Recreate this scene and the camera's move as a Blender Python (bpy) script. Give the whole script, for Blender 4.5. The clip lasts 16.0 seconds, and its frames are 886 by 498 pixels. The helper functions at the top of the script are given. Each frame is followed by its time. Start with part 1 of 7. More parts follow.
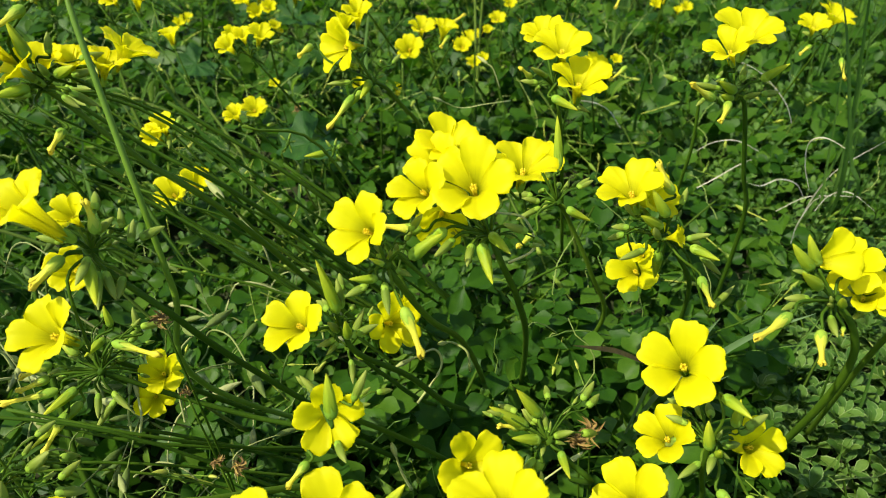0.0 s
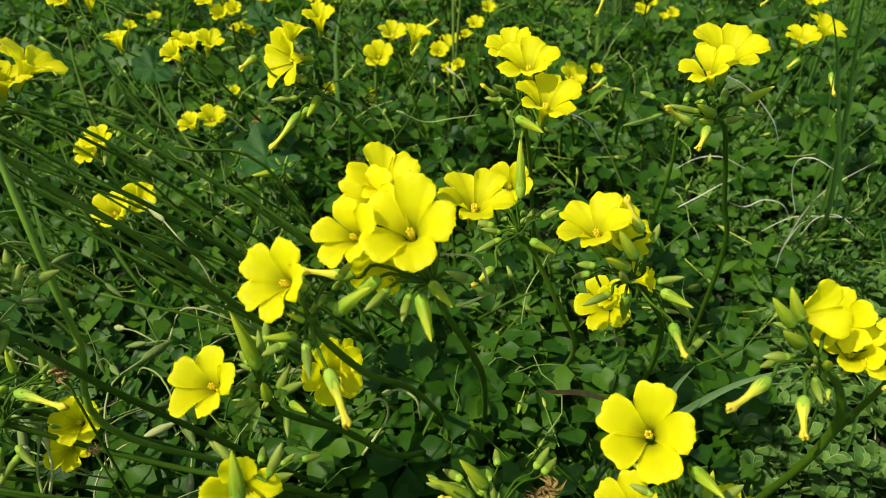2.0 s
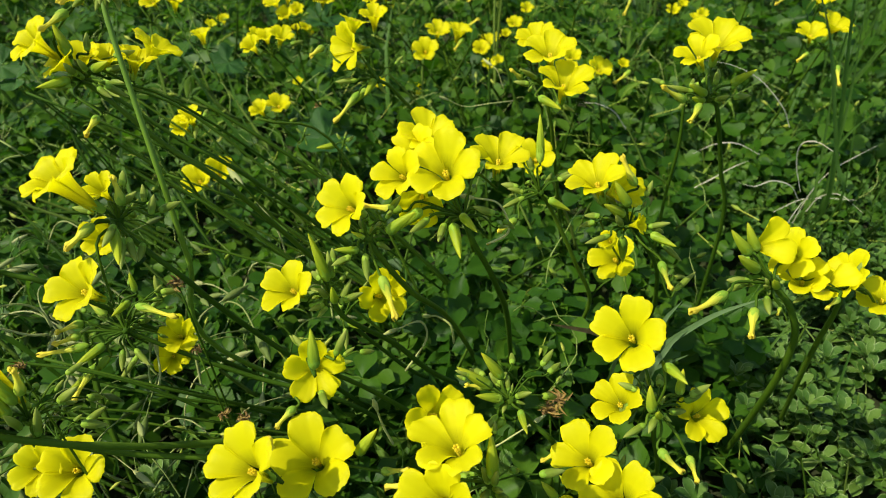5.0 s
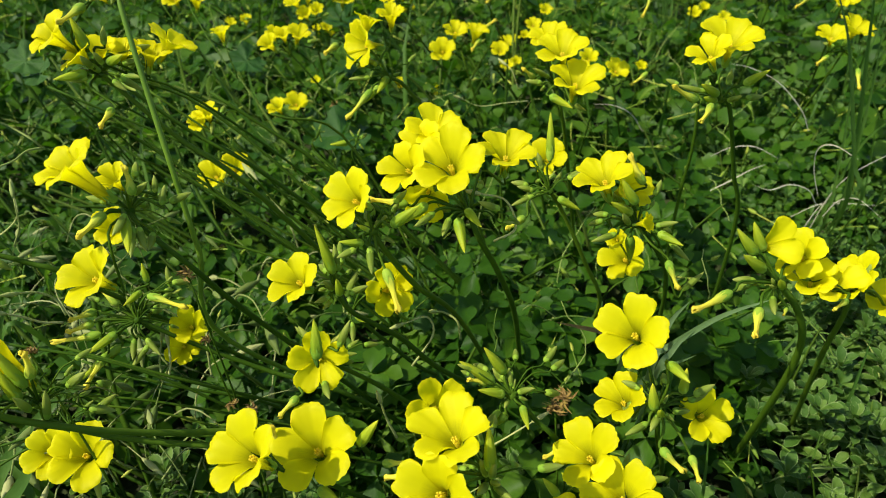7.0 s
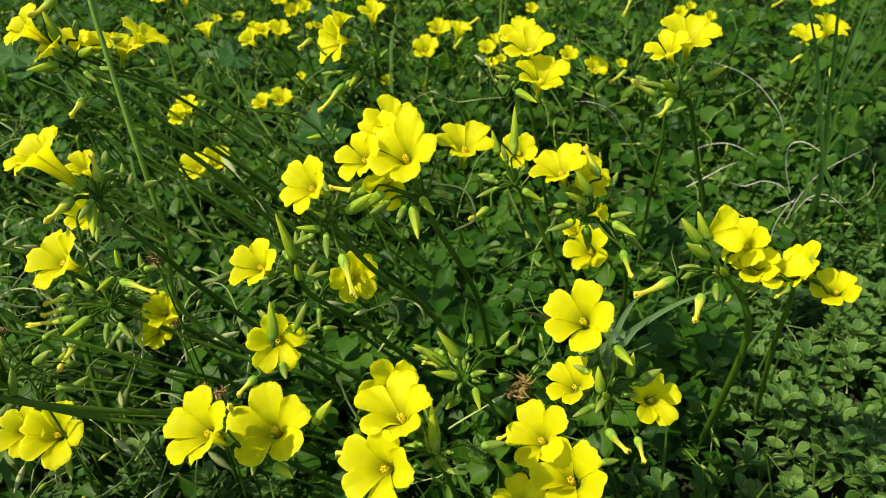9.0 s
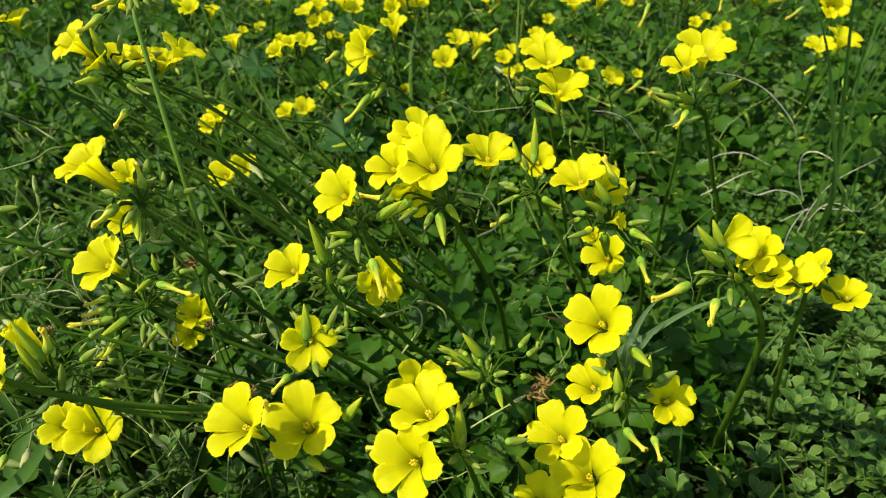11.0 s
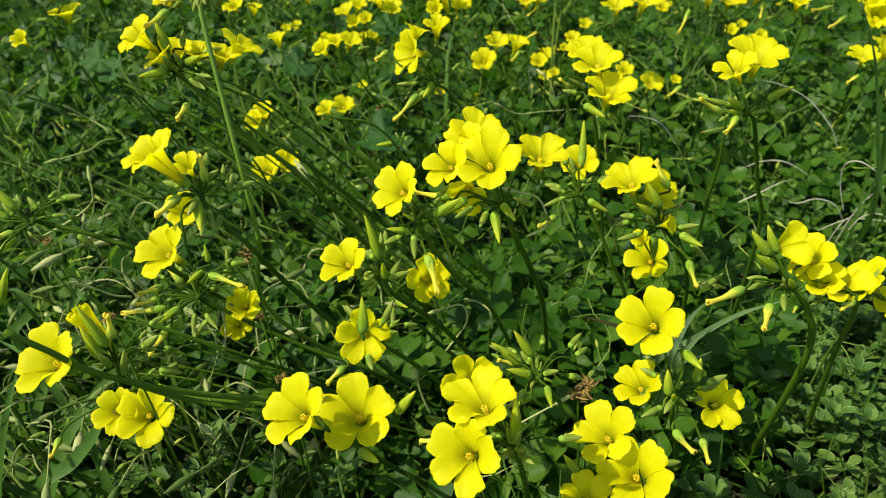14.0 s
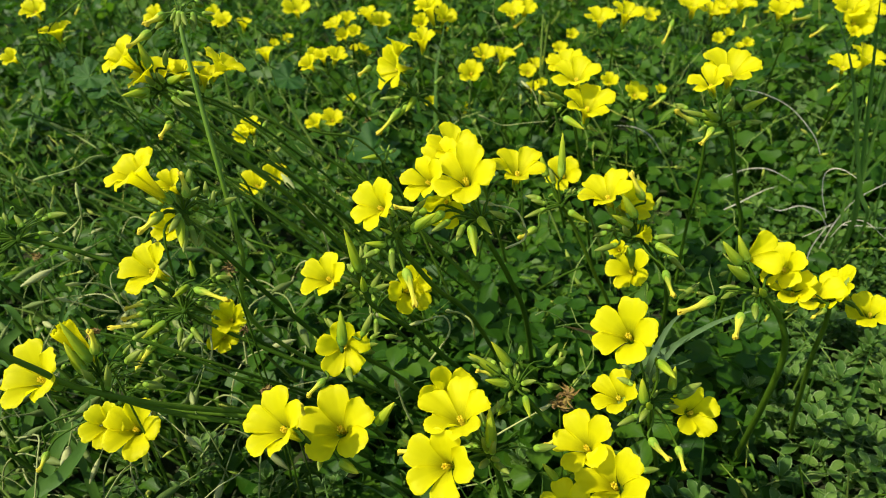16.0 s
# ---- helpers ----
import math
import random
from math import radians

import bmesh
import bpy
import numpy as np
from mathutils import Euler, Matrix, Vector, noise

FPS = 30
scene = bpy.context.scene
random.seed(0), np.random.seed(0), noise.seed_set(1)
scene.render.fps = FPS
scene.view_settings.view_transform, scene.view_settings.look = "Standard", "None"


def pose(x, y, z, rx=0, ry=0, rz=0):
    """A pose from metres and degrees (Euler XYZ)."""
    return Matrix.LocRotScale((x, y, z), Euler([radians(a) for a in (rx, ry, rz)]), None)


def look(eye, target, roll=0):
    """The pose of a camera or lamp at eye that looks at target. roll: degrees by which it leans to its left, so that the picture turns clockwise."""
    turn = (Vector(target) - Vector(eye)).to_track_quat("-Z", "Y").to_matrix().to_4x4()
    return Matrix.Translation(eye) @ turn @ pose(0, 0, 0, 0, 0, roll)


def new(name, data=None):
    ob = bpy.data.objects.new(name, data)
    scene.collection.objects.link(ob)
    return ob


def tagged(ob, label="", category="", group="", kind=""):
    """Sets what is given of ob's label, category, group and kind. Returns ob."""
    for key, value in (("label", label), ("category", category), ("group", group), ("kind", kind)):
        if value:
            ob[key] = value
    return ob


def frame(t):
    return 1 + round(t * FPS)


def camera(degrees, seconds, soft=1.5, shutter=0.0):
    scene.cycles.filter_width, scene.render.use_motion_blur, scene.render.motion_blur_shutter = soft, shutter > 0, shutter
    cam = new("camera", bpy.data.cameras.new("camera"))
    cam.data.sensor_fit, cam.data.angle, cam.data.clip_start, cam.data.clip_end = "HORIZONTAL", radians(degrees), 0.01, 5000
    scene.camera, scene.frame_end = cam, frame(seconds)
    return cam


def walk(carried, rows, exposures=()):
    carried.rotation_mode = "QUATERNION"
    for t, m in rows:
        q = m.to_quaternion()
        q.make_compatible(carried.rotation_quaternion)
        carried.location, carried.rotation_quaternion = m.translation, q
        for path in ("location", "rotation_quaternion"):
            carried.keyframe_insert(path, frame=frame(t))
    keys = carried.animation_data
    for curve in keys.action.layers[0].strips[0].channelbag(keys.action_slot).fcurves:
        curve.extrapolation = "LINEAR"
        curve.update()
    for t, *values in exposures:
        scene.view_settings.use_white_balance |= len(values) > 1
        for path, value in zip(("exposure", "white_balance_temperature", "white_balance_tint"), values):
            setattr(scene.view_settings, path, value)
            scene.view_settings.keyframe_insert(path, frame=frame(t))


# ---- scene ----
cam = camera(63.0, 16.0, 0.95)
PATH = [
    (0, (0.044, 0.02, 0.474), (-0.051, 1.628, -0.713), -3.0),
    (0.5, (0.019, 0.059, 0.463), (0.000, 1.698, -0.683), -1.5),
    (1, (0.033, 0.084, 0.46), (0.008, 1.685, -0.738), -1.7),
    (1.5, (0.048, 0.08, 0.463), (0.004, 1.692, -0.720), -2.1),
    (2, (0.064, 0.063, 0.467), (-0.006, 1.667, -0.725), -1.9),
    (2.5, (0.078, 0.036, 0.474), (0.011, 1.635, -0.726), -1.9),
    (3, (0.068, 0.008, 0.487), (-0.021, 1.612, -0.704), -2.8),
    (3.5, (0.059, 0.001, 0.486), (-0.032, 1.593, -0.721), -2.0),
    (4, (0.068, -0.003, 0.487), (-0.045, 1.594, -0.711), -2.6),
    (4.5, (0.068, -0.012, 0.488), (-0.093, 1.586, -0.704), -3.3),
    (5, (0.075, -0.02, 0.489), (-0.117, 1.585, -0.689), -3.5),
    (5.2, (0.078, -0.021, 0.487), (-0.143, 1.573, -0.699), -3.0),
    (7.3, (0.086, -0.025, 0.486), (-0.166, 1.580, -0.680), -3.7),
    (7.5, (0.093, -0.028, 0.483), (-0.159, 1.570, -0.692), -3.2),
    (8, (0.108, -0.024, 0.483), (-0.147, 1.571, -0.696), -4.1),
    (8.5, (0.104, -0.028, 0.487), (-0.160, 1.561, -0.698), -3.9),
    (9, (0.11, -0.035, 0.487), (-0.152, 1.569, -0.679), -3.6),
    (9.2, (0.113, -0.037, 0.493), (-0.171, 1.571, -0.663), -3.9),
    (11.3, (0.101, -0.054, 0.499), (-0.198, 1.557, -0.648), -4.0),
    (11.5, (0.097, -0.056, 0.502), (-0.214, 1.562, -0.631), -4.3),
    (12, (0.102, -0.056, 0.504), (-0.222, 1.557, -0.633), -4.6),
    (12.5, (0.101, -0.054, 0.504), (-0.229, 1.559, -0.631), -4.6),
    (13, (0.086, -0.061, 0.503), (-0.272, 1.542, -0.638), -4.2),
    (13.5, (0.082, -0.058, 0.501), (-0.264, 1.546, -0.643), -3.9),
    (14, (0.086, -0.059, 0.499), (-0.253, 1.547, -0.643), -3.3),
    (14.5, (0.094, -0.057, 0.499), (-0.235, 1.550, -0.646), -3.3),
    (15, (0.096, -0.061, 0.499), (-0.232, 1.550, -0.640), -3.5),
    (15.5, (0.099, -0.061, 0.505), (-0.248, 1.554, -0.623), -4.3),
    (16, (0.099, -0.061, 0.505), (-0.241, 1.557, -0.620), -3.9),
]
walk(cam, [(t, look(eye, target, roll)) for t, eye, target, roll in PATH],
     exposures=[(0.0, 0.66), (0.7, 0.64), (1.5, 0.52), (2.5, 0.42), (5.0, 0.41), (7.5, 0.42), (9.0, 0.5), (16.0, 0.49)])
# a small phone lens, focused on the nearest flowers
cam.data.dof.use_dof, cam.data.dof.focus_distance, cam.data.dof.aperture_fstop = True, 0.38, 15.5

# ---- light ----
SUN_EL, SUN_AZ = 54.0, -118.0          # height of the sun; its bearing, clockwise from +y
world = bpy.data.worlds.new("world")
scene.world = world
world.use_nodes = True
wn = world.node_tree
sky = wn.nodes.new("ShaderNodeTexSky")
sky.sky_type = "NISHITA"
sky.sun_disc = False
sky.sun_elevation, sky.sun_rotation = radians(SUN_EL), radians(SUN_AZ)
wn.links.new(sky.outputs[0], wn.nodes["Background"].inputs[0])
wn.nodes["Background"].inputs[1].default_value = 0.15
lamp = bpy.data.lights.new("sun", "SUN")
lamp.energy, lamp.angle, lamp.color = 4.5, radians(0.6), (1.0, 0.95, 0.8)
sun = new("sun", lamp)
to_sun = Vector((math.sin(radians(SUN_AZ)) * math.cos(radians(SUN_EL)), math.cos(radians(SUN_AZ)) * math.cos(radians(SUN_EL)), math.sin(radians(SUN_EL))))
sun.matrix_world = look(to_sun * 30, (0, 0, 0))

rng = np.random.default_rng(11)


# ---- materials ----
def material(name, ramp, scale=60.0, rough=0.5, thin=0.0, thin_tint=(1.2, 1.25, 0.6), bump=0.15, vary=0.35, spec=0.5, island=True, axis=None, detail=4.0, stretch=(1, 1, 1)):
    """A plant or soil surface: colours along ramp mixed by noise at two scales and from piece to piece; thin: the share of light that passes through."""
    m = bpy.data.materials.new(name)
    m.use_nodes = True
    t = m.node_tree
    n, link = t.nodes, t.links.new
    bsdf, out = n["Principled BSDF"], n["Material Output"]
    tc = n.new("ShaderNodeTexCoord")
    mp = n.new("ShaderNodeMapping")
    mp.inputs["Scale"].default_value = stretch
    link(tc.outputs["Object"], mp.inputs[0])
    a = n.new("ShaderNodeTexNoise")
    a.inputs["Scale"].default_value, a.inputs["Detail"].default_value = scale, detail
    b = n.new("ShaderNodeTexNoise")
    b.inputs["Scale"].default_value, b.inputs["Detail"].default_value = scale * 7, 3
    link(mp.outputs[0], a.inputs[0])
    link(mp.outputs[0], b.inputs[0])
    if island:
        g = n.new("ShaderNodeNewGeometry")
        rnd = g.outputs["Random Per Island"]
    else:
        g = n.new("ShaderNodeObjectInfo")
        rnd = g.outputs["Random"]
    mix = n.new("ShaderNodeMath")
    mix.operation = "MULTIPLY_ADD"
    mix.inputs[1].default_value = vary
    link(rnd, mix.inputs[0])
    wide = n.new("ShaderNodeMath")
    wide.operation = "MULTIPLY_ADD"
    wide.inputs[1].default_value = 0.75 * (1 - vary)
    link(a.outputs[0], wide.inputs[0])
    fine = n.new("ShaderNodeMath")
    fine.operation = "MULTIPLY"
    fine.inputs[1].default_value = 0.25 * (1 - vary)
    link(b.outputs[0], fine.inputs[0])
    link(fine.outputs[0], wide.inputs[2])
    link(wide.outputs[0], mix.inputs[2])
    value = mix.outputs[0]
    if axis:
        sep = n.new("ShaderNodeSeparateXYZ")
        link(tc.outputs["Object"], sep.inputs[0])
        along = n.new("ShaderNodeMath")
        along.operation = "MULTIPLY_ADD"
        along.inputs[1].default_value = 0.75
        link(sep.outputs[axis], along.inputs[0])
        part_of = n.new("ShaderNodeMath")
        part_of.operation = "MULTIPLY"
        part_of.inputs[1].default_value = 0.3
        link(value, part_of.inputs[0])
        link(part_of.outputs[0], along.inputs[2])
        value = along.outputs[0]
    cr = n.new("ShaderNodeValToRGB")
    els = cr.color_ramp.elements
    for i, (p, c) in enumerate(ramp):
        e = els[i] if i < 2 else els.new(p)
        e.position, e.color = p, (*c, 1)
    link(value, cr.inputs[0])
    link(cr.outputs[0], bsdf.inputs["Base Color"])
    bsdf.inputs["Roughness"].default_value = rough
    bsdf.inputs["Specular IOR Level"].default_value = spec
    if bump:
        bp = n.new("ShaderNodeBump")
        bp.inputs["Strength"].default_value, bp.inputs["Distance"].default_value = bump, 0.002
        link(b.outputs[0], bp.inputs["Height"])
        link(bp.outputs[0], bsdf.inputs["Normal"])
    if thin:
        tr = n.new("ShaderNodeBsdfTranslucent")
        mul = n.new("ShaderNodeMixRGB")
        mul.blend_type = "MULTIPLY"
        mul.inputs[0].default_value = 1
        mul.inputs[2].default_value = (*thin_tint, 1)
        link(cr.outputs[0], mul.inputs[1])
        link(mul.outputs[0], tr.inputs[0])
        sh = n.new("ShaderNodeMixShader")
        sh.inputs[0].default_value = thin
        link(bsdf.outputs[0], sh.inputs[1])
        link(tr.outputs[0], sh.inputs[2])
        link(sh.outputs[0], out.inputs[0])
    return m


SOIL = material("soil", [(0.2, (0.012, 0.014, 0.005)), (0.45, (0.024, 0.03, 0.01)), (0.62, (0.04, 0.055, 0.014)), (0.8, (0.055, 0.05, 0.024))], 24, 0.95, bump=0.8, vary=0, spec=0.2)
LEAF = material("clover_leaf", [(0.15, (0.017, 0.063, 0.004)), (0.45, (0.039, 0.114, 0.006)), (0.7, (0.071, 0.162, 0.010)), (0.95, (0.12, 0.225, 0.02))], 90, 0.42, 0.5, spec=0.15, bump=0.12, vary=0.6)
LEAF_ONE = material("single_leaf", [(0.15, (0.017, 0.063, 0.004)), (0.45, (0.039, 0.114, 0.006)), (0.7, (0.071, 0.162, 0.010)), (0.95, (0.12, 0.225, 0.02))], 3, 0.42, 0.5, spec=0.15, bump=0.12, vary=0.55, island=False)
MALLOW = material("mallow_leaf", [(0.15, (0.014, 0.055, 0.006)), (0.5, (0.027, 0.09, 0.011)), (0.85, (0.07, 0.16, 0.02))], 3.5, 0.48, 0.3, spec=0.22, bump=0.4, vary=0.3, island=False)
WEED = material("weed_leaf", [(0.15, (0.03, 0.082, 0.009)), (0.5, (0.062, 0.138, 0.017)), (0.85, (0.14, 0.235, 0.036))], 120, 0.5, 0.3, spec=0.2, bump=0.3, vary=0.5)
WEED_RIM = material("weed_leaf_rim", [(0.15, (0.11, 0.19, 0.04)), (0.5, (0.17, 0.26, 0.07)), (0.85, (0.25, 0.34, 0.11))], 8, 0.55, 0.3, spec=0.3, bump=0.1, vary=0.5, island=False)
WEED_ONE = material("single_weed_leaf", [(0.15, (0.03, 0.085, 0.009)), (0.5, (0.066, 0.145, 0.018)), (0.85, (0.14, 0.235, 0.036))], 8, 0.5, 0.3, spec=0.2, bump=0.3, vary=0.5, island=False)
STALK = material("stalk", [(0.15, (0.022, 0.058, 0.003)), (0.5, (0.044, 0.094, 0.0045)), (0.85, (0.088, 0.15, 0.009))], 40, 0.6, 0.0, spec=0.08, bump=0.1, vary=0.45, island=False)
# lighter than the clover: haze over the far growth is put into this green
HAZE_HERB = material("haze_herb_leaf", [(0.15, (0.024, 0.08, 0.007)), (0.5, (0.06, 0.145, 0.013)), (0.85, (0.15, 0.255, 0.028))], 80, 0.5, 0.46, spec=0.14, bump=0.2, vary=0.65)
WISP = material("wispy_stem", [(0.15, (0.07, 0.16, 0.015)), (0.5, (0.15, 0.25, 0.035)), (0.85, (0.32, 0.38, 0.1))], 40, 0.6, 0.15, spec=0.2, bump=0.1, vary=0.7)
FADED = material("faded_pod", [(0.15, (0.08, 0.13, 0.022)), (0.5, (0.18, 0.23, 0.055)), (0.85, (0.38, 0.4, 0.15))], 60, 0.6, 0.2, spec=0.15, bump=0.2, vary=0.8)
PALE = material("pale_stalk", [(0.15, (0.065, 0.14, 0.008)), (0.5, (0.095, 0.18, 0.011)), (0.85, (0.14, 0.23, 0.018))], 40, 0.5, 0.0, spec=0.25, bump=0.1, vary=0.3, island=False)
TWIG = material("twig", [(0.15, (0.2, 0.27, 0.06)), (0.5, (0.33, 0.37, 0.1)), (0.85, (0.5, 0.5, 0.2))], 60, 0.7, 0.1, spec=0.2, bump=0.2, vary=0.5, island=False)
STRAY = material("stray_stalk", [(0.15, (0.02, 0.053, 0.003)), (0.55, (0.046, 0.098, 0.006)), (0.95, (0.17, 0.24, 0.04))], 40, 0.6, 0.15, spec=0.08, bump=0.1, vary=0.7)
BLADE = material("grass_blade", [(0.15, (0.026, 0.078, 0.007)), (0.5, (0.052, 0.122, 0.014)), (0.85, (0.1, 0.175, 0.026))], 50, 0.5, 0.25, spec=0.15, bump=0.2, vary=0.5, stretch=(1, 1, 0.1))
GLAUCOUS = material("glaucous_blade", [(0.15, (0.05, 0.105, 0.03)), (0.5, (0.085, 0.15, 0.05)), (0.85, (0.15, 0.22, 0.085))], 50, 0.5, 0.2, spec=0.25, bump=0.25, vary=0.4, stretch=(1, 1, 0.1))
DRY = material("dry_grass", [(0.2, (0.22, 0.2, 0.12)), (0.5, (0.44, 0.41, 0.28)), (0.8, (0.68, 0.65, 0.52))], 80, 0.7, 0.15, (1, 1, 0.9), bump=0.3, vary=0.4)
RUST = material("withered_brown", [(0.2, (0.09, 0.05, 0.012)), (0.5, (0.2, 0.12, 0.025)), (0.8, (0.38, 0.27, 0.05))], 120, 0.8, 0.1, bump=0.3, vary=0.4)
BUD = material("bud_skin", [(0.0, (0.15, 0.26, 0.013)), (0.35, (0.25, 0.36, 0.018)), (0.7, (0.4, 0.47, 0.024)), (1.0, (0.64, 0.61, 0.034))], 3, 0.45, 0.35, spec=0.12, bump=0.15, vary=0.5, island=False, axis="Z", stretch=(1, 1, 0.2))
GREEN_BUD = material("green_bud_skin", [(0.0, (0.105, 0.18, 0.016)), (0.5, (0.2, 0.275, 0.03)), (1.0, (0.37, 0.41, 0.085))], 3, 0.5, 0.32, spec=0.12, bump=0.15, vary=0.5, island=False, axis="Z", stretch=(1, 1, 0.2))
POD = material("pod_skin", [(0.15, (0.11, 0.2, 0.018)), (0.5, (0.22, 0.31, 0.035)), (0.85, (0.45, 0.48, 0.07))], 60, 0.5, 0.2, spec=0.12, bump=0.15, vary=0.7)
SPENT = material("spent_flower", [(0.0, (0.2, 0.33, 0.03)), (0.35, (0.42, 0.5, 0.05)), (0.6, (0.72, 0.66, 0.05)), (1.0, (0.74, 0.56, 0.05))], 3, 0.55, 0.25, spec=0.12, bump=0.3, vary=0.5, island=False, axis="Z", stretch=(1, 1, 0.2))
CALYX = material("calyx", [(0.15, (0.14, 0.27, 0.02)), (0.5, (0.22, 0.36, 0.03)), (0.85, (0.32, 0.43, 0.04))], 3, 0.5, 0.15, spec=0.12, bump=0.1, vary=0.4, island=False)
STAMEN = material("stamen", [(0.2, (0.88, 0.64, 0.015)), (0.8, (0.93, 0.78, 0.03))], 8, 0.6, 0.0, bump=0.0, vary=0.3, island=False)


def petal_material():
    """Clear yellow, thin enough for the sun to shine through, with fine veins running out and greener lines down the throat."""
    m = bpy.data.materials.new("petal")
    m.use_nodes = True
    t = m.node_tree
    n, link = t.nodes, t.links.new
    bsdf, out = n["Principled BSDF"], n["Material Output"]
    tc, sep = n.new("ShaderNodeTexCoord"), n.new("ShaderNodeSeparateXYZ")
    link(tc.outputs["Object"], sep.inputs[0])
    ang = n.new("ShaderNodeMath")
    ang.operation = "ARCTAN2"
    link(sep.outputs["Y"], ang.inputs[0])
    link(sep.outputs["X"], ang.inputs[1])
    rad = n.new("ShaderNodeVectorMath")
    rad.operation = "LENGTH"
    disc = n.new("ShaderNodeCombineXYZ")
    link(sep.outputs["X"], disc.inputs[0])
    link(sep.outputs["Y"], disc.inputs[1])
    link(disc.outputs[0], rad.inputs[0])
    flat = n.new("ShaderNodeCombineXYZ")
    link(ang.outputs[0], flat.inputs[0])
    vein = n.new("ShaderNodeTexNoise")
    vein.inputs["Scale"].default_value, vein.inputs["Detail"].default_value = 17, 2
    link(flat.outputs[0], vein.inputs[0])
    cloud = n.new("ShaderNodeTexNoise")
    cloud.inputs["Scale"].default_value, cloud.inputs["Detail"].default_value = 2.2, 4
    link(tc.outputs["Object"], cloud.inputs[0])
    info = n.new("ShaderNodeObjectInfo")
    base = n.new("ShaderNodeValToRGB")
    e = base.color_ramp.elements
    e[0].position, e[0].color = 0.25, (0.82, 0.755, 0.002, 1)
    e[1].position, e[1].color = 0.8, (0.88, 0.81, 0.003, 1)
    mixv = n.new("ShaderNodeMath")
    mixv.operation = "MULTIPLY_ADD"
    mixv.inputs[1].default_value = 0.35
    link(info.outputs["Random"], mixv.inputs[0])
    half = n.new("ShaderNodeMath")
    half.operation = "MULTIPLY"
    half.inputs[1].default_value = 0.65
    link(cloud.outputs[0], half.inputs[0])
    link(half.outputs[0], mixv.inputs[2])
    link(mixv.outputs[0], base.inputs[0])
    # lines in the throat
    near = n.new("ShaderNodeMapRange")
    near.inputs[1].default_value, near.inputs[2].default_value = 0.44, 0.14
    link(rad.outputs["Value"], near.inputs[0])
    line = n.new("ShaderNodeMapRange")
    line.inputs[1].default_value, line.inputs[2].default_value = 0.44, 0.6
    line.inputs[3].default_value = 0.5
    link(vein.outputs[0], line.inputs[0])
    both = n.new("ShaderNodeMath")
    both.operation = "MULTIPLY"
    link(near.outputs[0], both.inputs[0])
    link(line.outputs[0], both.inputs[1])
    throat = n.new("ShaderNodeMixRGB")
    throat.inputs[2].default_value = (0.33, 0.33, 0.006, 1)
    link(both.outputs[0], throat.inputs[0])
    link(base.outputs[0], throat.inputs[1])
    link(throat.outputs[0], bsdf.inputs["Base Color"])
    bsdf.inputs["Roughness"].default_value = 0.55
    bsdf.inputs["Specular IOR Level"].default_value = 0.15
    bp = n.new("ShaderNodeBump")
    bp.inputs["Strength"].default_value, bp.inputs["Distance"].default_value = 0.035, 0.02
    link(vein.outputs[0], bp.inputs["Height"])
    link(bp.outputs[0], bsdf.inputs["Normal"])
    tr = n.new("ShaderNodeBsdfTranslucent")
    link(throat.outputs[0], tr.inputs[0])
    sh = n.new("ShaderNodeMixShader")
    sh.inputs[0].default_value = 0.56
    link(bsdf.outputs[0], sh.inputs[1])
    link(tr.outputs[0], sh.inputs[2])
    link(sh.outputs[0], out.inputs[0])
    return m


PETAL = petal_material()


# ---- mesh helpers ----
def mesh(name, verts, faces, mat, smooth=True):
    me = bpy.data.meshes.new(name)
    me.from_pydata([tuple(v) for v in verts], [], faces)
    me.materials.append(mat)
    me.polygons.foreach_set("use_smooth", [smooth] * len(faces))
    me.update()
    return me


def part(name, me, parent, m=None, label=""):
    ob = new(name, me)
    ob.parent = parent
    if m is not None:
        ob.matrix_basis = m
    return tagged(ob, label)


def smooth_line(points, steps=5):
    """A Catmull-Rom line through the points."""
    p = [Vector(q) for q in points]
    if len(p) == 2:
        return [p[0].lerp(p[1], i / steps) for i in range(steps + 1)]
    p = [2 * p[0] - p[1]] + p + [2 * p[-1] - p[-2]]
    line = []
    for a, b, c, d in zip(p, p[1:], p[2:], p[3:]):
        for i in range(steps):
            t = i / steps
            line.append(0.5 * (2 * b + (c - a) * t + (2 * a - 5 * b + 4 * c - d) * t * t + (3 * b - a - 3 * c + d) * t ** 3))
    return line + [p[-2].copy()]


def tube(line, radii, sides=6):
    """Verts and faces of a round stalk along a line."""
    line = [Vector(q) for q in line]
    n = len(line)
    verts, faces = [], []
    up = Vector((0.31, 0.17, 0.93)).normalized()
    for i, q in enumerate(line):
        d = (line[min(i + 1, n - 1)] - line[max(i - 1, 0)]).normalized()
        a = d.cross(up)
        if a.length < 0.2:
            a = d.cross(Vector((1, 0, 0)))
        a.normalize()
        b = d.cross(a)
        r = radii[0] + (radii[1] - radii[0]) * i / (n - 1)
        verts += [q + r * (math.cos(k * math.tau / sides) * a + math.sin(k * math.tau / sides) * b) for k in range(sides)]
    for i in range(n - 1):
        for k in range(sides):
            j = (k + 1) % sides
            faces.append((i * sides + k, i * sides + j, (i + 1) * sides + j, (i + 1) * sides + k))
    faces += [tuple(range(sides))[::-1], tuple((n - 1) * sides + k for k in range(sides))]
    return verts, faces


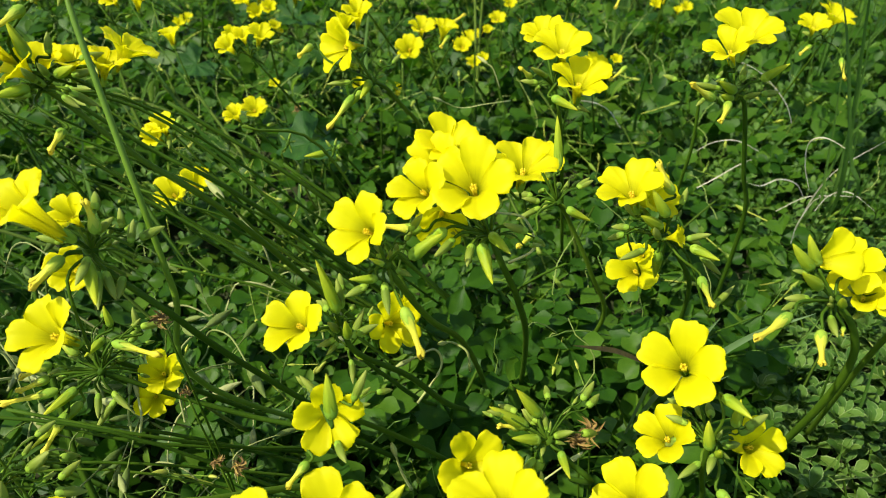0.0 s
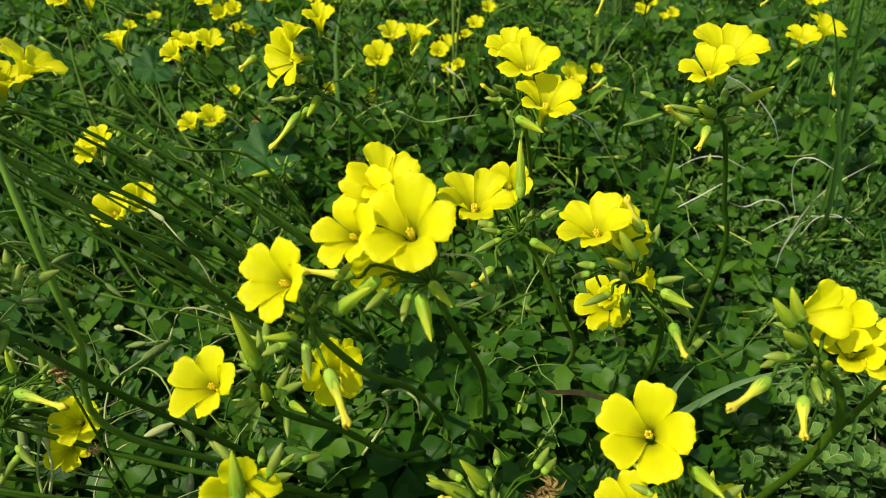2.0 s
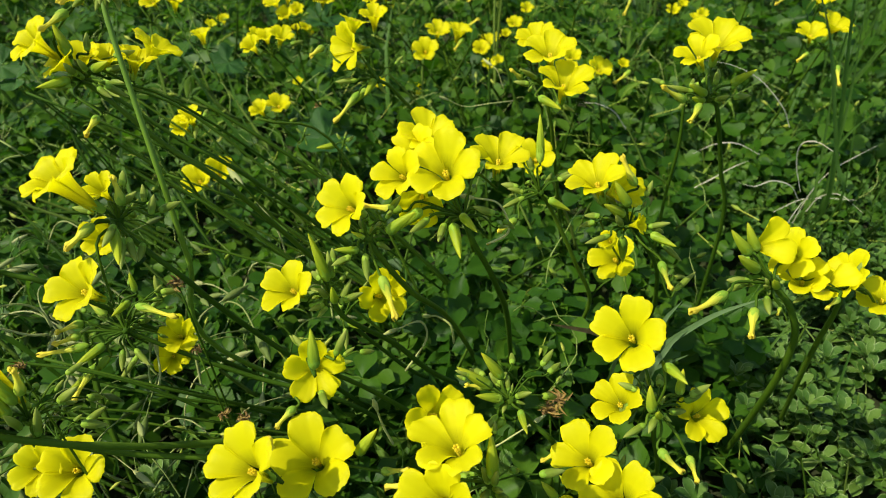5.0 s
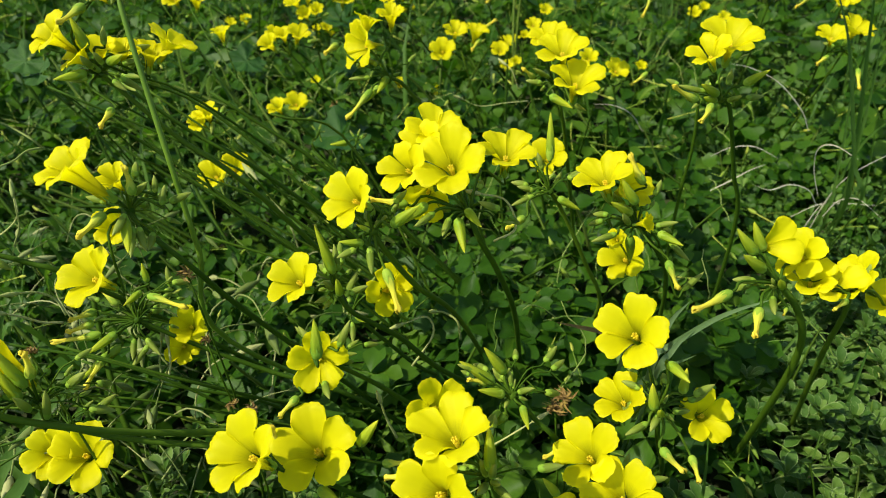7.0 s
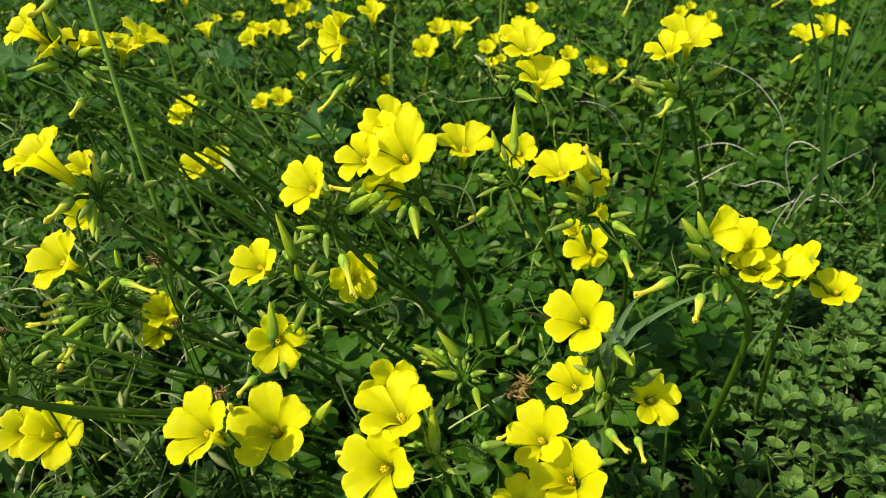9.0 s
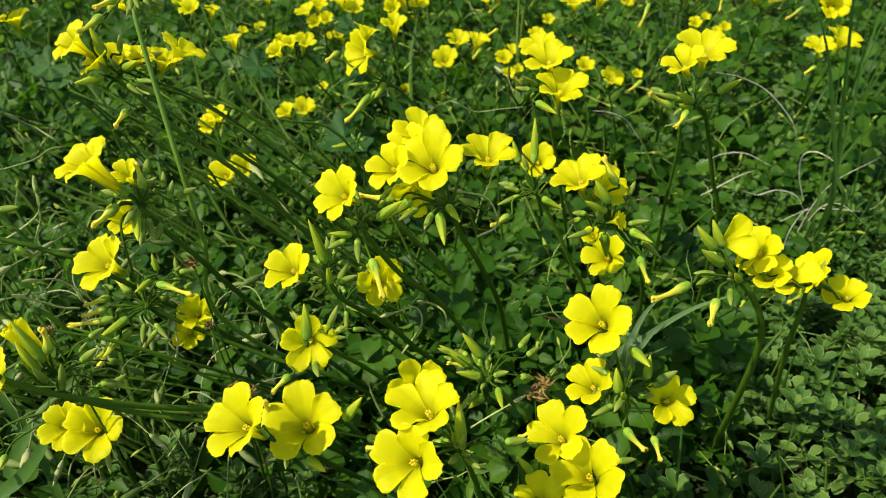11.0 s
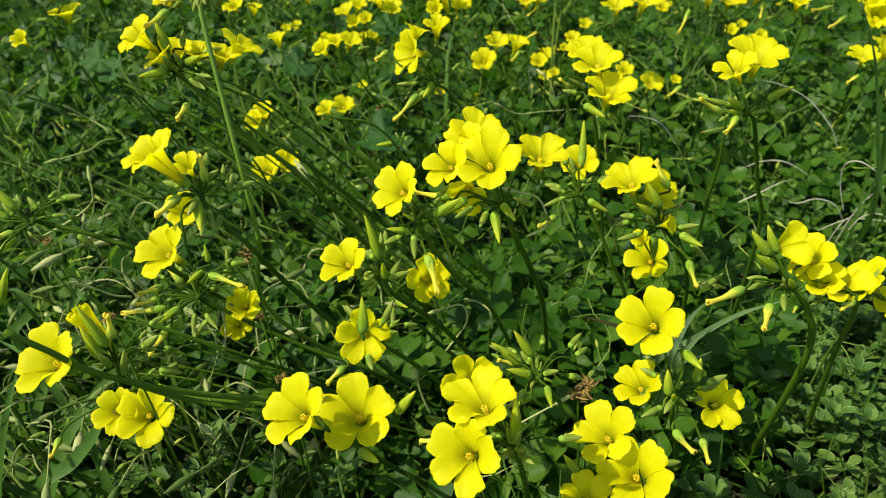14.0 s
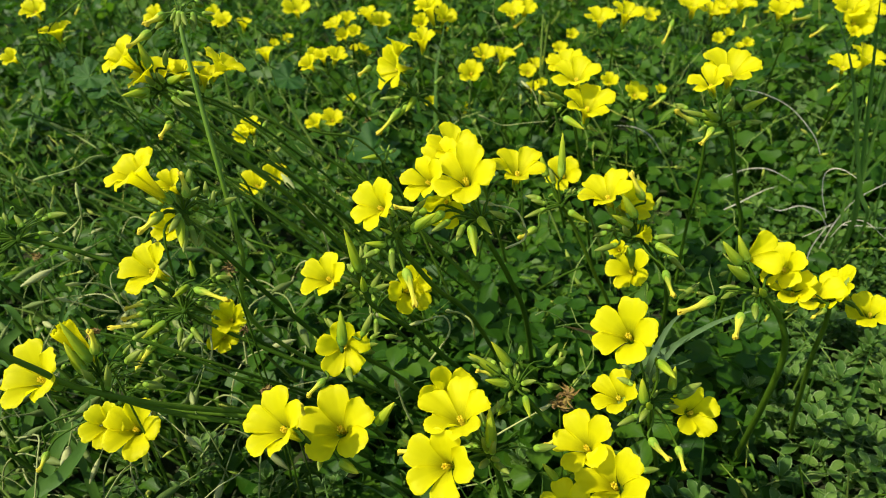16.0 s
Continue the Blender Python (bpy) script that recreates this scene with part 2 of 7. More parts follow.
def ribbon(line, width, twist=0.0, fold=0.25, face=None):
    """Verts and faces of a grass blade: a folded strip that narrows to its tip."""
    line = [Vector(q) for q in line]
    n = len(line)
    verts, faces = [], []
    for i, q in enumerate(line):
        d = (line[min(i + 1, n - 1)] - line[max(i - 1, 0)]).normalized()
        a = d.cross(face or Vector((0.1, -0.6, 0.8)))
        a = a.normalized() if a.length > 0.05 else Vector((1, 0, 0))
        a = Matrix.Rotation(twist * i / n, 3, d) @ a
        t = i / (n - 1)
        w = width * min(1, 0.55 + 1.5 * t) * (1 - t ** 3) * 0.5 + 0.0001
        nrm = a.cross(d)
        verts += [q + a * w + nrm * w * fold, q, q - a * w + nrm * w * fold]
    for i in range(n - 1):
        for k in (0, 1):
            faces.append((3 * i + k, 3 * i + k + 1, 3 * i + k + 4, 3 * i + k + 3))
    return verts, faces


def loft(profile, sides=8, bend=0.0, ridge=0.0):
    """A round body along +z from (radius, z) pairs; bend pushes the tip towards +x, ridge winds five soft pleats round it."""
    verts = [(r * (1 + ridge * math.cos(5 * k * math.tau / sides + 3.5 * z)) * math.cos(k * math.tau / sides) + bend * max(0, z) ** 2, r * (1 + ridge * math.cos(5 * k * math.tau / sides + 3.5 * z)) * math.sin(k * math.tau / sides), z - 0.3 * bend * max(0, z) ** 3) for r, z in profile for k in range(sides)]
    faces = [(i * sides + k, i * sides + (k + 1) % sides, (i + 1) * sides + (k + 1) % sides, (i + 1) * sides + k) for i in range(len(profile) - 1) for k in range(sides)]
    return verts, faces + [tuple(range(sides))[::-1]]


def aim(place, way, spin=0.0, scale=1.0):
    """A pose whose +z points along way."""
    q = Vector(way).to_track_quat("Z", "Y")
    return Matrix.Translation(place) @ q.to_matrix().to_4x4() @ Matrix.Rotation(radians(spin), 4, "Z") @ Matrix.Diagonal((scale, scale, scale, 1))


# ---- ground ----
def ground_height(x, y):
    return 0.012 * noise.noise((x * 6, y * 6, 0.3)) + 0.006 * noise.noise((x * 21, y * 21, 4.3))


def ground():
    near = np.linspace(-2.0, 3.0, 126)
    far = np.array([4, 6, 10, 18, 35, 80, 200, 600.0])
    xs = np.concatenate([-far[::-1], near, far])
    verts = [(x, y, ground_height(x, y) if abs(x) < 3.1 and abs(y) < 3.1 else 0.0) for y in xs for x in xs]
    n = len(xs)
    faces = [(j * n + i, j * n + i + 1, (j + 1) * n + i + 1, (j + 1) * n + i) for j in range(n - 1) for i in range(n - 1)]
    tagged(new("ground", mesh("ground", verts, faces, SOIL)), "dark bare soil under the plants", "ground", kind="structure")


ground()


# ---- wood sorrel: shapes ----
def petal_mesh(kind, seed):
    """One petal of a flower of radius 1 that opens along +z: narrow in the tube, wide and rounded outside, with a wavy rim."""
    profile = {"open": [(0.06, -1.15), (0.09, -0.95), (0.125, -0.77), (0.175, -0.62), (0.27, -0.46), (0.42, -0.30), (0.58, -0.165), (0.73, -0.07), (0.86, -0.015), (0.95, 0.0), (1.0, -0.012)],
               "half": [(0.06, -1.2), (0.10, -0.98), (0.15, -0.77), (0.21, -0.58), (0.31, -0.36), (0.43, -0.16), (0.57, 0.02), (0.70, 0.12), (0.81, 0.18), (0.90, 0.20), (0.95, 0.19)],
               "funnel": [(0.07, -1.5), (0.12, -1.2), (0.17, -0.92), (0.22, -0.68), (0.29, -0.44), (0.38, -0.22), (0.50, -0.05), (0.64, 0.07), (0.78, 0.12), (0.89, 0.12), (0.97, 0.08)],
               "closed": [(0.07, -1.9), (0.16, -1.5), (0.24, -1.1), (0.31, -0.75), (0.37, -0.45), (0.42, -0.2), (0.46, 0.0), (0.48, 0.12), (0.47, 0.2), (0.45, 0.24), (0.42, 0.26)]}[kind]
    rnd = random.Random(seed)
    wave, skew = rnd.uniform(0.01, 0.03), rnd.uniform(0.2, 1.0)
    ph, notch, lift = rnd.uniform(0, 6), rnd.uniform(0.0, 0.085), rnd.uniform(-0.03, 0.05)
    frill, fp = rnd.uniform(0.008, 0.028), rnd.uniform(0, 6)
    cols, verts = 24, []
    for i, (r, z) in enumerate(profile):
        u = i / (len(profile) - 1)
        for j in range(cols + 1):
            v = 2 * j / cols - 1
            # one side of each petal reaches further out and lies over its neighbour
            edge = 1 - (0.4 + 0.06 * skew * v) * abs(v) ** 3.9 * u ** 1.5 + wave * (math.sin(4 * v + 2 * ph) + 0.5 * math.sin(11 * v + ph)) * u ** 3 - notch * math.exp(-((v - 0.3 * skew) / 0.28) ** 2) * u ** 4 + frill * (math.sin(17 * v + fp) * math.sin(6 * v + 2 * fp) + 0.35 * math.sin(27 * v + 3 * fp)) * u ** 5
            ang = radians(38.0) * v * (1.0 - 0.02 * u + 0.28 * (1 - u) ** 2)
            rr = r * edge
            zz = z + u * u * (0.05 * v + 0.034 * math.sin(3.1 * v + ph) + 0.026 * math.cos(7 * v + ph) * u + 0.016 * math.sin(15 * v + fp) * u ** 3 + lift) + 0.045 * u * (1 - v * v) * (1 - u) - 0.03 * u ** 3 * v * v
            verts.append((rr * math.cos(ang), rr * math.sin(ang), zz))
    w = cols + 1
    faces = [(i * w + j, i * w + j + 1, (i + 1) * w + j + 1, (i + 1) * w + j) for i in range(len(profile) - 1) for j in range(cols)]
    return mesh("petal", verts, faces, PETAL)


PETALS = {k: [petal_mesh(k, s) for s in range(8)] for k in ("open", "half", "funnel", "closed")}


def stamens_mesh():
    verts, faces = [], []
    for k in range(10):
        a, tall = k * math.tau / 10 + 0.2, (-0.42 if k % 2 else -0.5)
        x, y = math.cos(a), math.sin(a)
        line = [(0.03 * x, 0.03 * y, -0.95), (0.045 * x, 0.045 * y, -0.7), (0.06 * x, 0.06 * y, tall - 0.05)]
        v, f = tube(line, (0.012, 0.012), 4)
        faces += [tuple(i + len(verts) for i in q) for q in f]
        verts += v
        v, f = loft([(0.012, 0), (0.028, 0.02), (0.03, 0.05), (0.01, 0.075)], 5)
        faces += [tuple(i + len(verts) for i in q) for q in f]
        verts += [(p[0] + 0.06 * x, p[1] + 0.06 * y, p[2] + tall - 0.06) for p in v]
    return mesh("flower_centre", verts, faces, STAMEN)


def calyx_mesh(depth):
    """A green cup with five points that clasps the tube."""
    n, verts = 20, []
    for i, (r, z) in enumerate(((0.04, -0.16), (0.10, -0.11), (0.125, 0.0), (0.135, 0.12), (0.15, 0.22))):
        for k in range(n):
            a, tip = k * math.tau / n, 0.5 + 0.5 * math.cos(5 * k * math.tau / n)
            verts.append((r * math.cos(a), r * math.sin(a), z + depth + (0.22 * tip - 0.1 if i == 4 else 0)))
    faces = [(i * n + k, i * n + (k + 1) % n, (i + 1) * n + (k + 1) % n, (i + 1) * n + k) for i in range(4) for k in range(n)]
    return mesh("calyx", verts, faces, CALYX)


def throat_mesh(depth):
    """The pale green foot of the tube, inside the petals."""
    v, f = loft([(0.045, depth), (0.06, depth + 0.1), (0.065, depth + 0.2), (0.03, depth + 0.3)], 8)
    return mesh("flower_foot", v, f, CALYX)


DEPTH = {"open": -1.15, "half": -1.2, "funnel": -1.5, "closed": -1.9}
STAMENS = stamens_mesh()
CALYCES = {k: calyx_mesh(d) for k, d in DEPTH.items()}
FEET = {k: throat_mesh(d) for k, d in DEPTH.items()}

def withered_mesh():
    """A spent flower: a green foot, a shrunken pleated tube and a limp crumpled rim."""
    n, verts = 14, []
    profile = ((0.05, 0), (0.12, 0.07), (0.15, 0.18), (0.135, 0.3), (0.10, 0.41), (0.075, 0.53), (0.065, 0.65), (0.062, 0.76), (0.075, 0.85), (0.1, 0.92), (0.085, 0.98), (0.03, 0.96))
    for i, (r, z) in enumerate(profile):
        u = i / (len(profile) - 1)
        for k in range(n):
            a = k * math.tau / n
            rr = r * (1 + 0.32 * u * math.cos(5 * a + 3 * u) + 0.14 * u * math.sin(3 * a + 7 * u))
            zz = z + 0.05 * u ** 4 * math.sin(2 * a + 1) + 0.035 * u ** 4 * math.cos(5 * a)
            verts.append((rr * math.cos(a) + 0.16 * z * z + 0.012 * u * math.sin(14 * u), rr * math.sin(a) + 0.02 * u * math.sin(9 * u), zz - 0.05 * z ** 3))
    faces = [(i * n + k, i * n + (k + 1) % n, (i + 1) * n + (k + 1) % n, (i + 1) * n + k) for i in range(len(profile) - 1) for k in range(n)]
    return mesh("withered", verts, faces + [tuple(range(n))[::-1]], SPENT)


BUDS = {
    "bud": mesh("bud", *loft([(0.05, 0), (0.13, 0.08), (0.155, 0.2), (0.145, 0.38), (0.115, 0.58), (0.075, 0.78), (0.035, 0.93), (0.008, 1.0)], 20, 0.05, 0.1), BUD),
    "green": mesh("green_bud", *loft([(0.04, 0), (0.12, 0.1), (0.17, 0.3), (0.165, 0.5), (0.12, 0.72), (0.06, 0.9), (0.01, 1.0)], 15, 0.1, 0.07), GREEN_BUD),
    "withered": withered_mesh()}


def sepals_mesh():
    """A green cup with five points that clasps a bud."""
    n, verts, faces = 30, [], []
    for i, (r, z) in enumerate(((0.06, 0.0), (0.132, 0.06), (0.163, 0.17), (0.158, 0.24))):
        for k in range(n):
            a, tip = k * math.tau / n, (0.5 + 0.5 * math.cos(5 * k * math.tau / n)) ** 1.4
            zz, rr = z + (0.15 * tip - 0.05 if i == 3 else 0), r - (0.009 * tip if i == 3 else 0)
            verts.append((rr * math.cos(a), rr * math.sin(a), zz))
    faces = [(i * n + k, i * n + (k + 1) % n, (i + 1) * n + (k + 1) % n, (i + 1) * n + k) for i in range(3) for k in range(n)]
    return mesh("calyx", verts, faces, CALYX)


SEPALS = sepals_mesh()


def leaflet(fold=0.22, curl=0.08):
    """A heart-shaped leaflet, 1 long along +x, folded along its midrib."""
    verts, faces = [], []
    for xm, xs, w in ((0.0, 0.0, 0.02), (0.22, 0.24, 0.2), (0.46, 0.5, 0.37), (0.7, 0.77, 0.46), (0.86, 0.96, 0.38), (0.87, 1.03, 0.2)):
        for s in (-1, 0, 1):
            x = xs if s else xm
            verts.append((x, s * w, fold * w * (s != 0) - curl * x * x))
    for i in range(5):
        for j in (0, 1):
            faces.append((3 * i + j, 3 * i + j + 1, 3 * i + j + 4, 3 * i + j + 3))
    return np.array(verts), faces


def trifoliate(fold, curl, droop, shape=leaflet):
    """Three leaflets round a point, unit leaflets, facing +z."""
    v, f = shape(fold, curl)
    verts, faces = [], []
    for k in range(3):
        a = k * math.tau / 3 + (0.1, -0.12, 0.05)[k]
        c, s = math.cos(a), math.sin(a)
        x, y, z = v[:, 0] + 0.03, v[:, 1], v[:, 2] - droop * v[:, 0]
        faces += [tuple(i + len(verts) for i in q) for q in f]
        verts += list(np.stack([c * x - s * y, s * x + c * y, z], 1))
    return np.array(verts), faces


TREFOILS = [trifoliate(0.15, 0.06, 0.05), trifoliate(0.4, 0.1, 0.25), trifoliate(0.25, 0.2, -0.15)]


def rounded_leaflet(fold, curl):
    """The same leaflet with a smooth heart-shaped outline."""
    verts, faces, rows = [], [], 7
    for i in range(rows):
        u = 0.02 + 0.98 * i / (rows - 1)
        w = 0.47 * math.sin(u * math.pi * 0.58) ** 1.15
        for s in (-1, -0.55, 0, 0.55, 1):
            x = 0.87 * u + 0.16 * u ** 4 * (1 - (2 * abs(s) - 1) ** 2) - 0.15 * u ** 3 * s ** 4
            verts.append((x, s * w, fold * w * abs(s) ** 1.4 - curl * x * x + 0.03 * math.sin(5 * s + 4 * u)))
    faces = [(5 * i + j, 5 * i + j + 1, 5 * i + j + 6, 5 * i + j + 5) for i in range(rows - 1) for j in range(4)]
    return np.array(verts), faces


FINE_TREFOILS = [trifoliate(*a, rounded_leaflet) for a in ((0.2, 0.08, 0.05), (0.45, 0.12, 0.25), (0.3, 0.25, -0.15))]
LEAF_MESHES = [mesh("leaf", v, f, LEAF_ONE) for v, f in FINE_TREFOILS]


# ---- wood sorrel: one flowering stalk ----
def oxalis(base, hub, bends, girth, fan, leaves, flowers, buds, label, skin=STALK):
    """A plant: a stalk from the ground to a hub, from which thin stalks carry flowers, buds and spent flowers; leaves round its foot."""
    rnd = random.Random(int(abs(hub[0] * 7919 + hub[1] * 104729) * 1000))
    plant = tagged(new("wood_sorrel"), label, "wildflower", "wood sorrel plants")
    base, hub = Vector((base[0], base[1], ground_height(base[0], base[1]) - 0.003)), Vector(hub)
    plant.location = base
    line = smooth_line([hub] + [Vector(b) for b in bends] + [base], 6)
    v, f = tube([q - base for q in line], (girth * 0.5 * 0.9, girth * 0.5 * 1.25), 8)
    part("stalk", mesh("stalk", v, f, skin), plant)
    down = (line[1] - line[0]).normalized()
    knot, kf = loft([(girth * 0.5, -0.002), (girth * 0.9, -0.0005), (girth * 1.0, 0.0008), (girth * 0.4, 0.0022)], 8)
    part("hub", mesh("hub", knot, kf, STALK), plant, aim(hub - base, -down))

    def thin_stalk(end, way, r=0.0007):
        """A thin stalk from the hub that comes into end along way."""
        reach = (end - hub).length
        mid = hub.lerp(end, 0.5) - down * 0.2 * reach + Vector(way) * 0.1 * reach
        v, f = tube([q - base for q in smooth_line([hub, mid, end - Vector(way) * reach * 0.12, end], 4)], (r * 1.1, r), 5)
        part("flower_stalk", mesh("flower_stalk", v, f, STALK), plant)

    for place, facing, across, spin, kind in flowers:
        n, rad = Vector(facing).normalized(), across / 2
        kind, _, kept = kind.partition(":")
        place = Vector(place)
        # the mark is the rim of the throat: the tube lies behind it
        centre = place + n * rad * 0.46
        foot = centre + n * rad * (DEPTH[kind] - 0.14)
        thin_stalk(foot, n)
        flower = part("flower", FEET[kind], plant, aim(centre - base, n, spin, rad))
        for k in [int(c) for c in kept or "01234"]:
            tilt = Matrix.Rotation(rnd.uniform(-0.11, 0.09), 4, "Y")
            size, wide = rnd.uniform(0.93, 1.06), rnd.uniform(0.93, 1.05)
            part("petal", PETALS[kind][rnd.randrange(8)], flower, Matrix.Rotation(k * math.tau / 5 + rnd.uniform(-0.07, 0.07), 4, "Z") @ tilt @ Matrix.Diagonal((size, size * wide, 1, 1)))
        part("flower_centre", STAMENS, flower, None, "small orange-yellow pollen tips")
        part("calyx", CALYCES[kind], flower, None, "green sepals")
    for tip, foot, kind in buds:
        tip, foot = Vector(tip), Vector(foot)
        long = (tip - foot).length
        way = (tip - foot).normalized()
        if (foot - hub).length > 0.003:
            thin_stalk(foot + way * 0.001, way)
        name, lab = {"bud": ("bud", "closed yellow-green bud"), "green": ("bud", "small green bud"), "withered": ("spent_flower", "drooping spent yellow flower")}[kind]
        b = part(name, BUDS[kind], plant, aim(foot - base, way, rnd.uniform(0, 360), long))
        slim = min(1.0, {"bud": 0.0175, "green": 0.011, "withered": 0.0165}[kind] / long)
        b.scale = (b.scale[0] * slim, b.scale[1] * slim, b.scale[2])
        part("calyx", SEPALS, b)
    for k in range(fan):
        a, e = rnd.uniform(0, math.tau), rnd.uniform(-0.5, 0.7)
        way = Vector((math.cos(a) * math.cos(e), abs(math.sin(a)) * math.cos(e), math.sin(e)))
        end = hub + way * rnd.uniform(0.008, 0.022 + 0.012 * (fan > 12))
        turn = (way + Vector((0, 0, rnd.uniform(-0.9, 0.3)))).normalized()
        thin_stalk(end, turn, 0.0004)
        b = part("bud", BUDS["green"], plant, aim(end - base, turn, 0, rnd.uniform(0.006, 0.013)))
        part("calyx", SEPALS, b)
    for k in range(leaves * 3):
        a, d = rnd.uniform(0, math.tau), rnd.uniform(0.02, 0.13)
        top = Vector((base.x + d * math.cos(a), base.y + d * math.sin(a) * 0.8, rnd.uniform(0.055, 0.105)))
        n = Vector((rnd.gauss(-0.1, 0.35), rnd.gauss(-0.25, 0.35), 1)).normalized()
        leaf = part("leaf", LEAF_MESHES[rnd.randrange(3)], plant, aim(top - base, n, rnd.uniform(0, 360), rnd.uniform(0.014, 0.024)))
        v, f = tube([q - top for q in smooth_line([top, top.lerp(base, 0.45) + Vector((0, 0, 0.02)), base], 3)], (0.0006, 0.0008), 5)
        back = leaf.matrix_basis.to_3x3().inverted()
        part("leaf_stalk", mesh("leaf_stalk", [back @ q for q in v], f, STALK), leaf)


# ---- wood sorrel: the plants ----
oxalis((0.0750, 0.4300, 0.0000), (0.0500, 0.2835, 0.2859),
    bends=[(0.0552, 0.2809, 0.2718), (0.0640, 0.3000, 0.2344), (0.0723, 0.3403, 0.1653)], girth=0.0032, fan=6, leaves=3,
    flowers=[((0.0429, 0.2773, 0.3158), (-0.1120, -0.4655, 0.8779), 0.0366, 85, 'open'),
        ((0.0213, 0.2788, 0.3129), (-0.4010, -0.5782, 0.7105), 0.0272, -168, 'open'),
        ((0.0318, 0.3048, 0.3190), (0.1288, -0.2743, 0.9530), 0.0295, 89, 'open'),
        ((0.0262, 0.2975, 0.3150), (-0.3494, -0.4214, 0.8368), 0.0275, 160, 'open'),
        ((0.0668, 0.3260, 0.2947), (0.0751, -0.1718, 0.9823), 0.0331, 179, 'open'),
        ((0.0279, 0.2946, 0.2908), (-0.0875, -0.9947, -0.0533), 0.0260, 15, 'half')],
    buds=[((0.0406, 0.3366, 0.3118), (0.0438, 0.3237, 0.2924), 'bud'),
        ((0.0575, 0.2636, 0.2906), (0.0498, 0.2759, 0.2928), 'bud'),
        ((0.0546, 0.2785, 0.2951), (0.0662, 0.2786, 0.2919), 'green'),
        ((0.0494, 0.2562, 0.2801), (0.0457, 0.2728, 0.2897), 'bud'),
        ((0.0262, 0.2583, 0.2924), (0.0339, 0.2726, 0.2929), 'green'),
        ((-0.0028, 0.2796, 0.2963), (0.0194, 0.2812, 0.2919), 'withered'),
        ((0.0152, 0.2615, 0.2916), (0.0306, 0.2744, 0.2965), 'bud'),
        ((0.0384, 0.2582, 0.2887), (0.0417, 0.2721, 0.2899), 'green')],
    label='yellow wood sorrel with a dense head of open cupped flowers')
oxalis((0.0550, 0.4400, 0.0000), (0.0060, 0.2582, 0.2904),
    bends=[(0.0114, 0.2576, 0.2791), (0.0215, 0.2770, 0.2417), (0.0373, 0.3230, 0.1786)], girth=0.0029, fan=9, leaves=2,
    flowers=[((-0.0008, 0.2571, 0.3085), (-0.4221, -0.5883, 0.6897), 0.0302, 90, 'open')],
    buds=[((-0.0077, 0.2449, 0.2932), (0.0026, 0.2505, 0.2893), 'bud'),
        ((-0.0000, 0.2722, 0.2945), (0.0035, 0.2588, 0.2920), 'green'),
        ((0.0302, 0.2566, 0.3075), (0.0165, 0.2531, 0.2977), 'bud'),
        ((0.0232, 0.2309, 0.2637), (0.0128, 0.2450, 0.2782), 'withered'),
        ((0.0069, 0.2384, 0.2795), (0.0057, 0.2500, 0.2876), 'green'),
        ((0.0087, 0.2628, 0.2963), (0.0065, 0.2593, 0.2918), 'green'),
        ((-0.0117, 0.2484, 0.2817), (-0.0021, 0.2522, 0.2842), 'green'),
        ((0.0169, 0.2570, 0.2854), (0.0097, 0.2576, 0.2884), 'green'),
        ((-0.0001, 0.2508, 0.2994), (0.0065, 0.2502, 0.2966), 'bud')],
    label='yellow wood sorrel with one side-turned flower and green buds')
oxalis((0.0450, 0.4300, 0.0000), (-0.0180, 0.2588, 0.2530),
    bends=[(-0.0114, 0.2593, 0.2375), (0.0081, 0.2772, 0.2039), (0.0268, 0.3053, 0.1499)], girth=0.0029, fan=11, leaves=2,
    flowers=[((-0.0333, 0.2489, 0.2652), (-0.3111, -0.4474, 0.8385), 0.0299, 109, 'open')],
    buds=[((-0.0242, 0.2636, 0.2902), (-0.0186, 0.2603, 0.2624), 'bud'),
        ((-0.0183, 0.2710, 0.2741), (-0.0173, 0.2630, 0.2622), 'green'),
        ((-0.0206, 0.2520, 0.2652), (-0.0188, 0.2555, 0.2555), 'green'),
        ((-0.0089, 0.2685, 0.2588), (-0.0124, 0.2559, 0.2507), 'green'),
        ((-0.0283, 0.2513, 0.2489), (-0.0205, 0.2549, 0.2517), 'green'),
        ((-0.0240, 0.2502, 0.2459), (-0.0191, 0.2544, 0.2505), 'green'),
        ((-0.0116, 0.2457, 0.2713), (-0.0130, 0.2487, 0.2582), 'bud'),
        ((-0.0015, 0.2615, 0.2554), (-0.0109, 0.2571, 0.2519), 'green')],
    label='yellow wood sorrel with one open flower and tall pointed bud')
oxalis((0.0500, 0.4400, 0.0000), (-0.0272, 0.3047, 0.1981),
    bends=[(-0.0119, 0.3190, 0.1606), (0.0139, 0.3464, 0.1035)], girth=0.0026, fan=3, leaves=2,
    flowers=[((-0.0020, 0.3002, 0.2193), (0.5443, -0.6456, 0.5357), 0.0326, 13, 'open'),
        ((0.0025, 0.3075, 0.2198), (0.8237, -0.1822, 0.5369), 0.0190, 40, 'half')],
    buds=[((-0.0127, 0.2878, 0.2050), (-0.0219, 0.2962, 0.2021), 'bud'),
        ((-0.0225, 0.2865, 0.1882), (-0.0256, 0.2974, 0.1959), 'green')],
    label='yellow wood sorrel with a half-hidden flower turned aside')
